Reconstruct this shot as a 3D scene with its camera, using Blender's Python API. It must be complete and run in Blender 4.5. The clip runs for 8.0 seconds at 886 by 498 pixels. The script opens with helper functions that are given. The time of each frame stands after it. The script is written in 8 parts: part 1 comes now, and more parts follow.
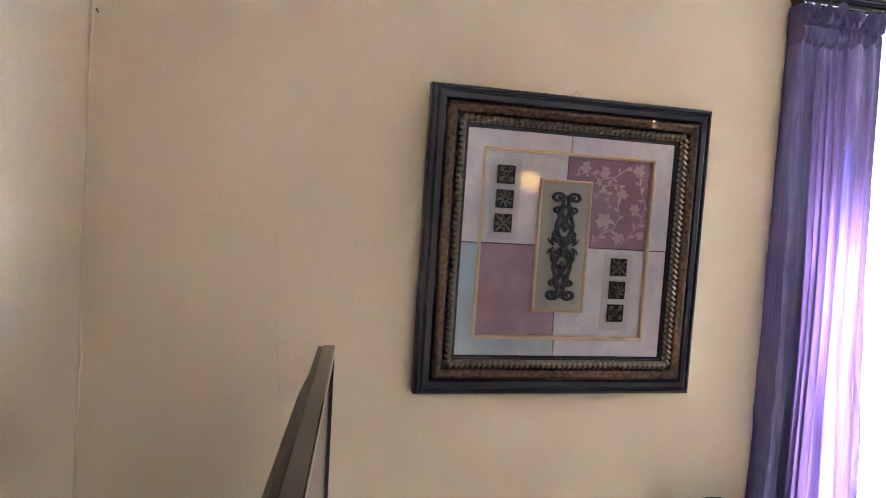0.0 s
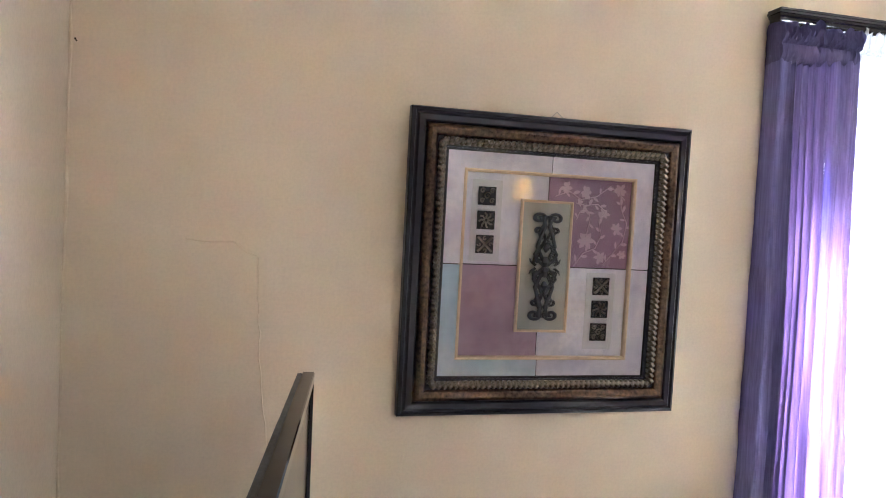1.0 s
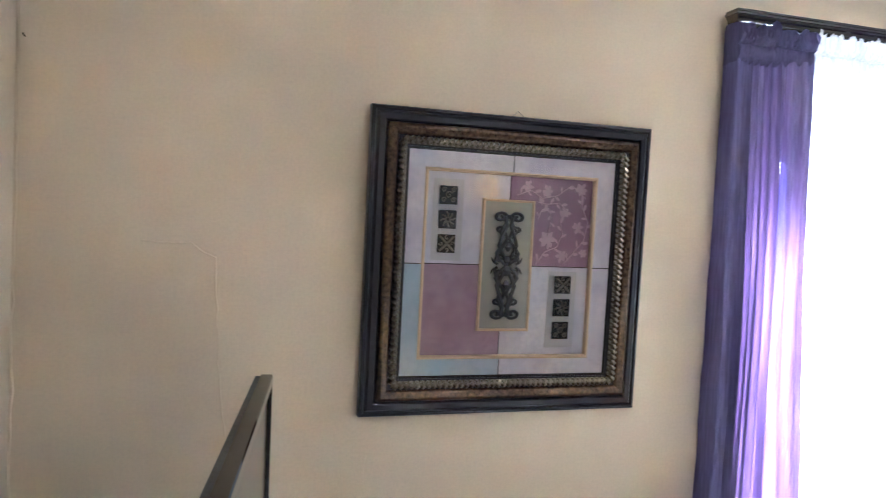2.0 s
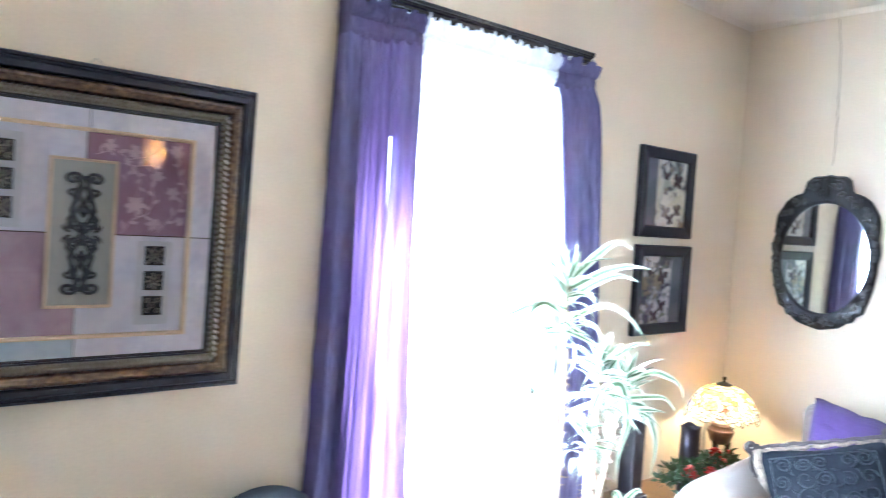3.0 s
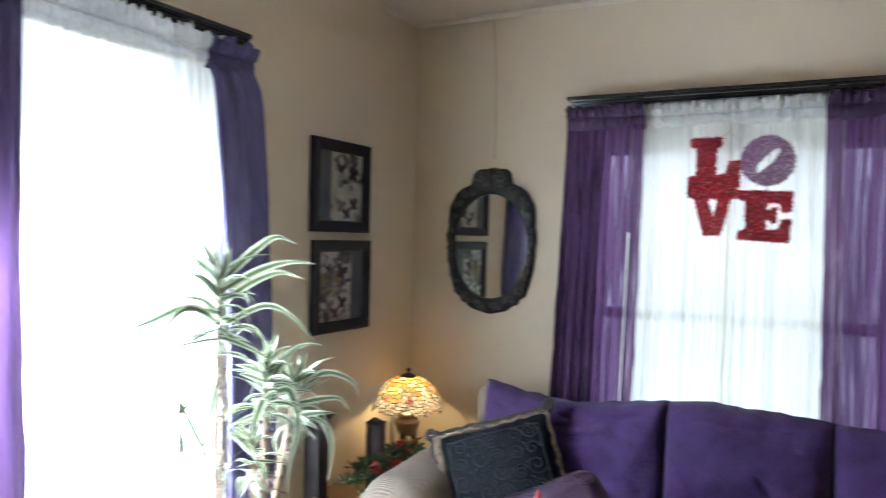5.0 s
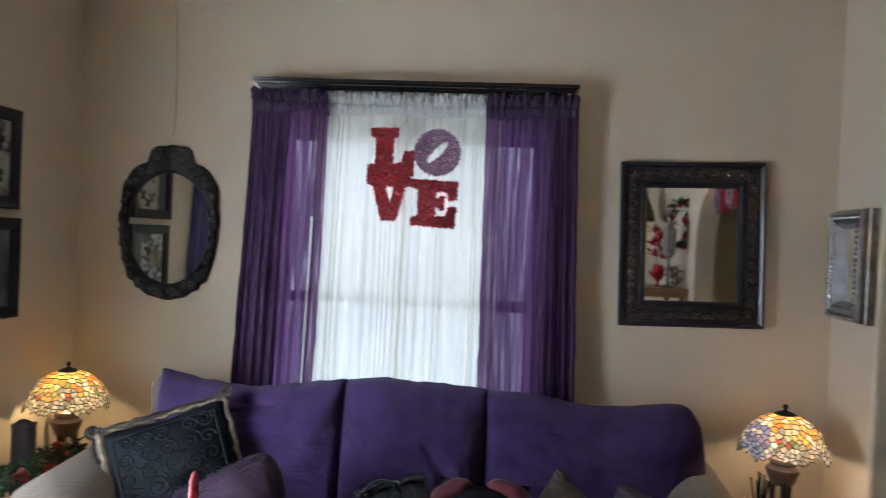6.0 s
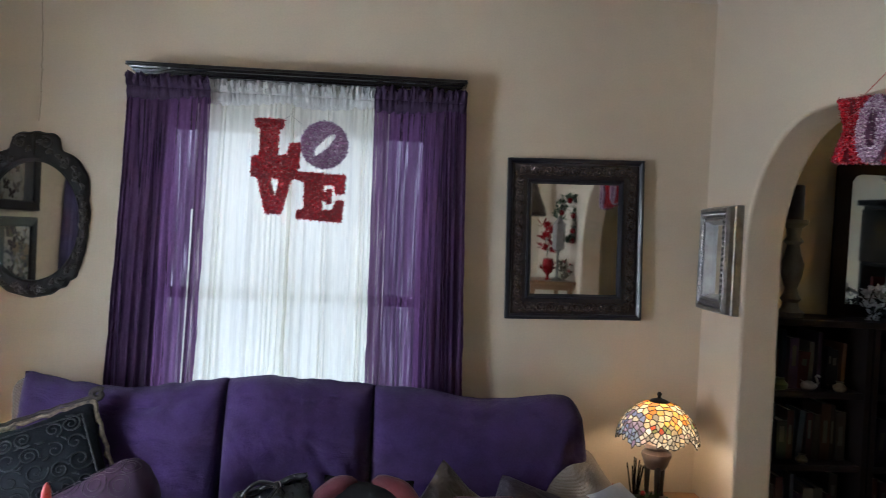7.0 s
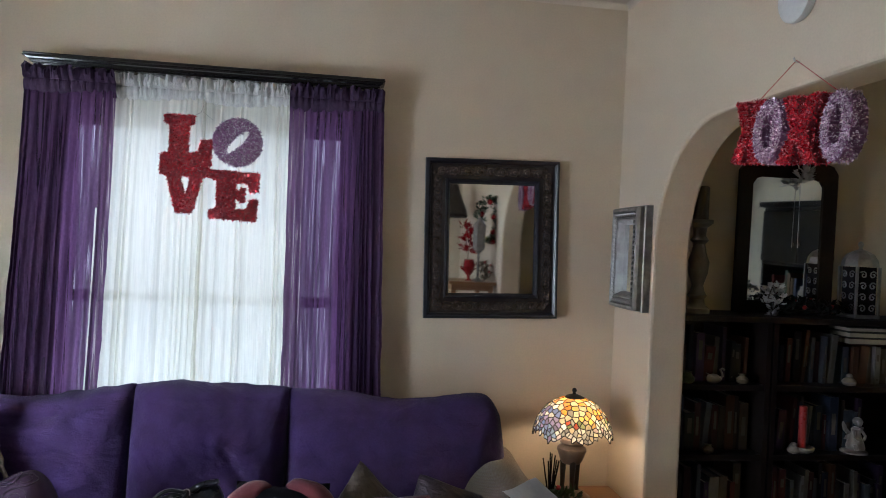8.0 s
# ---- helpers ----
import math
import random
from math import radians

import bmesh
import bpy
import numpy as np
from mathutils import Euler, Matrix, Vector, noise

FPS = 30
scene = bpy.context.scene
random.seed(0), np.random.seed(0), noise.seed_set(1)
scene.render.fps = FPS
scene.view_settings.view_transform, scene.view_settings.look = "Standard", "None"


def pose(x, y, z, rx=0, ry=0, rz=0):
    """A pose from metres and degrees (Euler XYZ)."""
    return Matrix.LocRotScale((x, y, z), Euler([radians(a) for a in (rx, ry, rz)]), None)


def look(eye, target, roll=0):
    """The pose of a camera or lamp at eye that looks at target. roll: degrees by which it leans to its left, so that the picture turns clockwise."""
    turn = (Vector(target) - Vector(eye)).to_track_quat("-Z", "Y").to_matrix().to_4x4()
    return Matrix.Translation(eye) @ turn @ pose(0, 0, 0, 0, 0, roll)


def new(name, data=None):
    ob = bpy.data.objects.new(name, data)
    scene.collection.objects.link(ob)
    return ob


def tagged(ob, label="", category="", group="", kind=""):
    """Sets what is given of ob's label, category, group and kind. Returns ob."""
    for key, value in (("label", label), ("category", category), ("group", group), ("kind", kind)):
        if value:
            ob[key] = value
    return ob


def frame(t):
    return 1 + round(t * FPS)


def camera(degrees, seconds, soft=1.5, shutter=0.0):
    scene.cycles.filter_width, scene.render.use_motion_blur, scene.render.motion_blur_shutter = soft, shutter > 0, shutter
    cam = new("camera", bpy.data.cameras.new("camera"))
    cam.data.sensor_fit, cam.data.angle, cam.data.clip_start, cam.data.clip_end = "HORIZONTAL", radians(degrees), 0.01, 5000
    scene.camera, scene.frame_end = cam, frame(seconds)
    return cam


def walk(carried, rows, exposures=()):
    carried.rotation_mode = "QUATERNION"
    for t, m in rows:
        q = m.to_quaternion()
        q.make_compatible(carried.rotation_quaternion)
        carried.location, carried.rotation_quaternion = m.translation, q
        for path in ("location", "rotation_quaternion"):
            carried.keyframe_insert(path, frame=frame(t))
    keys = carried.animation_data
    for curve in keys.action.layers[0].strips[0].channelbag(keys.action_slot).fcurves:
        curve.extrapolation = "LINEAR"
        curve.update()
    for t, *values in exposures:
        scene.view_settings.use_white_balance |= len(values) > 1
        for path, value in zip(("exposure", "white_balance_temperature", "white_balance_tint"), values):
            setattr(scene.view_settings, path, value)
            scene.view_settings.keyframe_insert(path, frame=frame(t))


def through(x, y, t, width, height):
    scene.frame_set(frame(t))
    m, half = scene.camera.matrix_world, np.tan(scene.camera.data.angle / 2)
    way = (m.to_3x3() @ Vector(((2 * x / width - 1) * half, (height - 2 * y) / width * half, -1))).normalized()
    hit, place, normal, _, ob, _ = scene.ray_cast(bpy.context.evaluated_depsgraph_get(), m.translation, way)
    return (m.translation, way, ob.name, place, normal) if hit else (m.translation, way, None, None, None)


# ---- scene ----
cam = camera(63.0, 8.0, soft=0.9, shutter=0.35)
PATH = [
    (0, (1.819, -3.824, 1.574), (-0.118, -3.331, 1.502), 3.05),
    (0.5, (1.811, -3.812, 1.594), (-0.122, -3.306, 1.532), 2.6),
    (1, (1.832, -3.788, 1.616), (-0.104, -3.288, 1.562), 2.41),
    (1.2, (1.838, -3.781, 1.624), (-0.097, -3.287, 1.567), 2.3),
    (2.3, (1.828, -3.748, 1.626), (-0.038, -3.03, 1.556), 2.2),
    (2.5, (1.833, -3.669, 1.574), (0.055, -2.755, 1.523), 2.36),
    (2.7, (1.855, -3.597, 1.585), (0.183, -2.505, 1.503), 3.1),
    (3, (1.88, -3.475, 1.615), (0.343, -2.197, 1.533), 3.6),
    (3.1, (1.893, -3.424, 1.613), (0.383, -2.115, 1.534), 3.4),
    (3.5, (1.899, -3.339, 1.596), (0.476, -1.935, 1.522), 2.62),
    (4, (1.875, -3.3, 1.603), (0.506, -1.843, 1.537), 2.15),
    (4.5, (1.87, -3.279, 1.602), (0.611, -1.725, 1.552), 1.65),
    (5, (1.9, -3.217, 1.593), (0.956, -1.455, 1.555), 1.5),
    (5.2, (1.924, -3.197, 1.583), (1.133, -1.36, 1.551), 1.6),
    (6.3, (2.011, -3.177, 1.541), (1.96, -1.178, 1.516), 2.8),
    (6.5, (2.022, -3.149, 1.538), (2.009, -1.149, 1.513), 2.8),
    (7, (2.047, -3.165, 1.556), (2.139, -1.167, 1.525), 2.75),
    (7.5, (2.075, -3.158, 1.548), (2.301, -1.171, 1.529), 2.65),
    (8, (2.077, -3.158, 1.543), (2.375, -1.18, 1.53), 2.6),
]
EXPOSURES = [(0, 2.42, 5250, 15), (1.2, 2.53, 5080, 14), (2.3, 2.45, 4760, 10), (3.0, 2.66, 4600, 10), (3.5, 2.32, 4760, 10), (4.5, 1.42, 5130, 9), (5.2, 0.68, 5330, 9), (6.3, 0.42, 5300, 11), (8, 0.42, 5330, 11)]
walk(cam, [(t, look(eye, target, roll)) for t, eye, target, roll in PATH], EXPOSURES)

# ---- light ----
WEST_LAMP, NORTH_UPPER, NORTH_LOWER = 410.0, 4.8, 5.0
sky_world = bpy.data.worlds.new("sky")
scene.world = sky_world
sky_world.use_nodes = True
wn = sky_world.node_tree
sky = wn.nodes.new("ShaderNodeTexSky")
sky.sky_type, sky.sun_disc = "NISHITA", False
sky.sun_elevation, sky.sun_rotation = radians(36), radians(-96)
wn.links.new(sky.outputs[0], wn.nodes["Background"].inputs[0])
wn.nodes["Background"].inputs[1].default_value = 0.1

sun = new("sun", bpy.data.lights.new("sun", "SUN"))
sun.data.energy, sun.data.angle, sun.data.color = 3.0, radians(0.5), (1.0, 0.95, 0.87)
sun.matrix_world = look((-3, -1.3, 3.2), (0.4, -1.62, 1.0))


def window_lamp(name, eye, target, width, height, power, colour):
    lamp = new(name, bpy.data.lights.new(name, "AREA"))
    lamp.data.shape, lamp.data.size, lamp.data.size_y = "RECTANGLE", width, height
    lamp.data.energy, lamp.data.color = power, colour
    lamp.matrix_world = look(eye, target)
    return lamp


window_lamp("daylight_west", (-0.26, -1.825, 1.02), (1, -1.825, 0.70), 0.86, 1.2, WEST_LAMP, (0.95, 0.97, 1.0))
window_lamp("daylight_north_upper", (1.535, 0.26, 1.80), (1.535, -1, 1.80), 1.7, 1.06, NORTH_UPPER, (0.97, 0.98, 0.94))
window_lamp("daylight_north_lower", (1.535, 0.27, 0.84), (1.535, -1, 0.84), 1.7, 0.84, NORTH_LOWER, (0.90, 0.97, 1.0))


def bulb(name, place, power, radius, colour=(1.0, 0.68, 0.36)):
    lamp = new(name, bpy.data.lights.new(name, "POINT"))
    lamp.data.energy, lamp.data.shadow_soft_size, lamp.data.color = power, radius, colour
    lamp.location = place
    return lamp


bulb("bulb", (0.17, -0.30, 0.84), 2.0, 0.03, (1.0, 0.68, 0.29))
bulb("bulb", (3.092, -0.27, 0.83), 1.9, 0.03)
bulb("bulb", (4.2, -1.57, 1.72), 10.0, 0.04, (1.0, 0.80, 0.53))


# ---- materials ----
def mix_colour(nt, a, b, fac):
    m = nt.nodes.new("ShaderNodeMix")
    m.data_type = "RGBA"
    for sock, v in ((m.inputs[6], a), (m.inputs[7], b)):
        if isinstance(v, tuple):
            sock.default_value = (*v[:3], 1)
        else:
            nt.links.new(v, sock)
    if isinstance(fac, float):
        m.inputs[0].default_value = fac
    else:
        nt.links.new(fac, m.inputs[0])
    return m.outputs[2]


def ramp(nt, fac, lo, hi):
    r = nt.nodes.new("ShaderNodeMapRange")
    r.inputs[1].default_value, r.inputs[2].default_value = lo, hi
    nt.links.new(fac, r.inputs[0])
    return r.outputs[0]


def coords(nt, stretch=(1, 1, 1), kind="Object"):
    tc, mp = nt.nodes.new("ShaderNodeTexCoord"), nt.nodes.new("ShaderNodeMapping")
    mp.inputs["Scale"].default_value = stretch
    nt.links.new(tc.outputs[kind], mp.inputs[0])
    return mp.outputs[0]


def grain(nt, where, scale, detail=4.0, rough=0.55):
    n = nt.nodes.new("ShaderNodeTexNoise")
    n.inputs["Scale"].default_value, n.inputs["Detail"].default_value, n.inputs["Roughness"].default_value = scale, detail, rough
    nt.links.new(where, n.inputs["Vector"])
    return n.outputs["Fac"]


def surface(name, a, b, scale=6.0, fine=60.0, rough=0.6, metal=0.0, bump=0.1, depth=0.002, stretch=(1, 1, 1), vary=0.0, sheen=0.0, coat=0.0, rough_vary=0.15, spec=0.5):
    """A surface whose colour wanders between a and b at two scales, with a fine relief."""
    m = bpy.data.materials.new(name)
    m.use_nodes = True
    nt = m.node_tree
    p = nt.nodes["Principled BSDF"]
    where = coords(nt, stretch)
    big, small = grain(nt, where, scale), grain(nt, where, fine, 6.0, 0.65)
    c = mix_colour(nt, a, b, ramp(nt, big, 0.3, 0.7))
    dark = tuple(v * 0.78 for v in a)
    half = nt.nodes.new("ShaderNodeMath")
    half.operation = "MULTIPLY"
    half.inputs[1].default_value = 0.45
    nt.links.new(ramp(nt, small, 0.4, 0.75), half.inputs[0])
    c = mix_colour(nt, c, dark, half.outputs[0])
    if vary:
        oi = nt.nodes.new("ShaderNodeObjectInfo")
        hsv = nt.nodes.new("ShaderNodeHueSaturation")
        mr = nt.nodes.new("ShaderNodeMapRange")
        mr.inputs[3].default_value, mr.inputs[4].default_value = 1 - vary, 1 + vary
        nt.links.new(oi.outputs["Random"], mr.inputs[0])
        nt.links.new(mr.outputs[0], hsv.inputs["Value"])
        nt.links.new(c, hsv.inputs["Color"])
        c = hsv.outputs[0]
    nt.links.new(c, p.inputs["Base Color"])
    rr = nt.nodes.new("ShaderNodeMapRange")
    rr.inputs[3].default_value, rr.inputs[4].default_value = max(0.02, rough - rough_vary), min(1, rough + rough_vary)
    nt.links.new(small, rr.inputs[0])
    nt.links.new(rr.outputs[0], p.inputs["Roughness"])
    p.inputs["Metallic"].default_value = metal
    p.inputs["Sheen Weight"].default_value = sheen
    p.inputs["Coat Weight"].default_value = coat
    p.inputs["Specular IOR Level"].default_value = spec
    bp = nt.nodes.new("ShaderNodeBump")
    bp.inputs["Strength"].default_value, bp.inputs["Distance"].default_value = bump, depth
    nt.links.new(small, bp.inputs["Height"])
    nt.links.new(bp.outputs[0], p.inputs["Normal"])
    return m


def cloth_sheet(name, colour, see, passing, thread=220.0, glow=0.5, streak=(0.3, 0.75), scale=14.0, thin=0.72, through=None, tint=(1, 1, 1), bands=(1.0, 1.0)):
    """Thin woven cloth: part of the light goes straight through between the threads, more so in thin streaks; part is scattered through, more where the cloth lies single (bands)."""
    m = bpy.data.materials.new(name)
    m.use_nodes = True
    nt = m.node_tree
    for n in list(nt.nodes):
        nt.nodes.remove(n)
    out = nt.nodes.new("ShaderNodeOutputMaterial")
    d, tl, tp = (nt.nodes.new(k) for k in ("ShaderNodeBsdfDiffuse", "ShaderNodeBsdfTranslucent", "ShaderNodeBsdfTransparent"))
    tp.inputs[0].default_value = (*tint, 1)
    threads = grain(nt, coords(nt, (1, 1, 0.03)), thread, 3.0)
    wide = grain(nt, coords(nt, (1, 1, 0.014)), scale, 3.0)
    slub = grain(nt, coords(nt, (0.3, 0.3, 1)), 160.0, 2.0)
    pleat = grain(nt, coords(nt, (1, 1, 0.05)), scale * 0.55, 4.0, 0.6)
    crinkle = grain(nt, coords(nt, (1, 1, 0.5)), 130.0, 3.0)
    c = mix_colour(nt, colour, tuple(v * thin for v in colour), ramp(nt, threads, 0.35, 0.7))
    nt.links.new(c, d.inputs[0])
    if through:
        nt.links.new(mix_colour(nt, through, tuple(v * 0.78 for v in through), ramp(nt, crinkle, 0.35, 0.65)), tl.inputs[0])
    else:
        nt.links.new(c, tl.inputs[0])
    a, b = nt.nodes.new("ShaderNodeMixShader"), nt.nodes.new("ShaderNodeMixShader")
    layer = nt.nodes.new("ShaderNodeMapRange")
    layer.inputs[1].default_value, layer.inputs[2].default_value = 0.38, 0.66
    layer.inputs[3].default_value, layer.inputs[4].default_value = glow * bands[0], glow * bands[1]
    nt.links.new(pleat, layer.inputs[0])
    nt.links.new(layer.outputs[0], a.inputs[0])
    nt.links.new(d.outputs[0], a.inputs[1])
    nt.links.new(tl.outputs[0], a.inputs[2])
    weave = nt.nodes.new("ShaderNodeMapRange")
    weave.inputs[3].default_value, weave.inputs[4].default_value = 0.7, 1.0
    nt.links.new(slub, weave.inputs[0])
    mul = nt.nodes.new("ShaderNodeMath")
    mul.operation = "MULTIPLY"
    nt.links.new(ramp(nt, wide, *streak), mul.inputs[0])
    nt.links.new(weave.outputs[0], mul.inputs[1])
    mr = nt.nodes.new("ShaderNodeMapRange")
    mr.inputs[3].default_value, mr.inputs[4].default_value = see, passing
    nt.links.new(mul.outputs[0], mr.inputs[0])
    nt.links.new(mr.outputs[0], b.inputs[0])
    nt.links.new(a.outputs[0], b.inputs[1])
    nt.links.new(tp.outputs[0], b.inputs[2])
    nt.links.new(b.outputs[0], out.inputs[0])
    return m


def corduroy(name, a, b):
    """Ribbed upholstery cloth."""
    m = surface(name, a, b, 5.0, 120.0, 0.9, bump=0.4, depth=0.002, sheen=0.15, spec=0.3)
    nt = m.node_tree
    w = nt.nodes.new("ShaderNodeTexWave")
    w.bands_direction = "DIAGONAL"
    cross = nt.nodes.new("ShaderNodeTexWave")
    cross.bands_direction = "Y"
    cross.inputs["Scale"].default_value, cross.inputs["Distortion"].default_value = 34.0, 1.5
    nt.links.new(coords(nt), cross.inputs["Vector"])
    weft = nt.nodes.new("ShaderNodeMath")
    weft.operation = "MULTIPLY"
    w.inputs["Scale"].default_value, w.inputs["Distortion"].default_value, w.inputs["Detail"].default_value = 46.0, 1.5, 2.0
    nt.links.new(coords(nt), w.inputs["Vector"])
    nt.links.new(w.outputs["Fac"], weft.inputs[0])
    nt.links.new(cross.outputs["Fac"], weft.inputs[1])
    base = nt.nodes["Principled BSDF"].inputs["Base Color"]
    nt.links.new(mix_colour(nt, tuple(v * 0.68 for v in a), base.links[0].from_socket, ramp(nt, weft.outputs[0], 0.05, 0.5)), base)
    bp = nt.nodes.new("ShaderNodeBump")
    bp.inputs["Strength"].default_value, bp.inputs["Distance"].default_value = 0.8, 0.003
    nt.links.new(weft.outputs[0], bp.inputs["Height"])
    p = nt.nodes["Principled BSDF"]
    nt.links.new(p.inputs["Normal"].links[0].from_socket, bp.inputs["Normal"])
    nt.links.new(bp.outputs[0], p.inputs["Normal"])
    return m


def creased(m, scale, strength, depth):
    """Adds soft creases to a cloth: a stretched, warped relief under its fine grain."""
    nt = m.node_tree
    p = nt.nodes["Principled BSDF"]
    n = nt.nodes.new("ShaderNodeTexNoise")
    n.inputs["Scale"].default_value, n.inputs["Detail"].default_value, n.inputs["Distortion"].default_value = scale, 3.0, 1.4
    nt.links.new(coords(nt, (0.8, 1, 1.3)), n.inputs["Vector"])
    bp = nt.nodes.new("ShaderNodeBump")
    bp.inputs["Strength"].default_value, bp.inputs["Distance"].default_value = strength, depth
    nt.links.new(n.outputs[0], bp.inputs["Height"])
    nt.links.new(p.inputs["Normal"].links[0].from_socket, bp.inputs["Normal"])
    nt.links.new(bp.outputs[0], p.inputs["Normal"])
    return m


def glass_pane(name, rough=0.0, tint=(1, 1, 1), gloss=None):
    m = bpy.data.materials.new(name)
    m.use_nodes = True
    nt = m.node_tree
    for n in list(nt.nodes):
        nt.nodes.remove(n)
    out = nt.nodes.new("ShaderNodeOutputMaterial")
    tp, gl, fr, mx = (nt.nodes.new(k) for k in ("ShaderNodeBsdfTransparent", "ShaderNodeBsdfGlossy", "ShaderNodeFresnel", "ShaderNodeMixShader"))
    tp.inputs[0].default_value = (*tint, 1)
    gl.inputs["Roughness"].default_value = rough
    fr.inputs[0].default_value = 1.55
    if gloss is None:
        nt.links.new(fr.outputs[0], mx.inputs[0])
    else:
        mx.inputs[0].default_value = gloss
    nt.links.new(tp.outputs[0], mx.inputs[1])
    nt.links.new(gl.outputs[0], mx.inputs[2])
    nt.links.new(mx.outputs[0], out.inputs[0])
    return m


def stained_glass(name, colour, vary=0.3):
    """Opalescent glass: scatters the bulb's light through it, with streaks."""
    m = bpy.data.materials.new(name)
    m.use_nodes = True
    nt = m.node_tree
    for n in list(nt.nodes):
        nt.nodes.remove(n)
    out = nt.nodes.new("ShaderNodeOutputMaterial")
    tl, gl, d, m1, m2 = (nt.nodes.new(k) for k in ("ShaderNodeBsdfTranslucent", "ShaderNodeBsdfGlossy", "ShaderNodeBsdfDiffuse", "ShaderNodeMixShader", "ShaderNodeMixShader"))
    oi, hsv = nt.nodes.new("ShaderNodeObjectInfo"), nt.nodes.new("ShaderNodeHueSaturation")
    mr = nt.nodes.new("ShaderNodeMapRange")
    mr.inputs[3].default_value, mr.inputs[4].default_value = 1 - vary, 1 + vary
    nt.links.new(oi.outputs["Random"], mr.inputs[0])
    nt.links.new(mr.outputs[0], hsv.inputs["Value"])
    streak = grain(nt, coords(nt, (1, 1, 1)), 45.0, 3.0)
    nt.links.new(mix_colour(nt, colour, tuple(min(1, v * 0.6 + 0.1) for v in colour), ramp(nt, streak, 0.4, 0.65)), hsv.inputs["Color"])
    for n in (tl, d):
        nt.links.new(hsv.outputs[0], n.inputs[0])
    gl.inputs["Roughness"].default_value = 0.12
    m1.inputs[0].default_value, m2.inputs[0].default_value = 0.3, 0.06
    nt.links.new(tl.outputs[0], m1.inputs[1])
    nt.links.new(d.outputs[0], m1.inputs[2])
    nt.links.new(m1.outputs[0], m2.inputs[1])
    nt.links.new(gl.outputs[0], m2.inputs[2])
    nt.links.new(m2.outputs[0], out.inputs[0])
    return m


def tinsel(name, a, b):
    m = bpy.data.materials.new(name)
    m.use_nodes = True
    nt = m.node_tree
    p = nt.nodes["Principled BSDF"]
    g = nt.nodes.new("ShaderNodeNewGeometry")
    c = mix_colour(nt, b, a, ramp(nt, g.outputs["Random Per Island"], 0.10, 0.62))
    # foil glints put into the colour: about one blade in seven goes paler
    nt.links.new(mix_colour(nt, c, tuple(min(1.0, v * 0.6 + 0.4) for v in a), ramp(nt, g.outputs["Random Per Island"], 0.84, 0.88)), p.inputs["Base Color"])
    p.inputs["Metallic"].default_value, p.inputs["Roughness"].default_value = 0.55, 0.24
    return m


def blotches(name, ground, tones, scale):
    """A printed picture: blossoms and leaves as soft blots on a pale ground."""
    m = bpy.data.materials.new(name)
    m.use_nodes = True
    nt = m.node_tree
    p = nt.nodes["Principled BSDF"]
    where = coords(nt)
    c = ground
    for k, tone in enumerate(tones):
        n = nt.nodes.new("ShaderNodeTexNoise")
        n.noise_dimensions = "4D"
        n.inputs["W"].default_value = 3.7 * k + 1
        n.inputs["Scale"].default_value, n.inputs["Detail"].default_value, n.inputs["Distortion"].default_value = scale * (1 + 0.35 * k), 4.0, 1.2
        nt.links.new(where, n.inputs["Vector"])
        c = mix_colour(nt, c, tone, ramp(nt, n.outputs["Fac"], 0.53, 0.60))
    nt.links.new(c, p.inputs["Base Color"])
    p.inputs["Roughness"].default_value = 0.45
    return m


def leaf_material(name):
    """Striped leaf: cream margins, dark green middle, from the leaf's own width."""
    m = bpy.data.materials.new(name)
    m.use_nodes = True
    nt = m.node_tree
    p = nt.nodes["Principled BSDF"]
    at = nt.nodes.new("ShaderNodeAttribute")
    at.attribute_name = "across"
    streak = grain(nt, coords(nt, (1, 1, 1)), 30.0, 3.0)
    c = mix_colour(nt, (0.070, 0.115, 0.050), (0.140, 0.195, 0.100), streak)
    c = mix_colour(nt, c, (0.60, 0.63, 0.49), ramp(nt, at.outputs["Fac"], 0.34, 0.66))
    nt.links.new(c, p.inputs["Base Color"])
    p.inputs["Roughness"].default_value = 0.38
    tl, mx = nt.nodes.new("ShaderNodeBsdfTranslucent"), nt.nodes.new("ShaderNodeMixShader")
    nt.links.new(c, tl.inputs[0])
    mx.inputs[0].default_value = 0.16
    out = nt.nodes["Material Output"]
    nt.links.new(p.outputs[0], mx.inputs[1])
    nt.links.new(tl.outputs[0], mx.inputs[2])
    nt.links.new(mx.outputs[0], out.inputs[0])
    return m


PAINT = surface("wall_paint", (0.645, 0.55, 0.415), (0.615, 0.515, 0.38), 1.3, 130.0, 0.62, bump=0.28, depth=0.0022)
PAINT_CREAM = surface("cream_wall_paint", (0.84, 0.82, 0.66), (0.80, 0.78, 0.62), 1.3, 130.0, 0.62, bump=0.25, depth=0.002)
CEIL = surface("ceiling_paint", (0.68, 0.60, 0.49), (0.64, 0.565, 0.46), 1.1, 110.0, 0.75, bump=0.25, depth=0.002)
FLOOR = surface("beige_carpet", (0.52, 0.45, 0.36), (0.46, 0.40, 0.32), 2.0, 220.0, 0.95, bump=0.6, depth=0.004)
DARKWOOD = surface("black_walnut_varnish", (0.006, 0.005, 0.006), (0.011, 0.008, 0.008), 5.0, 70.0, 0.18, bump=0.02, stretch=(0.5, 6, 6), rough_vary=0.05, spec=0.5)
CASEWOOD = surface("bookcase_wood", (0.007, 0.0045, 0.004), (0.011, 0.0065, 0.005), 4.0, 60.0, 0.5, bump=0.12, stretch=(1, 8, 1), spec=0.12)
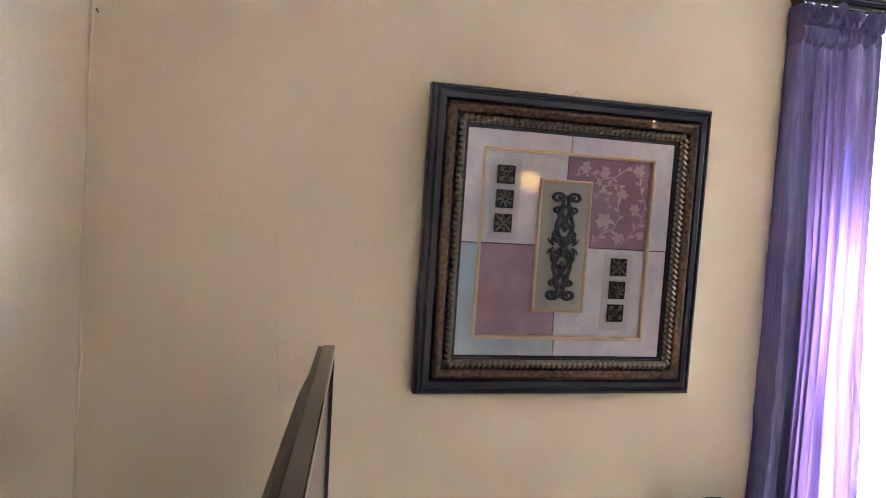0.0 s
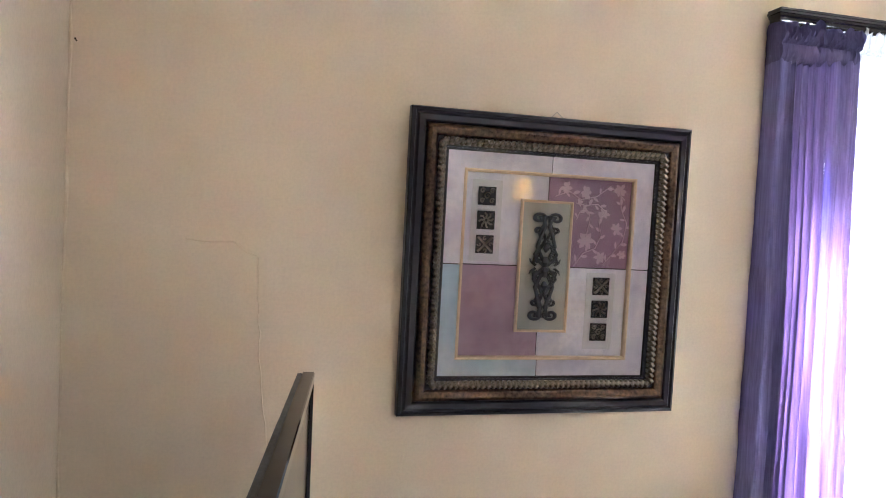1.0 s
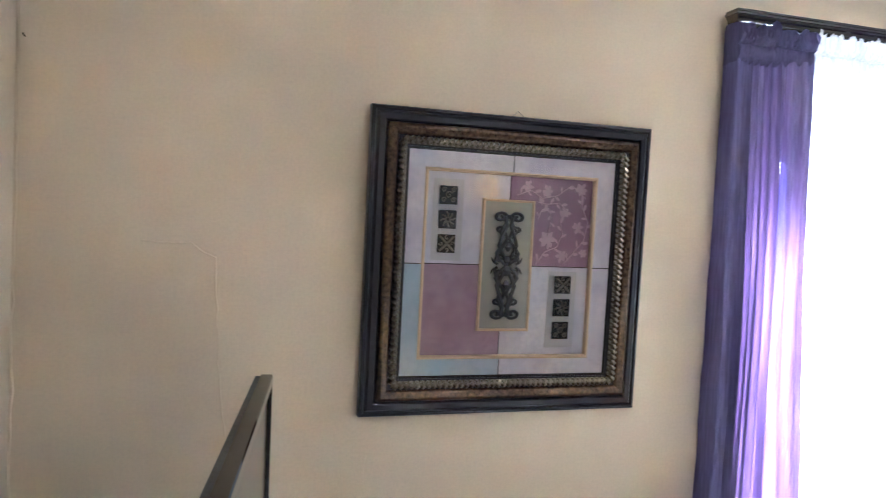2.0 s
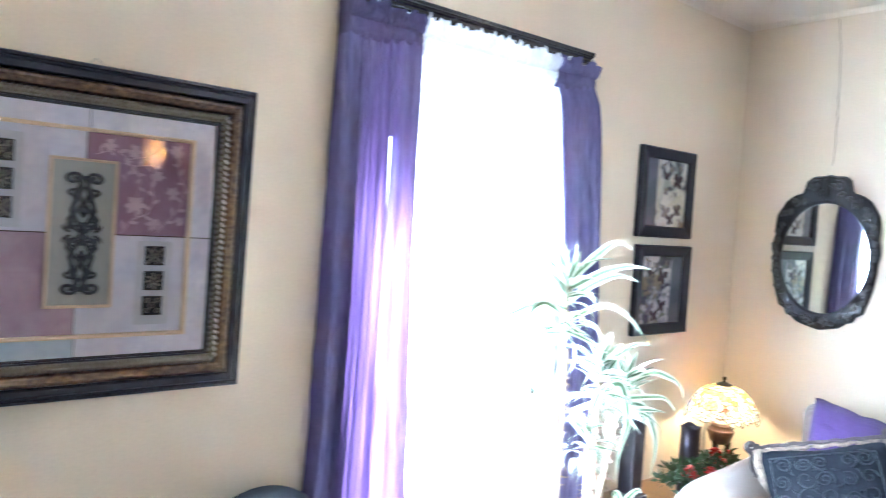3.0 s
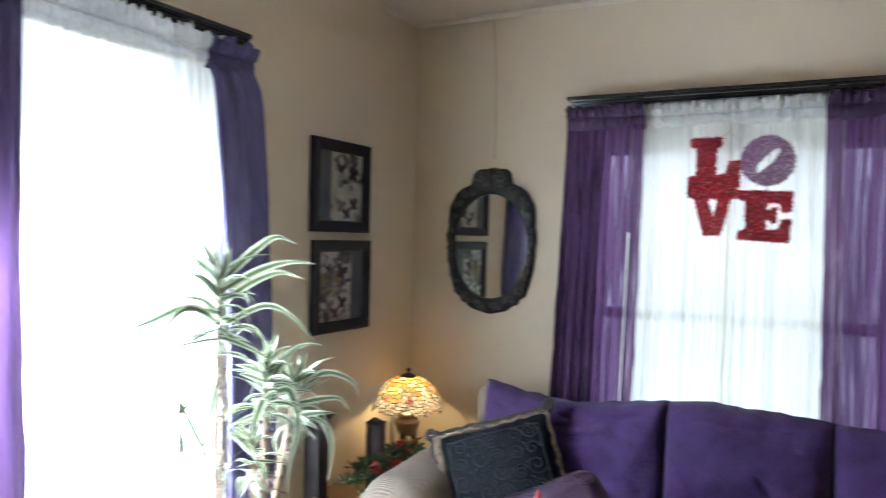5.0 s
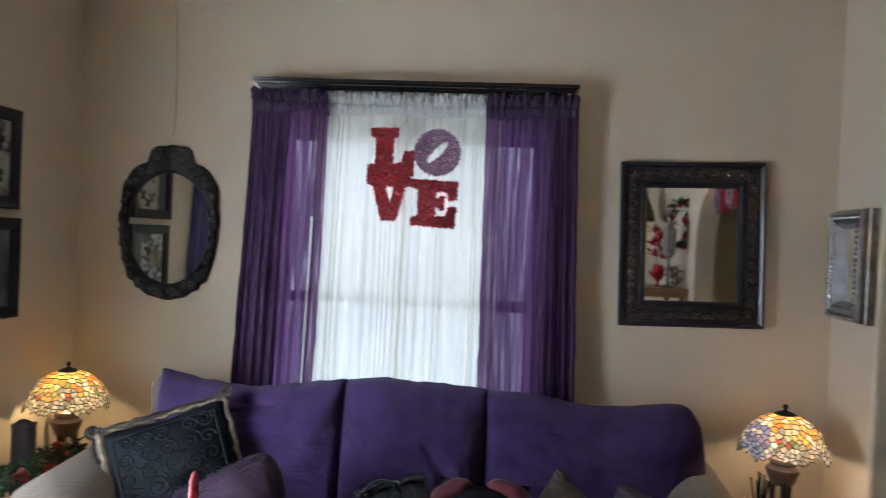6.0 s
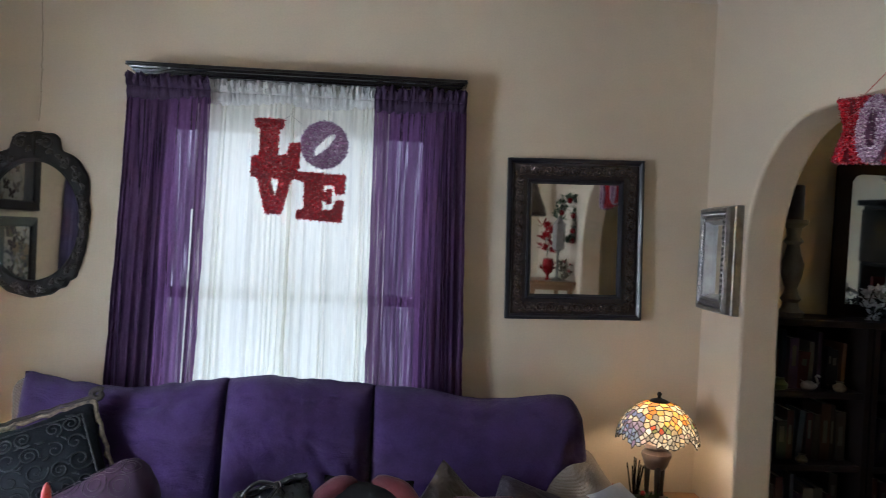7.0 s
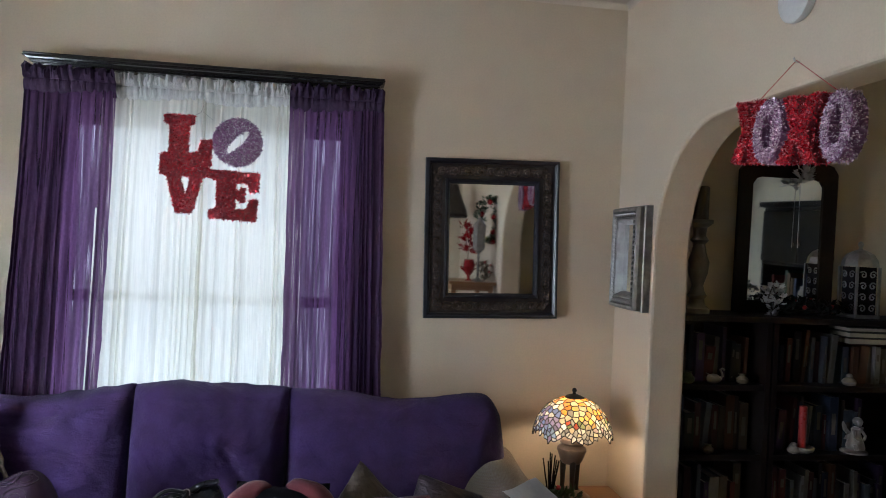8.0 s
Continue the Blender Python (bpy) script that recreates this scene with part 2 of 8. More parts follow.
TABLEWOOD = surface("honey_oak", (0.30, 0.16, 0.07), (0.22, 0.11, 0.05), 3.0, 60.0, 0.38, bump=0.12, stretch=(0.6, 7, 6))
SASHWOOD = surface("dark_sash_wood", (0.018, 0.012, 0.010), (0.026, 0.017, 0.013), 5.0, 70.0, 0.6, bump=0.1, stretch=(1, 1, 6), spec=0.12)
PURPLE_SHEET = cloth_sheet("purple_voile", (0.082, 0.046, 0.102), 0.03, 0.66, glow=0.34, streak=(0.54, 0.69), scale=95.0, through=(0.265, 0.120, 0.305), tint=(0.86, 0.72, 0.92), bands=(0.75, 1.2))
PURPLE_THICK = cloth_sheet("purple_voile_close", (0.150, 0.136, 0.285), 0.0, 0.006, glow=0.035, streak=(0.56, 0.72), scale=45.0, through=(0.20, 0.105, 0.255), tint=(0.86, 0.66, 1.0), bands=(0.25, 1.5))
WHITE_SHEET = cloth_sheet("white_voile", (0.92, 0.895, 0.785), 0.05, 0.26, glow=0.58, scale=17.0, thin=0.88, bands=(0.80, 1.1))
HEADER_WHITE = cloth_sheet("white_voile_gathered", (0.95, 0.945, 0.91), 0.0, 0.05, glow=0.42, bands=(0.8, 1.1))
HEADER_BLUE = cloth_sheet("purple_voile_close_gathered", (0.115, 0.102, 0.205), 0.0, 0.0, glow=0.02)
HEADER_PURPLE = cloth_sheet("purple_voile_gathered", (0.062, 0.040, 0.075), 0.0, 0.0, glow=0.06)
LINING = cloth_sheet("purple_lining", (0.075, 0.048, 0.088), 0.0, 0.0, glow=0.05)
PANE = glass_pane("window_glass", gloss=0.06)
PICTURE_GLASS = glass_pane("picture_glass", 0.015)
MIRROR = surface("silvered_glass", (0.86, 0.88, 0.87), (0.84, 0.86, 0.85), 2.0, 9.0, 0.03, metal=1.0, bump=0.0, rough_vary=0.01)

# ---- mesh helpers ----
def mesh_of(bm, name, smooth=False):
    me = bpy.data.meshes.new(name)
    bmesh.ops.recalc_face_normals(bm, faces=bm.faces)
    bm.to_mesh(me)
    bm.free()
    if smooth:
        me.shade_smooth()
        me.set_sharp_from_angle(angle=radians(42))
    return me


def thing(name, m, label, category, group="", kind=""):
    ob = new(name)
    ob.empty_display_size = 0.05
    ob.matrix_world = m
    return tagged(ob, label, category, group, kind)


def part(name, bm, material, parent=None, label="", m=None, smooth=False):
    me = bm if isinstance(bm, bpy.types.Mesh) else mesh_of(bm, name, smooth)
    if material and not me.materials:
        me.materials.append(material)
    ob = new(name, me)
    if parent:
        ob.parent = parent
    if m is not None:
        ob.matrix_basis = m
    return tagged(ob, label)


def solid(name, bm, material, label, category, m=None, group="", kind="", smooth=False):
    ob = part(name, bm, material, None, label, m, smooth)
    return tagged(ob, label, category, group, kind)


def box(bm, lo, hi, bevel=0.0, segments=2):
    lo, hi = Vector(lo), Vector(hi)
    made = bmesh.ops.create_cube(bm, size=1.0, matrix=Matrix.LocRotScale((lo + hi) / 2, None, hi - lo))
    if bevel:
        edges = list({e for v in made["verts"] for e in v.link_edges})
        bmesh.ops.bevel(bm, geom=edges, offset=bevel, segments=segments, profile=0.6, affect="EDGES")
    return bm


def boxes(*rows, bevel=0.0):
    bm = bmesh.new()
    for lo, hi in rows:
        box(bm, lo, hi, bevel)
    return bm


def flat_pane(w, h, y=0.0, x=0.0, z=0.0):
    """One sheet of glass facing -y."""
    me = bpy.data.meshes.new("pane")
    a, b = w / 2, h / 2
    me.from_pydata([(x - a, y, z - b), (x + a, y, z - b), (x + a, y, z + b), (x - a, y, z + b)], [], [(0, 1, 2, 3)])
    return me


def lathe(bm, profile, segments=24, centre=(0, 0, 0), caps=True):
    """profile: radius and height, from the foot up."""
    rings = []
    for r, z in profile:
        rings.append([bm.verts.new((centre[0] + r * math.cos(2 * math.pi * k / segments), centre[1] + r * math.sin(2 * math.pi * k / segments), centre[2] + z)) for k in range(segments)])
    for a, b in zip(rings, rings[1:]):
        for k in range(segments):
            bm.faces.new((a[k], a[(k + 1) % segments], b[(k + 1) % segments], b[k]))
    if caps:
        bm.faces.new(rings[0][::-1])
        bm.faces.new(rings[-1])
    return bm


def tube(bm, points, radius, segments=6, taper=None, flat=1.0):
    """A round bar along points. taper(k) scales the radius at a fraction k of the way."""
    pts = [Vector(p) for p in points]
    rings, side = [], None
    for n, p in enumerate(pts):
        d = (pts[min(n + 1, len(pts) - 1)] - pts[max(n - 1, 0)]).normalized()
        if side is None:
            side = d.orthogonal().normalized()
        side = (side - d * side.dot(d)).normalized()
        up = d.cross(side)
        r = radius * (taper(n / max(1, len(pts) - 1)) if taper else 1)
        rings.append([bm.verts.new(p + r * (math.cos(a) * side + flat * math.sin(a) * up)) for a in (2 * math.pi * k / segments for k in range(segments))])
    for a, b in zip(rings, rings[1:]):
        for k in range(segments):
            bm.faces.new((a[k], a[(k + 1) % segments], b[(k + 1) % segments], b[k]))
    bm.faces.new(rings[0][::-1])
    bm.faces.new(rings[-1])
    return bm


def frame_sweep(bm, w, h, profile):
    """A mitred frame round the middle, facing -y: profile of inset from the outer edge and height over the wall, closed behind."""
    loops = []
    for inset, out in profile:
        a, b = w / 2 - inset, h / 2 - inset
        loops.append([bm.verts.new((x, -out, z)) for x, z in ((-a, -b), (a, -b), (a, b), (-a, b))])
    loops.append(loops[0])
    for p, q in zip(loops, loops[1:]):
        for k in range(4):
            bm.faces.new((p[k], p[(k + 1) % 4], q[(k + 1) % 4], q[k]))
    return bm


def outline(bm, points, y0, y1):
    """A flat shape in x and z, given depth from y0 (front) to y1 (back)."""
    front = [bm.verts.new((x, y0, z)) for x, z in points]
    back = [bm.verts.new((x, y1, z)) for x, z in points]
    faces = [bm.faces.new(front), bm.faces.new(back[::-1])]
    bm.normal_update()
    for k in range(len(points)):
        j = (k + 1) % len(points)
        bm.faces.new((front[k], back[k], back[j], front[j]))
    bmesh.ops.triangulate(bm, faces=faces)
    return bm


def spiral(cx, cz, r, turns, start, sense=1, y=0.0, steps=22, inner=0.18):
    """Points of a scroll from its outer end inwards."""
    pts = []
    for k in range(steps + 1):
        f = k / steps
        a, rr = start + sense * 2 * math.pi * turns * f, r * (1 - (1 - inner) * f)
        pts.append((cx + rr * math.cos(a), y, cz + rr * math.sin(a)))
    return pts


def on_west(y, z, x=0.0):
    return pose(x, y, z, rz=90)


def on_north(x, z, y=0.0):
    return pose(x, y, z)


def on_east(y, z, x=3.36):
    return pose(x, y, z, rz=-90)


# ---- daylight outside ----
def backdrop(name, m, w, h, colour, strength, label):
    """A plain bright overcast distance outside a window."""
    mat = bpy.data.materials.new(name + "_glow")
    mat.use_nodes = True
    nt = mat.node_tree
    p = nt.nodes["Principled BSDF"]
    haze = grain(nt, coords(nt, (1, 1, 1)), 0.7, 3.0)
    p.inputs["Base Color"].default_value = (0.2, 0.2, 0.2, 1)
    nt.links.new(mix_colour(nt, colour, tuple(v * 0.78 for v in colour), ramp(nt, haze, 0.4, 0.65)), p.inputs["Emission Color"])
    p.inputs["Emission Strength"].default_value = strength
    solid(name, flat_pane(w, h), mat, label, "backdrop", m, kind="structure")


backdrop("backdrop_north", pose(1.5, 3.6, 1.6), 9.0, 7.0, (0.95, 0.98, 1.0), 0.60, "bright overcast daylight outside the sofa window")
backdrop("backdrop_west", pose(-3.6, -1.8, 1.6, rz=90), 9.0, 7.0, (0.96, 0.98, 1.0), 2.2, "bright daylight outside the tall window")

# ---- the rooms ----
H, WX, EX, DY, THICK = 2.67, 3.36, 5.5, -4.22, 0.155


def holed_wall(u0, u1, z1, hole):
    """A wall in x and z, 0.18 deep behind y = 0, with one opening through it (u0, u1, z0, z1)."""
    a, b, c, d = hole
    return boxes(((u0, 0, 0), (a, 0.18, z1)), ((b, 0, 0), (u1, 0.18, z1)), ((a, 0, 0), (b, 0.18, c)), ((a, 0, d), (b, 0.18, z1)))


WIN_W = (-2.26, -1.39, 0.50, 2.235)
WIN_N = (0.925, 2.14, 0.52, 2.11)
solid("floor", boxes(((-0.18, DY - 0.18, -0.1), (EX + 0.18, 0.18, 0))), FLOOR, "beige carpeted floor of the living room", "floor", kind="structure")
solid("ceiling", boxes(((-0.18, DY - 0.18, H), (EX + 0.18, 0.18, H + 0.1))), CEIL, "plain beige plaster ceiling", "ceiling", kind="structure")
west = solid("wall_west", holed_wall(DY, 0, H, WIN_W), PAINT, "beige painted plaster wall with a tall window", "wall", on_west(0, 0), kind="structure")
north = solid("wall_north", holed_wall(-0.18, EX + 0.18, H, WIN_N), PAINT, "beige painted plaster wall behind the sofa", "wall", kind="structure")
solid("wall_south", boxes(((-0.18, DY - 0.18, 0), (EX + 0.18, DY, H))), PAINT, "beige painted plaster wall", "wall", kind="structure")
solid("wall_far_east", boxes(((EX, DY, 0), (EX + 0.18, 0, H))), PAINT_CREAM, "pale cream painted wall of the next room", "wall", kind="structure")

# the wall with the wide arched opening, drawn in y and z
ARCH_N, ARCH_S, SPRING, CROWN, CORNER = -0.385, -2.34, 1.55, 2.035, 0.46
def arch_line(grow):
    """The arch's outline in local x and z, widened all round by grow."""
    l, r, top, c = -ARCH_N - grow, -ARCH_S + grow, CROWN + grow, CORNER
    pts = [(l, 0.0), (l, 0.8)]
    pts += [(l + c * (1 - math.cos(a)), SPRING + (top - SPRING) * math.sin(a)) for a in (math.pi / 2 * k / 16 for k in range(17))]
    pts += [(r - c * (1 - math.cos(a)), SPRING + (top - SPRING) * math.sin(a)) for a in (math.pi / 2 * (1 - k / 16) for k in range(17))]
    return pts + [(r, 0.8), (r, 0.0)]


bm = bmesh.new()
loops = [[bm.verts.new((x, y, z)) for x, z in arch_line(grow)] for grow, y in ((0.012, 0.0), (0.0035, 0.0035), (0.0, 0.012), (0.0, THICK - 0.012), (0.0035, THICK - 0.0035), (0.012, THICK))]
for p, q in zip(loops, loops[1:]):
    for k in range(len(p) - 1):
        bm.faces.new((p[k], p[k + 1], q[k + 1], q[k]))
for loop, y in ((loops[0], 0.0), (loops[-1], THICK)):
    low, n = loop[:], len(loop)
    tops = [bm.verts.new((v.co.x, y, H)) for v in low]
    for k in range(2, n - 3):
        bm.faces.new((low[k], low[k + 1], tops[k + 1], tops[k]))
    for side, edge in ((low[:3], 0.0), (low[-3:][::-1], -DY)):
        t = tops[2] if edge == 0.0 else tops[-3]
        far = [bm.verts.new((edge, y, z)) for z in (0.0, 0.8, SPRING, H)]
        line = [*side, t]
        for k in range(3):
            bm.faces.new((line[k], line[k + 1], far[k + 1], far[k]))
solid("wall_east", bm, PAINT, "beige plaster wall with a wide arched opening", "wall", on_east(0, 0), kind="structure")

# soft plaster cove under the ceiling
bm = bmesh.new()
cove = [(0.0, 0.0), (0.0, -0.022), (0.004, -0.014), (0.010, -0.006), (0.022, 0.0)]
for (x0, y0), (x1, y1) in (((0, DY), (0, 0)), ((0, 0), (WX, 0)), ((WX, 0), (WX, DY)), ((WX, DY), (0, DY))):
    d = Vector((x1 - x0, y1 - y0, 0)).normalized()
    inward = Vector((d.y, -d.x, 0))
    ends = [[bm.verts.new(Vector((x, y, H)) + inward * (o + 0.001) + Vector((0, 0, dz - 0.001))) for o, dz in cove] for x, y in ((x0, y0), (x1, y1))]
    for k in range(len(cove)):
        j = (k + 1) % len(cove)
        bm.faces.new((ends[0][k], ends[0][j], ends[1][j], ends[1][k]))
solid("cove_trim", bm, CEIL, "small plaster cove between wall and ceiling", "trim", kind="structure", smooth=True)

# old cracks filled and painted over
CRACK = surface("open_crack", (0.16, 0.125, 0.09), (0.24, 0.19, 0.14), 30.0, 90.0, 0.9)


def crack(parent, points, r=0.0013, material=PAINT):
    part("plaster_crack", tube(bmesh.new(), points, r, 5, flat=0.6), material, parent, "thin painted-over plaster crack")


def wander(points, step, amount, seed):
    rnd, out = random.Random(seed), []
    for a, b in zip(points, points[1:]):
        a, b = Vector(a), Vector(b)
        n = max(2, int((b - a).length / step))
        out += [a.lerp(b, k / n) + Vector((rnd.uniform(-amount, amount), 0, rnd.uniform(-amount, amount))) for k in range(n)]
    return out + [Vector(points[-1])]


crack(west, wander([(-3.95, -0.0005, 1.565), (-3.84, -0.0005, 1.562), (-3.785, -0.0005, 1.53), (-3.77, -0.0005, 1.28), (-3.75, -0.0005, 1.08), (-3.76, -0.0005, 0.7)], 0.03, 0.003, 1), 0.0028)
crack(west, wander([(-3.40, -0.0005, 1.02), (-3.42, -0.0005, 0.7)], 0.03, 0.002, 2), 0.002)
crack(north, wander([(0.425, -0.0005, 2.64), (0.438, -0.0005, 2.50), (0.447, -0.0005, 2.30), (0.449, -0.0005, 2.08), (0.443, -0.0005, 1.97)], 0.022, 0.004, 3), 0.0014, CRACK)
crack(west, wander([(-4.216, -0.003, 2.6), (-4.216, -0.003, 0.3)], 0.05, 0.004, 4), 0.0028)
crack(north, wander([(0.003, -0.003, 2.6), (0.003, -0.003, 0.3)], 0.05, 0.002, 5), 0.0018)
solid("nail", tube(bmesh.new(), [(0, 0.004, 0), (0, -0.014, 0.002), (0, -0.016, 0.003)], 0.002, 6), DARKWOOD, "small rusty nail in the beige wall", "nail", on_west(-4.203, 2.013))


# ---- windows ----
def window(name, m, hole, glass_top, rail, label):
    """A sash window set in its opening; local x along the wall, y outwards."""
    a, b, c, d = hole
    w = thing(name, m, label, "window", kind="structure")
    part("window_frame", boxes(((a, 0.03, c), (a + 0.02, 0.17, d)), ((b - 0.02, 0.03, c), (b, 0.17, d)), ((a + 0.02, 0.03, glass_top + 0.04), (b - 0.02, 0.17, d)), bevel=0.003), SASHWOOD, w)
    part("window_sill", boxes(((a - 0.06, -0.06, c - 0.03), (b + 0.06, 0.16, c + 0.012)), bevel=0.006), DARKWOOD, w, "dark wooden sill")
    for n, (z0, z1, y) in enumerate(((rail - 0.02, glass_top + 0.04, 0.11), (c + 0.012, rail + 0.022, 0.07))):
        s = part("sash", boxes(((a + 0.02, y, z0), (a + 0.055, y + 0.035, z1)), ((b - 0.055, y, z0), (b - 0.02, y + 0.035, z1)), ((a + 0.055, y, z0), (b - 0.055, y + 0.035, z0 + 0.045)), ((a + 0.055, y, z1 - 0.04), (b - 0.055, y + 0.035, z1)), bevel=0.003), SASHWOOD, w)
        g = part("pane", flat_pane(b - a - 0.10, z1 - z0 - 0.075, y + 0.016, (a + b) / 2, (z0 + z1) / 2 + 0.0025), PANE, s)
        g.visible_shadow = False
    trim = [((a - 0.07, -0.022, c - 0.03), (a - 0.002, 0.02, d + 0.04)), ((b + 0.002, -0.022, c - 0.03), (b + 0.07, 0.02, d + 0.04)), ((a - 0.002, -0.022, d + 0.002), (b + 0.002, 0.02, d + 0.04))]
    for lo, hi in trim:
        part("casing", boxes((lo, hi), bevel=0.005), DARKWOOD, w, "dark stained wooden casing")
    return w


window("window_1", on_west(0, 0), WIN_W, 2.18, 1.12, "tall sash window with dark wooden casing")
window("window_2", on_north(0, 0), WIN_N, 1.985, 1.255, "wide sash window with dark wooden casing")


def cornice(m, x0, x1, z, label, deep=1.0):
    """A dark crown moulding that hides the rods: stepped face, returned at both ends."""
    c = thing("window_cornice", m, label, "window cornice", "window cornices")
    prof = [(0.02, -0.034), (0.108, -0.034), (0.110, -0.027), (0.118, -0.025), (0.120, -0.017), (0.128, -0.013), (0.131, -0.007), (0.140, -0.006), (0.140, 0.0), (0.02, 0.0)]
    prof = [(0.02 + (o - 0.02) * deep, dz) for o, dz in prof]
    face = 0.02 + 0.12 * deep
    bm = bmesh.new()
    loops = []
    for x, sx in ((x0, -1), (x1, 1)):
        loops.append(([bm.verts.new((x - sx * (face - o), -0.02, z + dz)) for o, dz in prof], [bm.verts.new((x - sx * (face - o), -o, z + dz)) for o, dz in prof]))
    (la, lb), (ra, rb) = loops
    for p, q in ((la, lb), (lb, rb), (rb, ra)):
        for k in range(len(prof) - 1):
            bm.faces.new((p[k], p[k + 1], q[k + 1], q[k]))
    bmesh.ops.remove_doubles(bm, verts=bm.verts, dist=0.0002)
    part("crown_moulding", bm, DARKWOOD, c)
    part("shelf_top", boxes(((x0 + 0.002, -face - 0.002, z + 0.0), (x1 - 0.002, -0.02, z + 0.008)), bevel=0.002), DARKWOOD, c)
    return c


cornice(on_west(0, 0), -2.384, -1.278, 2.275, "glossy black wooden cornice over the tall window", 0.46)
cornice(on_north(0, 0), 0.85, 2.258, 2.210, "glossy black wooden cornice over the sofa window")


def rod(m, x0, x1, y, z, label):
    r = thing("curtain_rod", m, label, "curtain rod", "curtain rods")
    part("bar", tube(bmesh.new(), [(x0, -y, z), (x1, -y, z)], 0.006, 10), DARKWOOD, r, smooth=True)
    for x in (x0, x1):
        part("bracket", tube(bmesh.new(), [(x, -0.001, z), (x, -y * 0.6, z), (x, -y, z)], 0.006, 8), DARKWOOD, r, smooth=True)


def drape(name, m, top, foot, z, folds, depth, off, cloth, header, label, seed, head=0.078, flare=1.0, tuck=0.0, lining=None, turned=0, slit=None):
    """A gathered curtain on a rod: a ruffle over the rod pocket, then folds that deepen towards the foot. top and foot: x of both edges."""
    rnd = random.Random(seed)
    c = thing(name, m, label, "curtain", "window curtains")
    nx, nz = folds * 10, 34
    ph = [rnd.uniform(-0.8, 0.8) for _ in range(folds + 2)]
    am = [rnd.uniform(0.25, 1.25) for _ in range(folds + 2)]
    wid = [rnd.uniform(0.4, 2.0) for _ in range(folds)]
    cum = [sum(wid[:k]) / sum(wid) for k in range(folds + 1)]

    def fold_at(u):
        for k in range(folds):
            if u <= cum[k + 1] + 1e-9:
                return k + (u - cum[k]) / (cum[k + 1] - cum[k])
        return float(folds)

    def wave(u, f):
        g = fold_at(u)
        i = min(int(g), folds)
        t = g - i
        a = am[i] * (1 - t) + am[i + 1] * t
        p = ph[i] * (1 - t) + ph[i + 1] * t
        sway = 0.35 * math.sin(2.6 * f + 1.7 * i) * f
        return a * math.sin(2 * math.pi * (g + 0.12 * sway) + p * (0.4 + f)) + 0.22 * a * math.sin(4.3 * math.pi * g + 3 * p + 2 * f)

    (a0, a1), (b0, b1), (z1, z0) = top, foot, z
    bm = bmesh.new()
    rows = []
    for j in range(nz + 1):
        f = j / nz
        s = f ** flare
        row = []
        for i in range(nx + 1):
            u = i / nx
            x = (a0 + (a1 - a0) * u) * (1 - s) + (b0 + (b1 - b0) * u) * s
            x += 0.25 * depth * math.cos(2 * math.pi * fold_at(u) + ph[int(u * folds)]) * (0.3 + 0.7 * f)
            y = -off - depth * (0.32 + 0.68 * min(1, 2.2 * f)) * wave(u, f) + 0.006 * math.sin(9 * f + 5 * u)
            edge = min(u, 1 - u)
            if edge < 0.04:
                x += (0.004 * math.sin(38 * f + seed) + 0.003 * math.sin(91 * f)) * f
            row.append(bm.verts.new((x, y + tuck * f, z1 + (z0 - z1) * f)))
        rows.append(row)
    for p, q in zip(rows, rows[1:]):
        for i in range(nx):
            # an open slit between two widths of cloth
            f = (z1 - p[i].co.z) / (z1 - z0)
            if slit and slit[0] <= i / nx < slit[1] and slit[2] < f < slit[3]:
                continue
            bm.faces.new((p[i], p[i + 1], q[i + 1], q[i]))
    if turned:
        # the outer edge turns back to the wall
        side = [r[-1] if turned > 0 else r[0] for r in rows]
        for f in (0.4, 0.75, 0.97):
            back = [bm.verts.new((v.co.x + turned * 0.014 * math.sin(3.1 * f), v.co.y * (1 - f) - 0.002, v.co.z)) for v in (r[-1] if turned > 0 else r[0] for r in rows)]
            for k in range(len(back) - 1):
                bm.faces.new((side[k], side[k + 1], back[k + 1], back[k]))
            side = back
    part("panel", bm, cloth, c, smooth=True)
    # the rod pocket and the crumpled ruffle over it
    bm = bmesh.new()
    n = max(60, int((a1 - a0) / 0.0045))
    rows = []
    for h, puff, wild in ((-0.026, -0.014, 0.2), (-0.016, -0.006, 0.3), (-0.006, 0.001, 0.4), (0.008, 0.005, 0.5), (0.020, 0.005, 0.6), (0.030, 0.001, 0.6), (0.038, 0.014, 1.0), (0.052, 0.022, 1.4), (head - 0.010, 0.024, 1.7), (head, 0.018, 2.0), (head + 0.006, 0.010, 2.2)):
        row = []
        for i in range(n + 1):
            x = a0 + (a1 - a0) * i / n
            k = noise.noise(Vector((x * 70, seed * 3.1, h * 9))) + 0.6 * noise.noise(Vector((x * 150, seed, h * 40)))
            jag = 0.012 * wild * noise.noise(Vector((x * 45, seed + 7, 0))) * (h > 0.03)
            row.append(bm.verts.new((x + 0.004 * wild * noise.noise(Vector((x * 80, 5, h * 60))), -off - 0.004 - puff - 0.015 * wild * k, z1 + h + jag)))
        rows.append(row)
    if turned:
        for row in rows:
            end = row[-1] if turned > 0 else row[0]
            back = [bm.verts.new((end.co.x + turned * 0.014 * math.sin(3.1 * f), end.co.y * (1 - f) - 0.002, end.co.z)) for f in (0.35, 0.7, 0.95)]
            row[:] = row + back if turned > 0 else back[::-1] + row
    for p, q in zip(rows, rows[1:]):
        for i in range(len(p) - 1):
            bm.faces.new((p[i], p[i + 1], q[i + 1], q[i]))
    part("ruffle", bm, header, c, smooth=True)
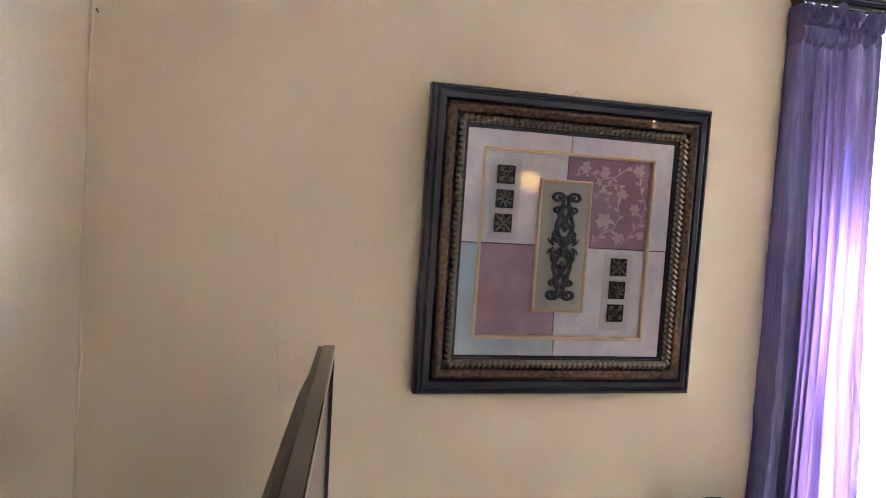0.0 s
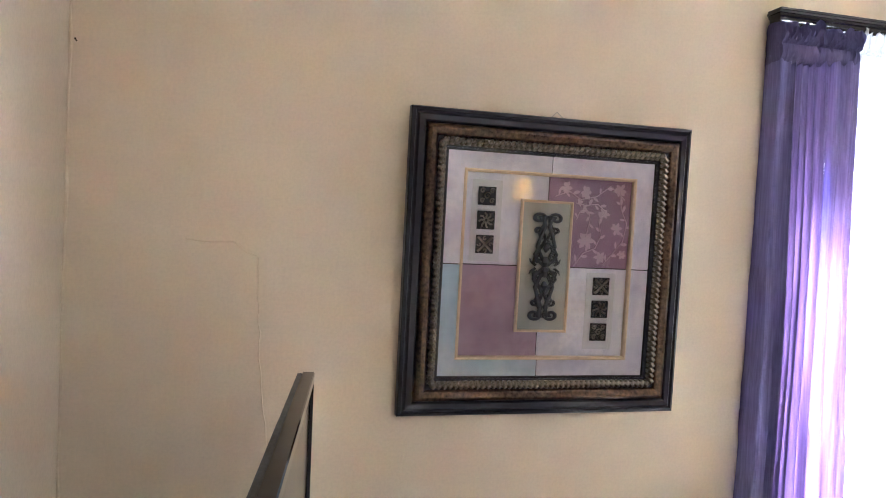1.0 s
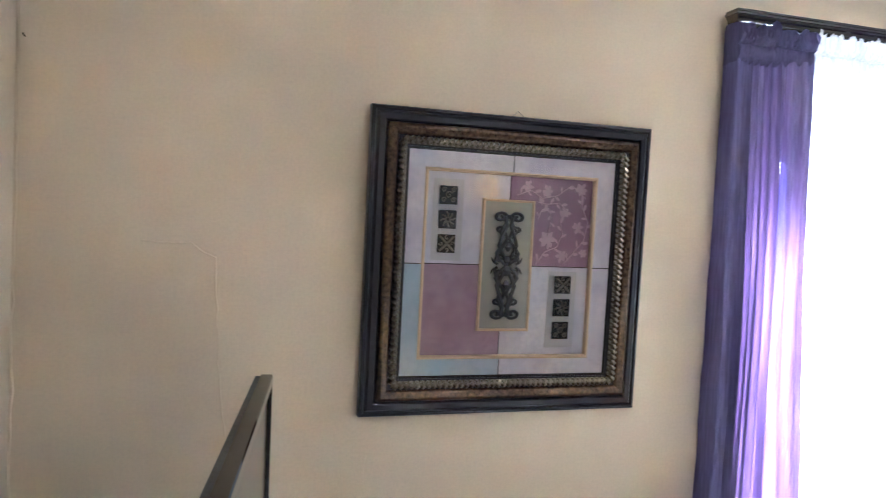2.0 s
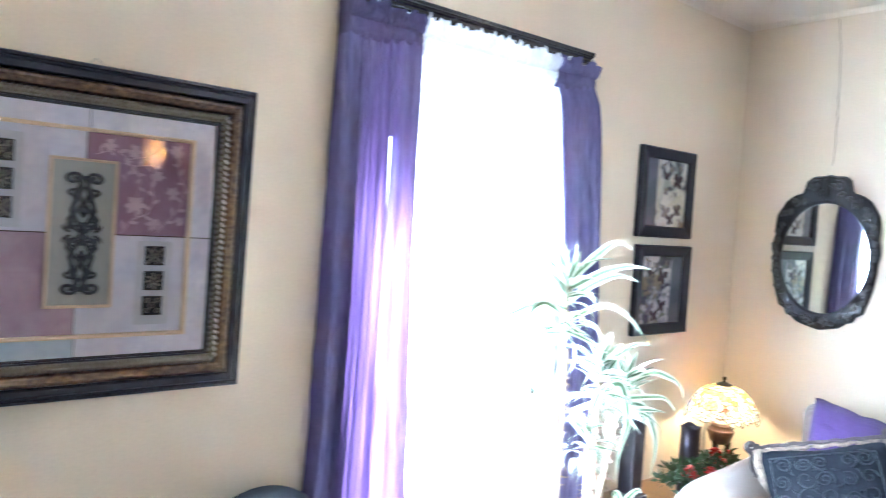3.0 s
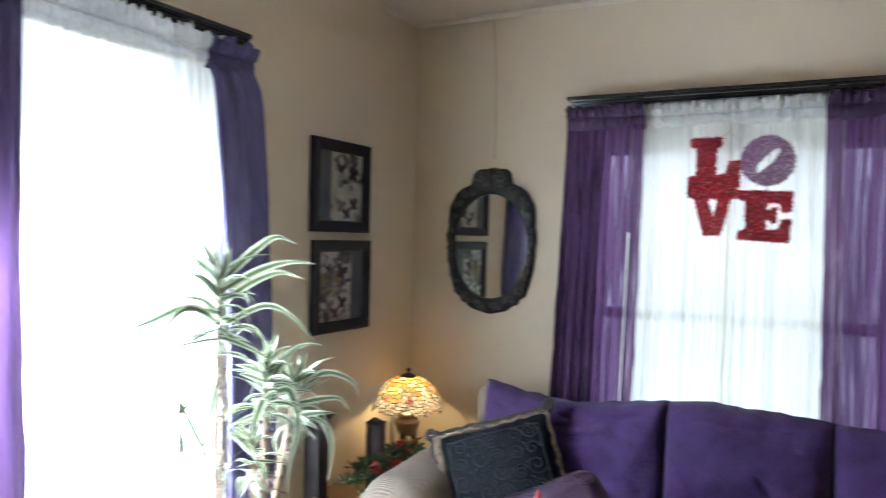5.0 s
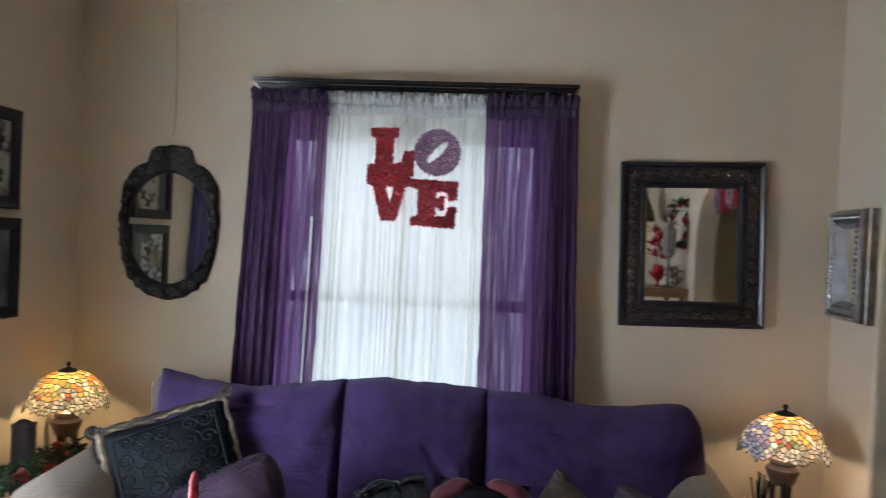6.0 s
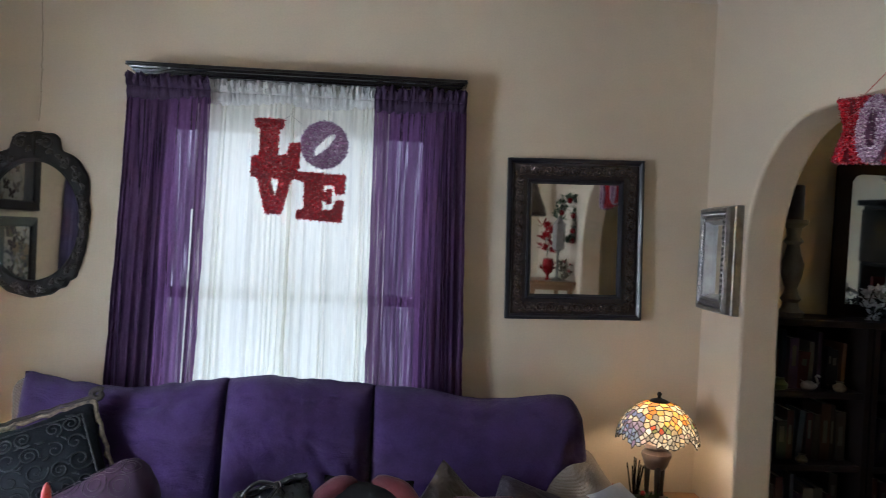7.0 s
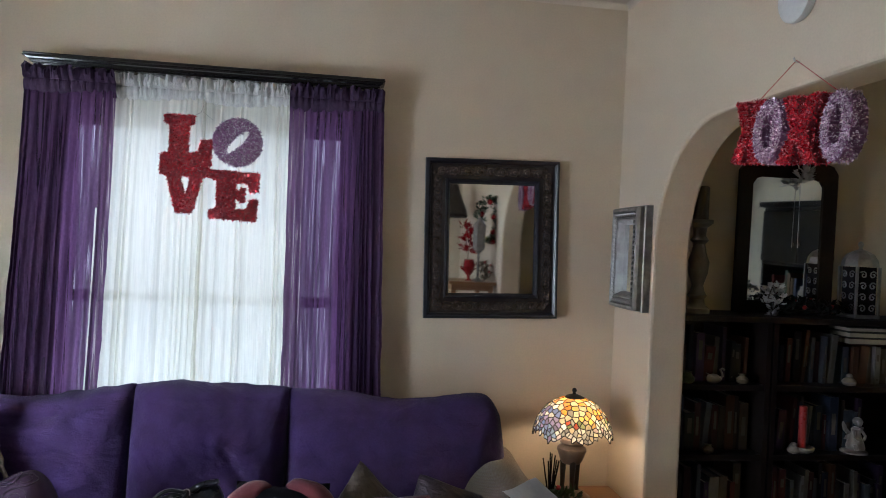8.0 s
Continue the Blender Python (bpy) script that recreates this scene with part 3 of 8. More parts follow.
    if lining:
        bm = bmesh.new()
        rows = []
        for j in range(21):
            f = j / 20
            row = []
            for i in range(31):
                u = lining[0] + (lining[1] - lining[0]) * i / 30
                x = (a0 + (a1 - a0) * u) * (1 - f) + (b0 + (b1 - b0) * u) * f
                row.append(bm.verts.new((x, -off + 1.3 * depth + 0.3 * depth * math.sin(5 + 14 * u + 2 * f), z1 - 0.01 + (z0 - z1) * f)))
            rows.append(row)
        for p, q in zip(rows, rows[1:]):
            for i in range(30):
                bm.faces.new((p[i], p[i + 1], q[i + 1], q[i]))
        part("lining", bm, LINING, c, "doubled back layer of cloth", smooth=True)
    return c


rod(on_west(0, 0), -2.35, -1.33, 0.020, 2.168, "black curtain rod on brackets")
rod(on_north(0, 0), 0.87, 2.235, 0.057, 2.108, "black curtain rod on brackets")
W0, N0 = on_west(0, 0), on_north(0, 0)
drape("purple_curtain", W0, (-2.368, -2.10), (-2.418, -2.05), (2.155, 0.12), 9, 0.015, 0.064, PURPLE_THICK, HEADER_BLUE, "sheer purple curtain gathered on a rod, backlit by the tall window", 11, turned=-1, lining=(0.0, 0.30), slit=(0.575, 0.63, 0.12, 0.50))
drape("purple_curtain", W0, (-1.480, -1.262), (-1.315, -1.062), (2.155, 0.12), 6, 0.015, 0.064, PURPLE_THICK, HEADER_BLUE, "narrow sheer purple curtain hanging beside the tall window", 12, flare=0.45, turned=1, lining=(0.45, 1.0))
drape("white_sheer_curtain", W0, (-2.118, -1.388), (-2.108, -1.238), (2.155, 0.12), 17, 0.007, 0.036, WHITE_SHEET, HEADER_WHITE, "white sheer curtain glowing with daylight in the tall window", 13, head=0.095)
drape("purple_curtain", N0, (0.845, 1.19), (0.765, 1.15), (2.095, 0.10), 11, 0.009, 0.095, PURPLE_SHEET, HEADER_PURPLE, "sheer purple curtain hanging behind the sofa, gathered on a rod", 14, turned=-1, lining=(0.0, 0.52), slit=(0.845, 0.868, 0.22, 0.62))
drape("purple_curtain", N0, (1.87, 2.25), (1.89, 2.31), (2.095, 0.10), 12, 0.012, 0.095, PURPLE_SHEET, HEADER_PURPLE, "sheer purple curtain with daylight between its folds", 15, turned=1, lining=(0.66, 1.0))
drape("white_sheer_curtain", N0, (1.125, 1.531), (1.075, 1.528), (2.095, 0.10), 13, 0.010, 0.060, WHITE_SHEET, HEADER_WHITE, "white sheer curtain panel with a ruffled header", 16)
drape("white_sheer_curtain", N0, (1.525, 1.935), (1.522, 1.965), (2.095, 0.10), 13, 0.010, 0.066, WHITE_SHEET, HEADER_WHITE, "white sheer curtain panel with a ruffled header", 17)

# ---- sofa and its cushions ----
PURPLE = creased(surface("purple_microfibre", (0.026, 0.0115, 0.056), (0.046, 0.0215, 0.096), 9.0, 160.0, 0.92, bump=0.7, depth=0.003, sheen=0.10, spec=0.25), 7.0, 0.55, 0.02)
BEIGE = corduroy("beige_corduroy", (0.225, 0.182, 0.140), (0.170, 0.136, 0.104))
TAPESTRY = surface("black_tapestry", (0.0040, 0.0050, 0.0075), (0.0085, 0.0100, 0.0135), 30.0, 180.0, 0.85, bump=0.5, spec=0.10)
FRINGE = surface("tan_braid", (0.29, 0.220, 0.145), (0.07, 0.052, 0.040), 60.0, 200.0, 0.8, bump=0.5)
DARKFRINGE = surface("brown_fringe", (0.018, 0.013, 0.012), (0.045, 0.032, 0.024), 60.0, 200.0, 0.85, bump=0.5)
MOTTLED = surface("mottled_braid", (0.20, 0.150, 0.095), (0.022, 0.018, 0.016), 60.0, 200.0, 0.8, bump=0.6)
MAUVE = surface("mauve_satin", (0.052, 0.027, 0.054), (0.036, 0.019, 0.040), 9.0, 120.0, 0.75, bump=0.25, spec=0.2)
MAUVE_STITCH = surface("mauve_cord", (0.018, 0.009, 0.018), (0.026, 0.012, 0.026), 30.0, 200.0, 0.6, bump=0.3)
BROWN = creased(surface("brown_taffeta", (0.046, 0.032, 0.022), (0.066, 0.047, 0.033), 12.0, 90.0, 0.45, bump=0.6, depth=0.004), 13.0, 0.9, 0.02)
RED = surface("red_plush", (0.10, 0.009, 0.016), (0.062, 0.006, 0.012), 14.0, 200.0, 0.9, bump=0.8, depth=0.003, sheen=0.15)
PLUMBLACK = creased(surface("plum_black_satin", (0.014, 0.009, 0.016), (0.030, 0.019, 0.032), 38.0, 120.0, 0.55, bump=0.3), 22.0, 1.0, 0.015)
BLACKCLOTH = surface("black_cloth", (0.005, 0.005, 0.006), (0.009, 0.008, 0.010), 12.0, 160.0, 0.9, bump=0.4, spec=0.1)
LEATHER = surface("black_green_leather", (0.0035, 0.0045, 0.006), (0.005, 0.0065, 0.009), 12.0, 90.0, 0.30, bump=0.04, spec=0.35)
CHROME = surface("bright_metal", (0.72, 0.72, 0.74), (0.6, 0.6, 0.62), 12.0, 80.0, 0.22, metal=1.0, bump=0.05)


def pad(bm, lo, hi, puff=0.03, n=14, seed=0, wrinkle=0.006):
    """A stuffed block: rounded box whose faces bulge and wrinkle a little."""
    lo, hi = Vector(lo), Vector(hi)
    c, hs = (lo + hi) / 2, (hi - lo) / 2
    start = len(bm.verts)
    bmesh.ops.create_cube(bm, size=2.0)
    bm.verts.ensure_lookup_table()
    cube = bm.verts[start:]
    edges = list({e for v in cube for e in v.link_edges})
    bmesh.ops.subdivide_edges(bm, edges=edges, cuts=n, use_grid_fill=True)
    bm.verts.ensure_lookup_table()
    r = min(hs) * 0.75
    for v in bm.verts[start:]:
        p = Vector((v.co.x * hs.x, v.co.y * hs.y, v.co.z * hs.z))
        inner = Vector([max(-h + r, min(h - r, q)) for q, h in zip(p, hs)])
        d = p - inner
        q = inner + (d.normalized() * r if d.length > 1e-6 else d)
        n3 = Vector([a / h for a, h in zip(q, hs)])
        bulge = puff * (1 - min(1, abs(n3.x)) ** 2) * (1 - min(1, abs(n3.z)) ** 2)
        q.y += math.copysign(bulge, n3.y) if abs(n3.y) > 0.3 else 0
        w = noise.noise(Vector((q.x * 5 + seed, q.y * 3, q.z * 4)))
        q += (d.normalized() if d.length > 1e-6 else Vector((0, 0, 0))) * w * wrinkle
        v.co = c + q
    return bm


sofa = thing("sofa", pose(0, 0, 0), "beige three-seat sofa with a purple cover over its back cushions", "sofa")
part("base", boxes(((0.50, -1.00, 0.10), (2.84, -0.16, 0.30)), bevel=0.02), BEIGE, sofa)
part("back", pad(bmesh.new(), (0.530, -0.28, 0.10), (2.76, -0.15, 0.885), 0.0, 12, 3), BEIGE, sofa, smooth=True)
part("back_shoulder", pad(bmesh.new(), (0.528, -0.33, 0.60), (0.68, -0.17, 0.935), 0.0, 10, 5), BEIGE, sofa, "beige corner of the sofa back", smooth=True)


def arm(x0, x1, seed):
    """Rolled arm: high at the back, rounded over the top, falling to the front."""
    bm = bmesh.new()
    n, k = 14, 18
    rings = []
    for j in range(n + 1):
        f = j / n
        y = -0.16 - 0.86 * f
        top = 0.72 - 0.05 * f - (0.10 * max(0, (f - 0.86) / 0.14) ** 2)
        wx = (x1 - x0) / 2 * (1 - 0.25 * max(0, (f - 0.9) / 0.1) ** 2)
        cx = (x0 + x1) / 2
        ring = [bm.verts.new((cx - wx * 0.86, y, 0.10))]
        for i in range(k + 1):
            a = math.pi * (1 - i / k)
            ww = 0.006 * noise.noise(Vector((a * 2, y * 5, seed)))
            ring.append(bm.verts.new((cx + (wx + ww) * math.cos(a), y, top - 0.14 + (0.14 + ww) * math.sin(a))))
        ring.append(bm.verts.new((cx + wx * 0.86, y, 0.10)))
        rings.append(ring)
    for p, q in zip(rings, rings[1:]):
        for i in range(len(p) - 1):
            bm.faces.new((p[i], p[i + 1], q[i + 1], q[i]))
    bm.faces.new(rings[0])
    bm.faces.new(rings[-1][::-1])
    return bm


part("arm", arm(0.33, 0.62, 2), BEIGE, sofa, "rolled beige arm", smooth=True)
part("arm", arm(2.60, 2.89, 7), BEIGE, sofa, "rolled beige arm", smooth=True)
for x0, x1, seed in ((0.60, 1.35, 1), (1.36, 1.925, 2), (1.935, 2.66, 3)):
    part("seat_cushion", pad(bmesh.new(), (x0, -1.02, 0.29), (x1, -0.38, 0.46), 0.0, 10, seed), PURPLE, sofa, "purple covered seat cushion", smooth=True)
for x in (0.45, 2.82):
    for y in (-0.95, -0.22):
        part("leg", lathe(bmesh.new(), [(0.022, 0.0), (0.03, 0.1)], 12, (x, y, 0)), DARKWOOD, sofa, smooth=True)


def back_cushion(x0, x1, tops, seed, creases=(), droop=0.0):
    """A back cushion under the cover: tops are heights along its upper edge; creases are lines (u, f) to (u, f) pressed into its front."""
    bm = bmesh.new()
    nx, nz = 60, 44
    k = len(tops) - 1

    def top_at(u):
        g = min(u * k, k - 1e-6)
        i = int(g)
        t = g - i
        t = t * t * (3 - 2 * t)
        return tops[i] * (1 - t) + tops[i + 1] * t - droop * max(0.0, (u - 0.92) / 0.08) ** 2.2 + 0.0025 * math.sin(19 * u + seed) + 0.0015 * math.sin(47 * u)

    def near(u, f, line):
        (u0, f0), (u1, f1), wide, deep = line
        d = Vector((u1 - u0, f1 - f0))
        w = Vector((u - u0, f - f0))
        q = max(0.0, min(1.0, w.dot(d) / d.dot(d)))
        r = (w - d * q).length / wide
        return deep * math.exp(-r * r) * (0.35 + 0.65 * math.sin(math.pi * min(1, max(0, q))) ** 0.5)

    grids = []
    for side in (1, -1):
        g = []
        for j in range(nz + 1):
            f = j / nz
            row = []
            for i in range(nx + 1):
                u = i / nx
                z = 0.42 + (top_at(u) - 0.42) * f
                e = (max(0.0, 1 - abs(2 * u - 1) ** 9)) ** 0.5
                h = (max(0.0, 1 - f ** 8)) ** 0.5 if f > 0 else 1.0
                y = -0.285 - side * 0.105 * e * h - (0.07 * (1 - f) if side > 0 else 0)
                if side > 0:
                    y -= 0.020 * math.sin(math.pi * u) * math.sin(math.pi * min(1, f * 1.1))
                    y -= (0.014 * noise.noise(Vector((u * 3.2 + seed * 7, f * 2.6, 1))) + 0.007 * noise.noise(Vector((u * 9 + seed + 4 * f, f * 6 - 3 * u, 4))) - 0.006 * (1 - min(1.0, 7 * abs(noise.noise(Vector((u * 3 + seed * 3, f * 4 + 2 * u, 9))))))) * e
                    for line in creases:
                        y += near(u, f, line)
                row.append(bm.verts.new((x0 + (x1 - x0) * u + (0.35 * droop * math.sin(math.pi * f) * max(0.0, (u - 0.85) / 0.15)), y, z)))
            g.append(row)
        grids.append(g)
    for g in grids:
        for p, q in zip(g, g[1:]):
            for i in range(nx):
                bm.faces.new((p[i], p[i + 1], q[i + 1], q[i]))
    a, b = grids
    rim = lambda g: g[0][:-1] + [r[-1] for r in g[:-1]] + g[-1][:0:-1] + [r[0] for r in g[:0:-1]]
    ra, rb = rim(a), rim(b)
    for i in range(len(ra)):
        j = (i + 1) % len(ra)
        bm.faces.new((ra[i], rb[i], rb[j], ra[j]))
    bmesh.ops.remove_doubles(bm, verts=bm.verts, dist=0.0005)
    return bm


part("back_cushion", back_cushion(0.575, 1.362, (0.957, 0.944, 0.927, 0.914, 0.912, 0.918, 0.935, 0.955, 0.962), 1, (((0.30, 0.78), (0.95, 0.93), 0.028, 0.016), ((0.30, 0.92), (0.75, 0.84), 0.024, 0.013), ((0.88, 0.1), (0.97, 0.8), 0.05, 0.012))), PURPLE, sofa, "back cushion under a purple cover", smooth=True)
part("back_cushion", back_cushion(1.356, 1.935, (0.958, 0.974, 0.980, 0.977, 0.974, 0.970, 0.968, 0.964, 0.955), 2, (((0.60, 0.60), (0.97, 0.05), 0.035, 0.022), ((0.72, 0.62), (1.0, 0.20), 0.04, -0.012), ((0.97, 0.2), (0.95, 0.85), 0.04, 0.014), ((0.05, 0.88), (0.95, 0.90), 0.022, 0.012))), PURPLE, sofa, "back cushion under a purple cover", smooth=True)
part("back_cushion", back_cushion(1.928, 2.775, (0.955, 0.958, 0.950, 0.938, 0.926, 0.918, 0.928, 0.944, 0.946, 0.915), 3, (((0.45, 0.97), (0.49, 0.82), 0.02, 0.007), ((0.55, 0.97), (0.56, 0.84), 0.018, 0.006), ((0.95, 0.75), (0.78, 0.02), 0.03, 0.020), ((0.99, 0.55), (0.86, 0.02), 0.03, 0.018), ((0.90, 0.6), (0.70, 0.05), 0.035, -0.010), ((0.1, 0.86), (0.9, 0.88), 0.022, 0.011)), 0.06), PURPLE, sofa, "back cushion under a purple cover", smooth=True)


def pillow_mesh(w, h, thick, seed=0, n=22, pinch=0.05, rounding=0.0):
    """A pillow with drawn-out corners, its face towards -y."""
    bm = bmesh.new()
    grids = []
    for side in (-1, 1):
        g = []
        for j in range(n + 1):
            row = []
            for i in range(n + 1):
                u, v = 2 * i / n - 1, 2 * j / n - 1
                k = 1 - pinch * (1 - (u * v) ** 2) * (u * u * (1 - v * v) + v * v * (1 - u * u)) * 2 - rounding * (u * v) ** 2
                t = ((1 - u * u) * (1 - v * v)) ** 0.42
                wr = 0.012 * noise.noise(Vector((u * 3 + seed, v * 3, side))) - 0.008 * (1 - min(1.0, 6 * abs(noise.noise(Vector((u * 1.7 + seed, v * 1.7, side + 5))))))
                row.append(bm.verts.new((u * w / 2 * k, side * thick / 2 * t * (1 + 4 * wr), v * h / 2 * k)))
            g.append(row)
        grids.append(g)
    for g in grids:
        for p, q in zip(g, g[1:]):
            for i in range(n):
                bm.faces.new((p[i], p[i + 1], q[i + 1], q[i]))
    bmesh.ops.remove_doubles(bm, verts=bm.verts, dist=0.0004)
    return bm


def facing(centre, right, up):
    """The pose of a thing whose local x goes right and z up along the given ways."""
    r = Vector(right).normalized()
    u = Vector(up)
    u = (u - r * u.dot(r)).normalized()
    b = u.cross(r)
    m = Matrix((r, b, u)).transposed().to_4x4()
    m.translation = centre
    return m


cushion = thing("cushion", facing((0.792, -0.60, 0.652), (0.36, 0.17, 0.115), (-0.10, 0.16, 0.38)) @ Matrix.Diagonal((1.11, 1.0, 1.05, 1)), "black tapestry cushion with tan braid leaning on the sofa arm", "cushion", "sofa cushions")
part("pillow", pillow_mesh(0.42, 0.40, 0.15, 2), TAPESTRY, cushion, smooth=True)
rnd = random.Random(5)
RELIEF_BLACK = surface("black_tapestry_raised", (0.0085, 0.0100, 0.0130), (0.0045, 0.0055, 0.0075), 50.0, 180.0, 0.55, bump=0.5, spec=0.30)


def on_pillow(x, z):
    return (x, -0.075 * (max(0.02, 1 - (x / 0.21) ** 2) * max(0.02, 1 - (z / 0.20) ** 2)) ** 0.42 - 0.0005, z)


for j in range(5):
    for k in range(5):
        u, v = -0.135 + 0.0675 * k + rnd.uniform(-0.010, 0.010), -0.125 + 0.0625 * j + rnd.uniform(-0.010, 0.010)
        sense, start = (1 if (j + k) % 2 else -1), rnd.uniform(0, 6.3)
        pts = [on_pillow(x, z) for x, _, z in spiral(u, v, rnd.uniform(0.026, 0.038), rnd.uniform(1.2, 2.0), start, sense, 0, 26, 0.15)]
        part("scroll_relief", tube(bmesh.new(), pts, 0.0030, 5, lambda f: 1.15 - 0.5 * f), RELIEF_BLACK, cushion, smooth=True)
        x, z = u + 0.034, v + 0.031
        if abs(x) < 0.155 and abs(z) < 0.15:
            leaf_pts = [on_pillow(x - 0.012 * math.cos(start), z - 0.012 * math.sin(start)), on_pillow(x, z), on_pillow(x + 0.014 * math.cos(start + 0.5), z + 0.014 * math.sin(start + 0.5))]
            part("leaf_relief", tube(bmesh.new(), leaf_pts, 0.0032, 6, lambda f: 0.25 + math.sin(math.pi * f)), RELIEF_BLACK, cushion, smooth=True)
for a0, b0 in (((-0.165, -0.155), (0.165, -0.155)), ((0.165, -0.155), (0.165, 0.155)), ((0.165, 0.155), (-0.165, 0.155)), ((-0.165, 0.155), (-0.165, -0.155))):
    part("border_cord", tube(bmesh.new(), [on_pillow(a0[0] + (b0[0] - a0[0]) * k / 30, a0[1] + (b0[1] - a0[1]) * k / 30) for k in range(31)], 0.0032, 6, lambda f: 0.8 + 0.3 * math.sin(90 * f)), RELIEF_BLACK, cushion, smooth=True)
for name, a, b, mat in (("flange", (-0.205, -0.20), (-0.205, 0.20), FRINGE), ("fringe", (-0.228, -0.20), (-0.228, 0.205), DARKFRINGE), ("braid", (0.207, -0.20), (0.207, 0.20), MOTTLED), ("braid", (-0.205, 0.194), (0.205, 0.194), MOTTLED), ("fringe", (-0.215, 0.208), (0.215, 0.208), DARKFRINGE), ("fringe", (-0.215, -0.203), (0.215, -0.203), DARKFRINGE)):
    bm = bmesh.new()
    pts = [(a[0] + (b[0] - a[0]) * k / 16 + 0.004 * math.sin(k * 2.2), -0.006, a[1] + (b[1] - a[1]) * k / 16 + 0.004 * math.cos(k * 2.6)) for k in range(17)]
    tube(bm, pts, {"flange": 0.017, "braid": 0.009, "fringe": 0.009}[name], 8, lambda f: 0.85 + 0.2 * math.sin(40 * f))
    part(name, bm, mat, cushion, smooth=True)
for sx, sz in ((-1, 1), (1, 1), (-1, -1), (1, -1)):
    part("corner_tassel", tube(bmesh.new(), spiral(sx * 0.222, sz * 0.212, 0.02, 1.0, 0.4, sx, -0.004, 14, 0.5), 0.012, 7), DARKFRINGE, cushion, smooth=True)

mauve = thing("bolster", facing((1.075, -0.78, 0.628), (0.33, 0.10, 0.155), (-0.12, 0.12, 0.26)), "mauve satin bolster with stitched ring pattern on the sofa", "cushion", "sofa cushions")
BR, BL = 0.098, 0.385


def bolster_radius(x):
    """Radius along the bolster: full in the middle, rounded over at both ends."""
    e = max(0.0, abs(x) - (BL / 2 - 0.06)) / 0.06
    return BR * max(0.0, 1 - e ** 2.6) ** 0.5 * (1 + 0.03 * math.sin(21 * x))


bm = bmesh.new()
rings = []
for k in range(41):
    x = -BL / 2 + BL * k / 40
    row = []
    for i in range(36):
        a = 2 * math.pi * i / 36
        r = max(0.003, bolster_radius(x)) * (1 + 0.05 * noise.noise(Vector((x * 9, math.cos(a) * 1.6, math.sin(a) * 1.6))) + 0.025 * noise.noise(Vector((x * 26, math.cos(a) * 4, math.sin(a) * 4))))
        row.append(bm.verts.new((x, -r * math.cos(a), r * math.sin(a))))
    rings.append(row)
for p, q in zip(rings, rings[1:]):
    for i in range(36):
        bm.faces.new((p[i], p[(i + 1) % 36], q[(i + 1) % 36], q[i]))
bm.faces.new(rings[0])
bm.faces.new(rings[-1])
part("roll", bm, MAUVE, mauve, smooth=True)
for cx, ca, r in ((-0.13, 0.3, 0.036), (-0.05, 0.95, 0.038), (-0.05, 0.1, 0.034), (0.03, 0.5, 0.038), (0.10, 1.0, 0.036), (0.10, 0.1, 0.034), (0.145, 0.62, 0.028), (0.03, 1.35, 0.036), (-0.12, 1.2, 0.034)):
    for scale in (1.0, 0.55):
        pts = []
        for k in range(25):
            x, a = cx + scale * r * math.cos(k * math.pi / 12), ca + scale * r * math.sin(k * math.pi / 12) / BR
            q = bolster_radius(x) * 1.035 + 0.0008
            pts.append((x, -q * math.cos(a), q * math.sin(a)))
        part("stitching", tube(bmesh.new(), pts, 0.0015, 4), MAUVE_STITCH, mauve, "dark stitched ring")

solid("cushion", pillow_mesh(0.30, 0.30, 0.12, 4), BROWN, "brown taffeta cushion standing on its corner", "cushion", facing((2.222, -0.70, 0.580), (0.22, 0.06, -0.20), (0.20, 0.12, 0.22)), "sofa cushions", smooth=True)
solid("cushion", pillow_mesh(0.30, 0.22, 0.14, 9, rounding=0.1), PLUMBLACK, "dark plum cushion lying against the sofa back", "cushion", facing((2.505, -0.68, 0.602), (0.3, 0.05, -0.12), (0.03, 0.1, 0.25)), "sofa cushions", smooth=True)
throw = thing("cushion", facing((1.945, -0.80, 0.598), (1, 0.05, -0.05), (0, 0.35, 1)), "black cushion with a red plush border", "cushion", "sofa cushions")
part("pillow", pillow_mesh(0.30, 0.305, 0.14, 6), BLACKCLOTH, throw, smooth=True)
for a0, a1 in ((-0.1, 1.32), (1.62, math.pi + 0.1)):
    arc = [a0 + (a1 - a0) * k / 14 for k in range(15)]
    part("border", tube(bmesh.new(), [(-0.16 * math.cos(a), -0.012, 0.02 + 0.122 * math.sin(a)) for a in arc], 0.034, 10, lambda f: 0.12 + 1.05 * max(0.0, math.sin(math.pi * f)) ** 0.45 + 0.05 * math.sin(19 * f)), RED, throw, "red plush border", smooth=True)
solid("cushion", pillow_mesh(0.22, 0.17, 0.11, 12, rounding=0.1), RED, "small red plush cushion", "cushion", facing((2.325, -0.88, 0.655), (1, 0.1, 0.0), (0, 0.4, 1)), "sofa cushions", smooth=True)

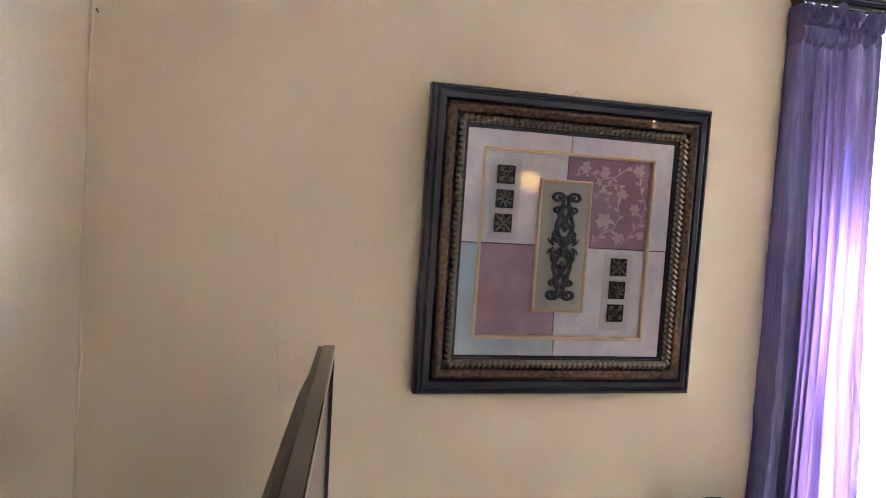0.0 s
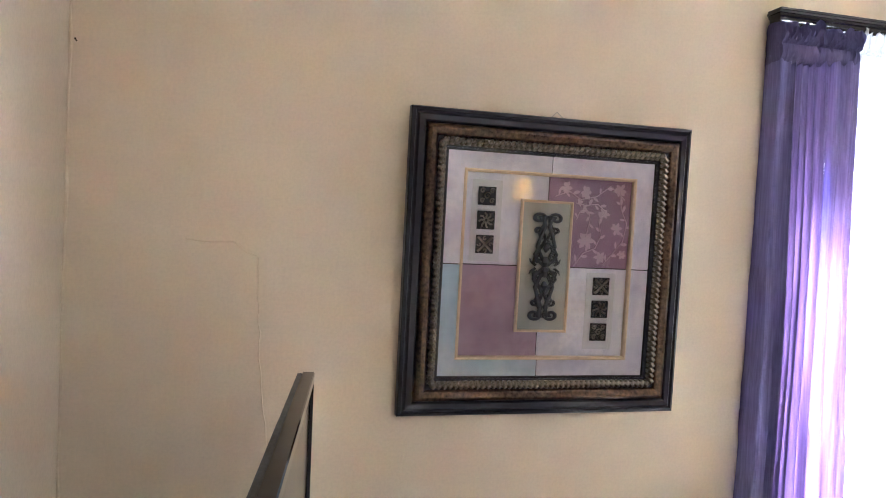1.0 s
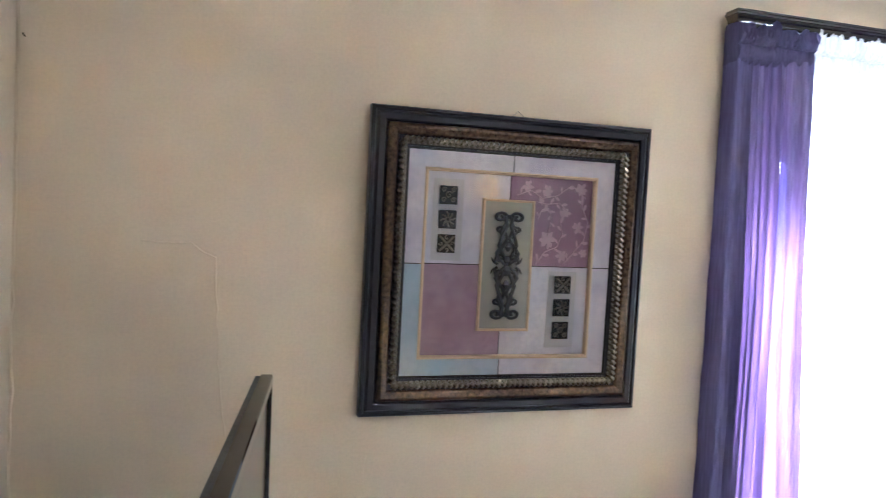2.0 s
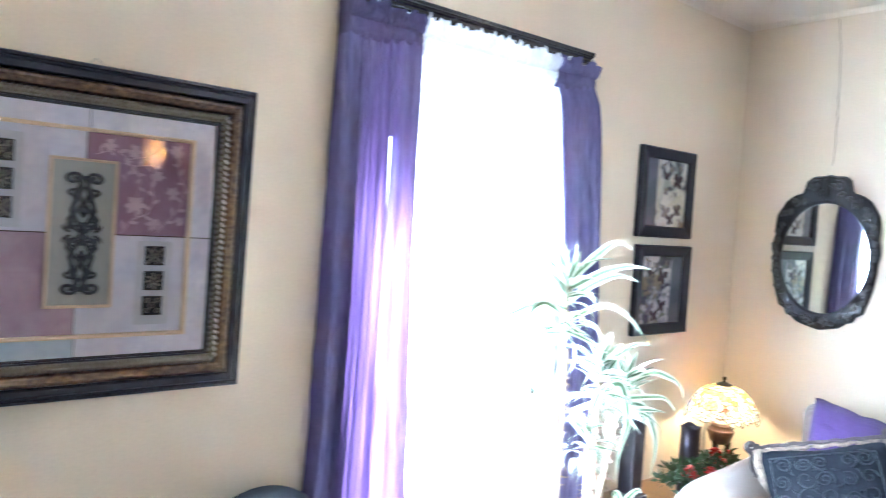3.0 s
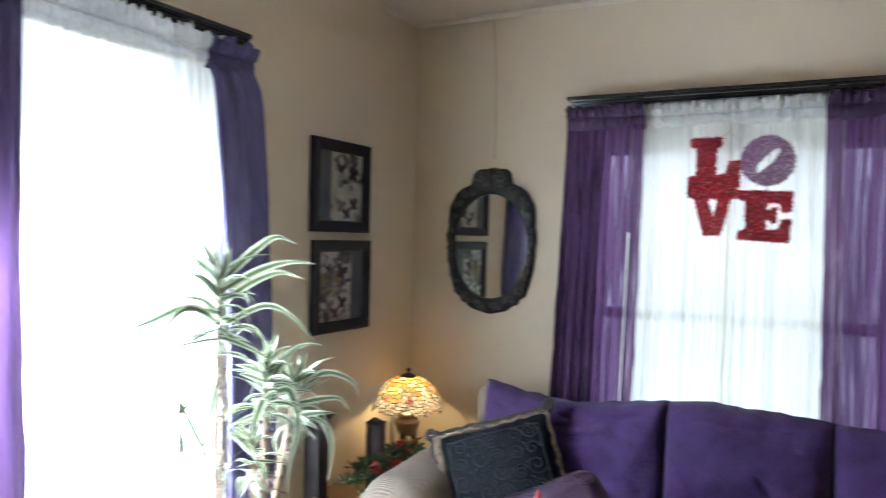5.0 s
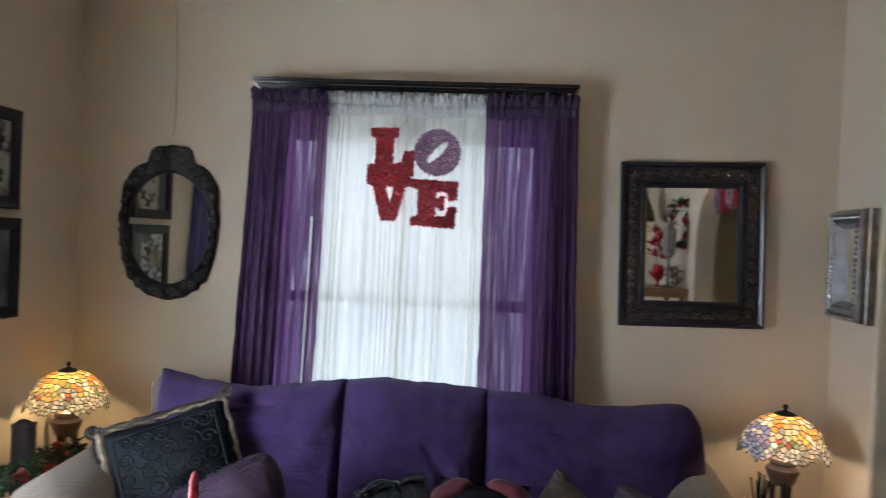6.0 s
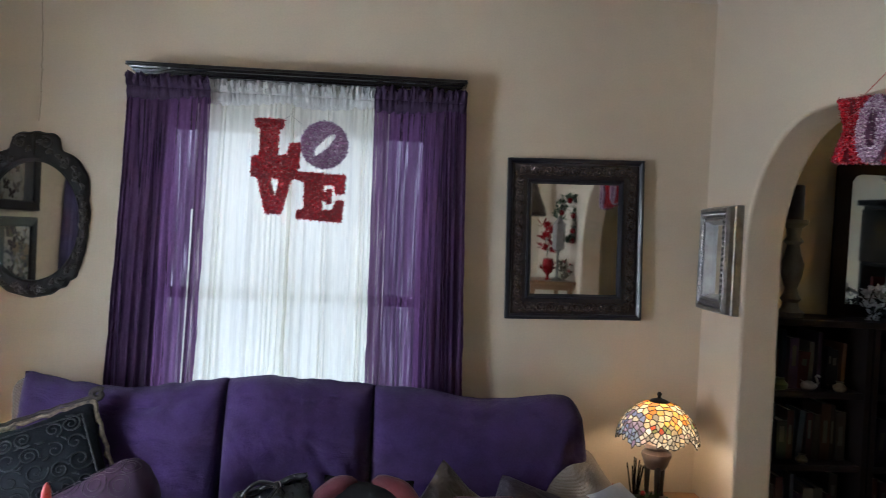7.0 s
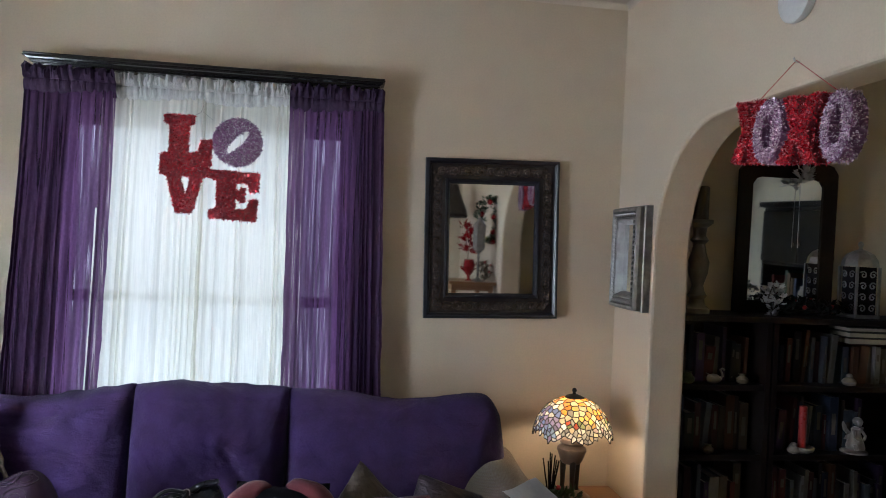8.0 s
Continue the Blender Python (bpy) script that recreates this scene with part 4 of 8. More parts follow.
bag = thing("handbag", facing((1.668, -0.80, 0.628), (1, 0.05, 0.35), (-0.32, 0.30, 1)), "black patent leather handbag with silver rings, slumped on the sofa", "handbag")
body = pad(bmesh.new(), (-0.125, -0.060, -0.14), (0.120, 0.060, 0.108), 0.024, 18, 6, 0.010)
for v in body.verts:
    # gathered at the mouth, pleats running down from it
    f = max(0.0, (v.co.z + 0.04) / 0.15)
    v.co.y *= 1 - 0.55 * f
    v.co.y += 0.003 * f * math.sin(70 * v.co.x + 1.2)
part("body", body, LEATHER, bag, smooth=True)
part("mouth_band", tube(bmesh.new(), [(-0.122 + 0.244 * k / 20, -0.034 - 0.004 * math.sin(k * 1.7), 0.098 + 0.004 * math.sin(k * 0.9)) for k in range(21)], 0.012, 8, lambda f: 0.9 + 0.12 * math.sin(30 * f), flat=0.7), LEATHER, bag, "rolled leather edge", smooth=True)
for x in (-0.095, 0.022):
    part("ring", tube(bmesh.new(), [(x + 0.011 * math.cos(k * math.pi / 8), -0.052, 0.092 + 0.011 * math.sin(k * math.pi / 8)) for k in range(17)], 0.0022, 6), CHROME, bag, "silver ring", smooth=True)
    part("strap_tab", tube(bmesh.new(), [(x, -0.050, 0.098), (x + 0.004, -0.056, 0.060), (x + 0.014, -0.066, 0.020), (x + 0.020, -0.070, -0.03)], 0.012, 8, flat=0.4), LEATHER, bag, "folded leather tab", smooth=True)
part("strap", tube(bmesh.new(), [(-0.095 + 0.117 * k / 10, -0.054, 0.092 + 0.026 * math.sin(math.pi * k / 10)) for k in range(11)], 0.0065, 8), LEATHER, bag, smooth=True)
part("strap", tube(bmesh.new(), [(0.022 - 0.10 * k / 10, -0.060 - 0.012 * math.sin(math.pi * k / 10), 0.086 - 0.055 * math.sin(math.pi * k / 20)) for k in range(11)], 0.0065, 8), LEATHER, bag, smooth=True)

# ---- pictures and mirrors ----
FRAME_BLACK = surface("frame_black_lacquer", (0.013, 0.013, 0.019), (0.015, 0.015, 0.022), 6.0, 60.0, 0.30, bump=0.0, rough_vary=0.02, spec=0.32)
BRONZE = surface("antique_bronze_leaf", (0.145, 0.092, 0.056), (0.012, 0.010, 0.010), 95.0, 260.0, 0.32, metal=0.8, bump=0.2)
BEAD_GOLD = surface("worn_gold_relief", (0.27, 0.225, 0.165), (0.020, 0.017, 0.016), 90.0, 200.0, 0.30, metal=0.7, bump=0.3)
FILLET = surface("cream_fillet", (0.86, 0.68, 0.46), (0.80, 0.61, 0.40), 10.0, 80.0, 0.5, bump=0.1)
MAT_LILAC = surface("lilac_grey_paper", (0.66, 0.62, 0.72), (0.88, 0.82, 0.85), 14.0, 70.0, 0.75, bump=0.15)
MAT_BLUE = surface("blue_grey_paper", (0.44, 0.58, 0.68), (0.64, 0.66, 0.72), 6.0, 60.0, 0.75, bump=0.1)
PAPER_GREY = surface("pale_lilac_print", (0.70, 0.68, 0.77), (0.90, 0.86, 0.89), 14.0, 75.0, 0.7, bump=0.1)
PAPER_PLUM = surface("plum_print", (0.29, 0.16, 0.23), (0.39, 0.23, 0.31), 9.0, 50.0, 0.7, bump=0.1)
PAPER_DUSTY = surface("dusty_plum_print", (0.42, 0.275, 0.35), (0.55, 0.39, 0.46), 14.0, 50.0, 0.7, bump=0.1)
PLUM_PALE = surface("pale_plum_ink", (0.68, 0.48, 0.56), (0.56, 0.37, 0.46), 20.0, 60.0, 0.7, bump=0.05)
SAGE = surface("sage_print", (0.50, 0.475, 0.40), (0.40, 0.385, 0.325), 12.0, 60.0, 0.7, bump=0.15)
IRON = surface("pewter_relief", (0.045, 0.045, 0.044), (0.020, 0.020, 0.022), 40.0, 120.0, 0.42, metal=0.5, bump=0.3)
MEDAL = surface("bronze_tile_relief", (0.36, 0.30, 0.24), (0.15, 0.125, 0.10), 50.0, 130.0, 0.4, metal=0.5, bump=0.4)
INK = surface("dark_line", (0.06, 0.035, 0.05), (0.08, 0.05, 0.06), 20.0, 80.0, 0.8)
WIRE = surface("steel_wire", (0.4, 0.38, 0.34), (0.3, 0.28, 0.25), 20.0, 80.0, 0.4, metal=1.0)


def along_frame(w, h, step):
    """Places and turns of beads along a rectangle w by h."""
    out = []
    for length, fixed, turn in ((w, h / 2, 0), (h, w / 2, 90), (w, h / 2, 180), (h, w / 2, 270)):
        n = max(1, round(length / step))
        for k in range(n):
            s = -length / 2 + (k + 0.5) * length / n
            a = radians(turn)
            # the top side first, then round to the left
            x, z = s * math.cos(a) - fixed * math.sin(a), s * math.sin(a) + fixed * math.cos(a)
            out.append((x, z, turn))
    return out


def leaf_bead(length, width, height):
    """A small carved leaf with a curled tip, lying along x, top towards -y."""
    bm = bmesh.new()
    tube(bm, [(-length * 0.45, 0, -width * 0.35), (-length * 0.2, -height, 0), (length * 0.1, -height * 1.1, width * 0.25), (length * 0.38, -height * 0.7, width * 0.1), (length * 0.40, -height * 0.5, -width * 0.2)], width * 0.32, 6, lambda f: 0.6 + 0.7 * math.sin(math.pi * f))
    tube(bm, [(-length * 0.3, 0, width * 0.45), (-length * 0.05, -height * 0.6, width * 0.2), (length * 0.2, -height * 0.4, -width * 0.45)], width * 0.2, 5)
    return mesh_of(bm, "bead", True)


def ring_beads(parent, w, h, step, mesh, out, name="bead"):
    for x, z, turn in along_frame(w, h, step):
        part(name, mesh, None, parent, m=pose(x, -out, z, ry=-turn))


art = thing("framed_picture", on_west(-3.0312, 1.5278, 0.018) @ pose(0, 0, 0, rx=1.84, ry=0.25), "large square picture in a black and bronze frame under glass", "framed picture")
S = 0.790
part("frame", frame_sweep(bmesh.new(), S, S, [(0, 0.0), (0, 0.026), (0.003, 0.032), (0.009, 0.034), (0.012, 0.030), (0.015, 0.030), (0.020, 0.036), (0.034, 0.038), (0.040, 0.032), (0.040, 0.0)]), FRAME_BLACK, art, "black lacquered stepped outer moulding")
part("bronze_moulding", frame_sweep(bmesh.new(), S - 0.080, S - 0.080, [(0, 0.0), (0, 0.033), (0.004, 0.042), (0.012, 0.046), (0.022, 0.042), (0.030, 0.033), (0.030, 0.0)]), BRONZE, art, "rubbed bronze moulding", smooth=True)
part("bead_course", frame_sweep(bmesh.new(), S - 0.140, S - 0.140, [(0, 0.0), (0, 0.033), (0.026, 0.026), (0.026, 0.0)]), FRAME_BLACK, art)
bead = leaf_bead(0.0145, 0.021, 0.008)
bead.materials.append(BEAD_GOLD)
ring_beads(art, S - 0.166, S - 0.166, 0.0150, bead, 0.029)
part("inner_lip", frame_sweep(bmesh.new(), S - 0.192, S - 0.192, [(0, 0.0), (0, 0.024), (0.004, 0.024), (0.010, 0.017), (0.010, 0.0)]), FRAME_BLACK, art)


def patch(parent, name, x0, x1, z0, z1, out, material, label="", thick=0.003):
    return part(name, boxes(((x0, -out, z0), (x1, -out + thick, z1))), material, parent, label)


MX = 0.295
FX0, FX1, FZ = -0.246, 0.240, 0.246
for (x0, x1, z0, z1), mm in (((-MX, -0.0085, FZ, MX), MAT_LILAC), ((-0.0055, MX, FZ, MX), MAT_LILAC), ((-MX, FX0, 0.002, FZ), MAT_LILAC), ((FX1, MX, 0.002, FZ), MAT_LILAC), ((-MX, FX0, -FZ, -0.001), MAT_BLUE), ((FX1, MX, -FZ, -0.001), MAT_LILAC), ((-MX, -0.0205, -MX, -FZ), MAT_BLUE), ((-0.0175, MX, -MX, -FZ), MAT_LILAC)):
    part("mat_board", boxes(((x0, -0.021, z0), (x1, -0.017, z1))), mm, art, "mottled paper mat")
patch(art, "backing", -MX, MX, -MX, MX, 0.006, INK)
patch(art, "print", -0.243, -0.0105, 0.002, 0.243, 0.0105, PAPER_GREY, "pale lilac print")
patch(art, "print", -0.0075, 0.236, 0.002, 0.243, 0.0105, PAPER_PLUM, "plum floral print")
patch(art, "print", -0.243, -0.0205, -0.243, -0.001, 0.0105, PAPER_DUSTY, "dusty plum print")
patch(art, "print", -0.0175, 0.236, -0.243, -0.001, 0.0105, PAPER_GREY, "pale lilac print")
part("fillet", frame_sweep(bmesh.new(), 0.490, 0.498, [(0, 0.008), (0, 0.0225), (0.003, 0.024), (0.008, 0.022), (0.009, 0.008)]), FILLET, art, "cream gold fillet", m=pose(-0.003, 0, 0))
patch(art, "centre_panel", -0.083, 0.055, -0.170, 0.172, 0.0185, SAGE, "sage panel behind the ornament")
part("fillet", frame_sweep(bmesh.new(), 0.148, 0.352, [(0, 0.014), (0, 0.022), (0.003, 0.024), (0.007, 0.022), (0.007, 0.014)]), FILLET, art, "cream gold fillet", m=pose(-0.014, 0, 0.001))

# blossoms and tendrils printed on the plum field
bm = bmesh.new()
rnd = random.Random(3)


def petal(bm, x, z, length, width, angle, y=-0.0112):
    c, s = math.cos(angle), math.sin(angle)
    pts = [(0, 0), (0.3, 0.42), (0.65, 0.5), (1.0, 0.05), (0.7, -0.45), (0.3, -0.4)]
    vs = [bm.verts.new((x + (a * length) * c - (b * width) * s, y, z + (a * length) * s + (b * width) * c)) for a, b in pts]
    bm.faces.new(vs)


def bloom(x, z, r):
    for k in range(6):
        petal(bm, x, z, r * rnd.uniform(0.8, 1.1), r * 0.55, k * math.pi / 3 + rnd.uniform(-0.2, 0.2))


for x, z, r in ((0.098, 0.205, 0.026), (0.105, 0.075, 0.034), (0.200, 0.215, 0.026), (0.155, 0.150, 0.022), (0.195, 0.110, 0.024), (0.040, 0.215, 0.024), (0.150, 0.030, 0.024), (0.215, 0.040, 0.020)):
    bloom(x, z, r * 0.78)
VINES = ([(0.075, 0.005), (0.10, 0.04), (0.135, 0.055), (0.15, 0.09), (0.14, 0.13), (0.16, 0.155)], [(0.075, 0.13), (0.085, 0.155), (0.105, 0.158), (0.115, 0.135), (0.105, 0.08)], [(0.16, 0.01), (0.19, 0.045), (0.215, 0.075), (0.225, 0.125), (0.205, 0.165), (0.20, 0.215)], [(0.01, 0.19), (0.05, 0.205), (0.085, 0.185), (0.13, 0.195), (0.17, 0.225), (0.215, 0.19)], [(0.07, 0.175), (0.10, 0.17), (0.135, 0.175), (0.16, 0.155)])
for line in VINES:
    tube(bm, [(x, -0.0106, z) for x, z in line], 0.0016, 5)
    for (x0, z0), (x1, z1) in zip(line, line[1:]):
        way = math.atan2(z1 - z0, x1 - x0)
        for f, side in ((0.25, 1), (0.75, -1)):
            petal(bm, x0 + (x1 - x0) * f, z0 + (z1 - z0) * f, rnd.uniform(0.016, 0.026), rnd.uniform(0.006, 0.010), way + side * rnd.uniform(0.6, 1.1))
tagged(part("floral_print", bm, PLUM_PALE, art, "pale blossoms and tendrils"), kind="stuff")


def tile_relief(pattern):
    bm = bmesh.new()
    if pattern == 0:
        for k in range(8):
            a = k * math.pi / 4
            tube(bm, [(0.004 * math.cos(a), -0.006, 0.004 * math.sin(a)), (0.014 * math.cos(a), -0.008, 0.014 * math.sin(a)), (0.020 * math.cos(a + 0.2), -0.005, 0.020 * math.sin(a + 0.2))], 0.0026, 5)
    elif pattern == 1:
        for k in range(4):
            a = k * math.pi / 2 + math.pi / 4
            tube(bm, [(0, -0.007, 0), (0.016 * math.cos(a), -0.008, 0.016 * math.sin(a)), (0.027 * math.cos(a), -0.005, 0.027 * math.sin(a))], 0.0032, 5)
            b = k * math.pi / 2
            tube(bm, spiral(0.015 * math.cos(b), 0.015 * math.sin(b), 0.006, 0.8, b, 1, -0.006, 10), 0.0018, 5)
    else:
        for x, z, r in ((0, 0, 0.010), (-0.013, 0.013, 0.007), (0.013, 0.013, 0.007), (-0.013, -0.013, 0.007), (0.013, -0.013, 0.007)):
            tube(bm, spiral(x, z, r, 1.2, 0.5, 1, -0.006, 14), 0.0019, 5)
    return mesh_of(bm, "tile_relief", True)


PALE = surface("pale_print_strip", (0.66, 0.65, 0.67), (0.72, 0.69, 0.70), 12.0, 70.0, 0.7, bump=0.1)
patch(art, "print_strip", -0.222, -0.140, 0.010, 0.222, 0.0120, PALE, "paler strip behind the tiles", 0.0014)
patch(art, "print_strip", 0.116, 0.200, -0.222, -0.012, 0.0120, PALE, "paler strip behind the tiles", 0.0014)
TILES = [tile_relief(k) for k in range(3)]
for t in TILES:
    t.materials.append(MEDAL)
for x, zs, order in ((-0.182, (0.180, 0.117, 0.054), (2, 0, 1)), (0.158, (-0.048, -0.111, -0.174), (1, 0, 2))):
    for z, k in zip(zs, order):
        tile = part("metal_tile", boxes(((-0.024, -0.005, -0.024), (0.024, 0, 0.024)), bevel=0.0015), IRON, art, "embossed bronze tile", m=pose(x, -0.0122, z))
        part("relief", TILES[k], None, tile)

# the wrought ornament: mirrored scrolls over and under the middle
bm = bmesh.new()
for sz in (1, -1):
    for sx in (1, -1):
        tube(bm, [(sx * x, -y - 0.018, sz * z) for x, y, z in ((0.001, 0.008, 0.010), (0.010, 0.008, 0.030), (0.019, 0.008, 0.055), (0.012, 0.009, 0.085), (0.004, 0.009, 0.110), (0.010, 0.009, 0.135))] + [(sx * p[0], -0.027, sz * p[2]) for p in spiral(0.018, 0.132, 0.014, 1.15, 2.6, -1, 0)], 0.0042, 7)
        tube(bm, [(sx * x, -0.026, sz * z) for x, z in ((0.026, 0.006), (0.022, 0.030), (0.010, 0.055), (0.002, 0.075), (0.008, 0.095))] + [(sx * p[0], -0.026, sz * p[2]) for p in spiral(0.018, 0.098, 0.010, 1.0, 3.0, -1, 0)], 0.0034, 7)
        tube(bm, [(sx * p[0], -0.026, sz * p[2]) for p in spiral(0.012, 0.022, 0.011, 1.2, -1.2, 1, 0)], 0.0030, 7)
        tube(bm, [(sx * 0.020, -0.025, sz * 0.004), (sx * 0.030, -0.025, sz * 0.012), (sx * 0.033, -0.024, sz * 0.022)], 0.0030, 6, lambda f: 1.2 - 0.8 * f)
    tube(bm, [(0, -0.026, 0), (0, -0.028, sz * 0.012), (0, -0.026, sz * 0.028)], 0.0065, 7, lambda f: 0.6 + 0.6 * math.sin(math.pi * f))
    for sx in (1, -1):
        tube(bm, [(sx * 0.003, -0.026, sz * 0.002), (sx * 0.016, -0.028, sz * 0.016), (sx * 0.024, -0.027, sz * 0.034), (sx * 0.016, -0.026, sz * 0.050), (sx * 0.002, -0.026, sz * 0.068)], 0.0036, 6)
        tube(bm, [(sx * 0.010, -0.025, sz * 0.075), (sx * 0.017, -0.026, sz * 0.092), (sx * 0.006, -0.026, sz * 0.118), (sx * 0.002, -0.025, sz * 0.140)], 0.0034, 6)
    tube(bm, [(0, -0.027, sz * 0.040), (0, -0.029, sz * 0.052), (0, -0.027, sz * 0.064)], 0.0055, 7, lambda f: 0.5 + math.sin(math.pi * f))
bmesh.ops.scale(bm, vec=(1.32, 1.0, 0.97), verts=bm.verts)
bmesh.ops.translate(bm, verts=bm.verts, vec=(-0.014, 0, 0.001))
part("ornament", bm, IRON, art, "dark pewter scrollwork ornament", smooth=True)
part("glass", flat_pane(2 * MX, 2 * MX, -0.030), PICTURE_GLASS, art).visible_shadow = False
part("hanging_wire", tube(bmesh.new(), [(-0.02, -0.012, S / 2 - 0.002), (0.0, -0.010, S / 2 + 0.016), (0.022, -0.012, S / 2 - 0.002)], 0.0012, 5), WIRE, art)

BLOOM_A = blotches("botanical_print", (0.76, 0.71, 0.61), [(0.45, 0.46, 0.38), (0.26, 0.18, 0.13), (0.07, 0.07, 0.09), (0.66, 0.60, 0.46)], 5.5)
BLOOM_B = blotches("botanical_print_violet", (0.76, 0.69, 0.63), [(0.36, 0.33, 0.38), (0.42, 0.30, 0.18), (0.06, 0.05, 0.09), (0.22, 0.22, 0.16)], 6.5)
STRIP = surface("slate_blue_mat", (0.20, 0.21, 0.23), (0.16, 0.17, 0.19), 9.0, 60.0, 0.7, bump=0.1)


WING = surface("ochre_violet_ink", (0.34, 0.27, 0.16), (0.20, 0.17, 0.26), 40.0, 90.0, 0.7)


def small_picture(m, w, h, strip_left, print_mat, label):
    p = thing("framed_print", m, label, "framed picture", "small framed prints")
    part("frame", frame_sweep(bmesh.new(), w, h, [(0, 0), (0, 0.022), (0.006, 0.028), (0.044, 0.022), (0.050, 0.015), (0.050, 0)]), FRAME_BLACK, p)
    a, b = w / 2 - 0.049, h / 2 - 0.049
    cut = (-a + 0.085) if strip_left else (a - 0.085)
    lo, hi = (cut, a) if strip_left else (-a, cut)
    patch(p, "mat_board", -a, cut - 0.001, -b, b, 0.010, STRIP if strip_left else print_mat)
    patch(p, "print", cut + 0.001, a, -b, b, 0.010, print_mat if strip_left else STRIP)
    rnd = random.Random(len(label))
    for k, (u, v, size, ink) in enumerate(((0.30, 0.50, 0.030, INK), (0.68, 0.36, 0.052, INK), (0.45, 0.72, 0.022, WING), (0.30, 0.05, 0.026, WING), (0.62, -0.02, 0.020, WING), (0.72, -0.52, 0.042, INK), (0.32, -0.60, 0.046, WING), (0.50, -0.80, 0.040, INK), (0.80, 0.80, 0.022, WING), (0.20, 0.86, 0.024, WING))):
        lo_x, hi_x = (cut, a) if strip_left else (-a, cut)
        x, z, lean = lo_x + (hi_x - lo_x) * u, v * b, rnd.uniform(-0.5, 0.5)
        bm = bmesh.new()
        for side in (1, -1):
            petal(bm, x, z, size, size * 0.62, math.pi / 2 + lean - side * 0.75, -0.0108)
            petal(bm, x, z, size * 0.7, size * 0.55, math.pi / 2 + lean - side * 2.2, -0.0107)
        bmesh.ops.delete(bm, geom=[v2 for v2 in bm.verts if not (lo_x < v2.co.x < hi_x and -b < v2.co.z < b)], context="VERTS")
        if bm.faces:
            part("butterfly", bm, ink, p, "dark printed butterfly")
    part("glass", flat_pane(2 * a, 2 * b, -0.014), PICTURE_GLASS, p).visible_shadow = False
    return p


small_picture(on_west(-0.648, 1.792, 0.003), 0.412, 0.395, True, BLOOM_A, "black framed botanical print with a grey strip, hung over another")
small_picture(on_west(-0.632, 1.360, 0.003), 0.412, 0.400, False, BLOOM_B, "black framed violet botanical print hung below another")

# oval mirror with a carved crest
CARVED = surface("ebonised_carving", (0.006, 0.0055, 0.006), (0.011, 0.010, 0.010), 14.0, 90.0, 0.5, bump=0.25, spec=0.25)
CARVED_HI = surface("ebonised_carving_worn", (0.016, 0.014, 0.014), (0.035, 0.030, 0.027), 30.0, 90.0, 0.36, bump=0.25, spec=0.5)
oval = thing("oval_mirror", on_north(0.443, 1.545, -0.003) @ pose(0, 0, 0, rz=-0.5), "oval wall mirror in a carved black frame with a crest", "mirror")
RX, RZ = 0.196, 0.253


# half of the carved outline, from the crest down
RIM = [(0.0, 0.385), (0.03, 0.377), (0.07, 0.377), (0.095, 0.36), (0.102, 0.33), (0.108, 0.302), (0.15, 0.288), (0.185, 0.262), (0.202, 0.235), (0.222, 0.20), (0.228, 0.16), (0.226, 0.10), (0.236, 0.055), (0.236, 0.025), (0.228, -0.01), (0.224, -0.08), (0.212, -0.15), (0.196, -0.205), (0.188, -0.235), (0.16, -0.25), (0.148, -0.277), (0.12, -0.285), (0.09, -0.31), (0.05, -0.32), (0.0, -0.33)]
RIM_POLAR = [(math.atan2(z, x), math.hypot(x, z)) for x, z in RIM]


def rim_radius(a):
    """How far the carved frame reaches from the middle at an angle."""
    a = math.asin(math.sin(a))
    for (a1, r1), (a0, r0) in zip(RIM_POLAR, RIM_POLAR[1:]):
        if a >= a0:
            t = (a - a0) / (a1 - a0)
            return r0 + (r1 - r0) * t
    return RIM_POLAR[-1][1]


bm = bmesh.new()
N = 180
loops = [[] for _ in range(8)]
for k in range(N):
    a = -math.pi + 2 * math.pi * (k + 0.5) / N
    c, s = math.cos(a), math.sin(a)
    r0 = 1 / math.hypot(c / RX, s / RZ)
    e = rim_radius(a) - r0
    for loop, (f, out) in zip(loops, ((0.0, 0.004), (0.0, 0.018), (0.10, 0.026), (0.22, 0.022), (0.45, 0.027), (0.75, 0.028), (0.94, 0.020), (1.0, 0.0))):
        lump = 0.006 * noise.noise(Vector((c * 9, f * 2.5, s * 9))) * (0.2 < f < 1)
        loop.append(bm.verts.new(((r0 + e * f) * c, -out - lump, (r0 + e * f) * s)))
for p, q in zip(loops, loops[1:]):
    for k in range(N):
        bm.faces.new((p[k], p[(k + 1) % N], q[(k + 1) % N], q[k]))
part("frame", bm, CARVED, oval, smooth=True)
part("glass", lathe(bmesh.new(), [(1.0, 0.0), (1.0, 0.004)], 80), MIRROR, oval, "oval mirror glass", m=Matrix.Translation((0, -0.004, 0)) @ Matrix.Rotation(math.pi / 2, 4, "X") @ Matrix.Diagonal((RX + 0.003, RZ + 0.003, 1, 1)))
for sx in (1, -1):
    for cx, cz, r, st, sn in ((0.052, 0.332, 0.030, 2.2, -1), (0.13, 0.255, 0.022, 1.0, -1), (0.178, 0.205, 0.018, 0.6, -1), (0.125, -0.250, 0.018, -1.2, 1), (0.045, -0.290, 0.020, -2.0, -1)):
        part("carved_scroll", tube(bmesh.new(), [(sx * x, y, z) for x, y, z in spiral(cx, cz, r, 1.25, st, sn, -0.028)], 0.005, 6), CARVED_HI, oval, smooth=True)
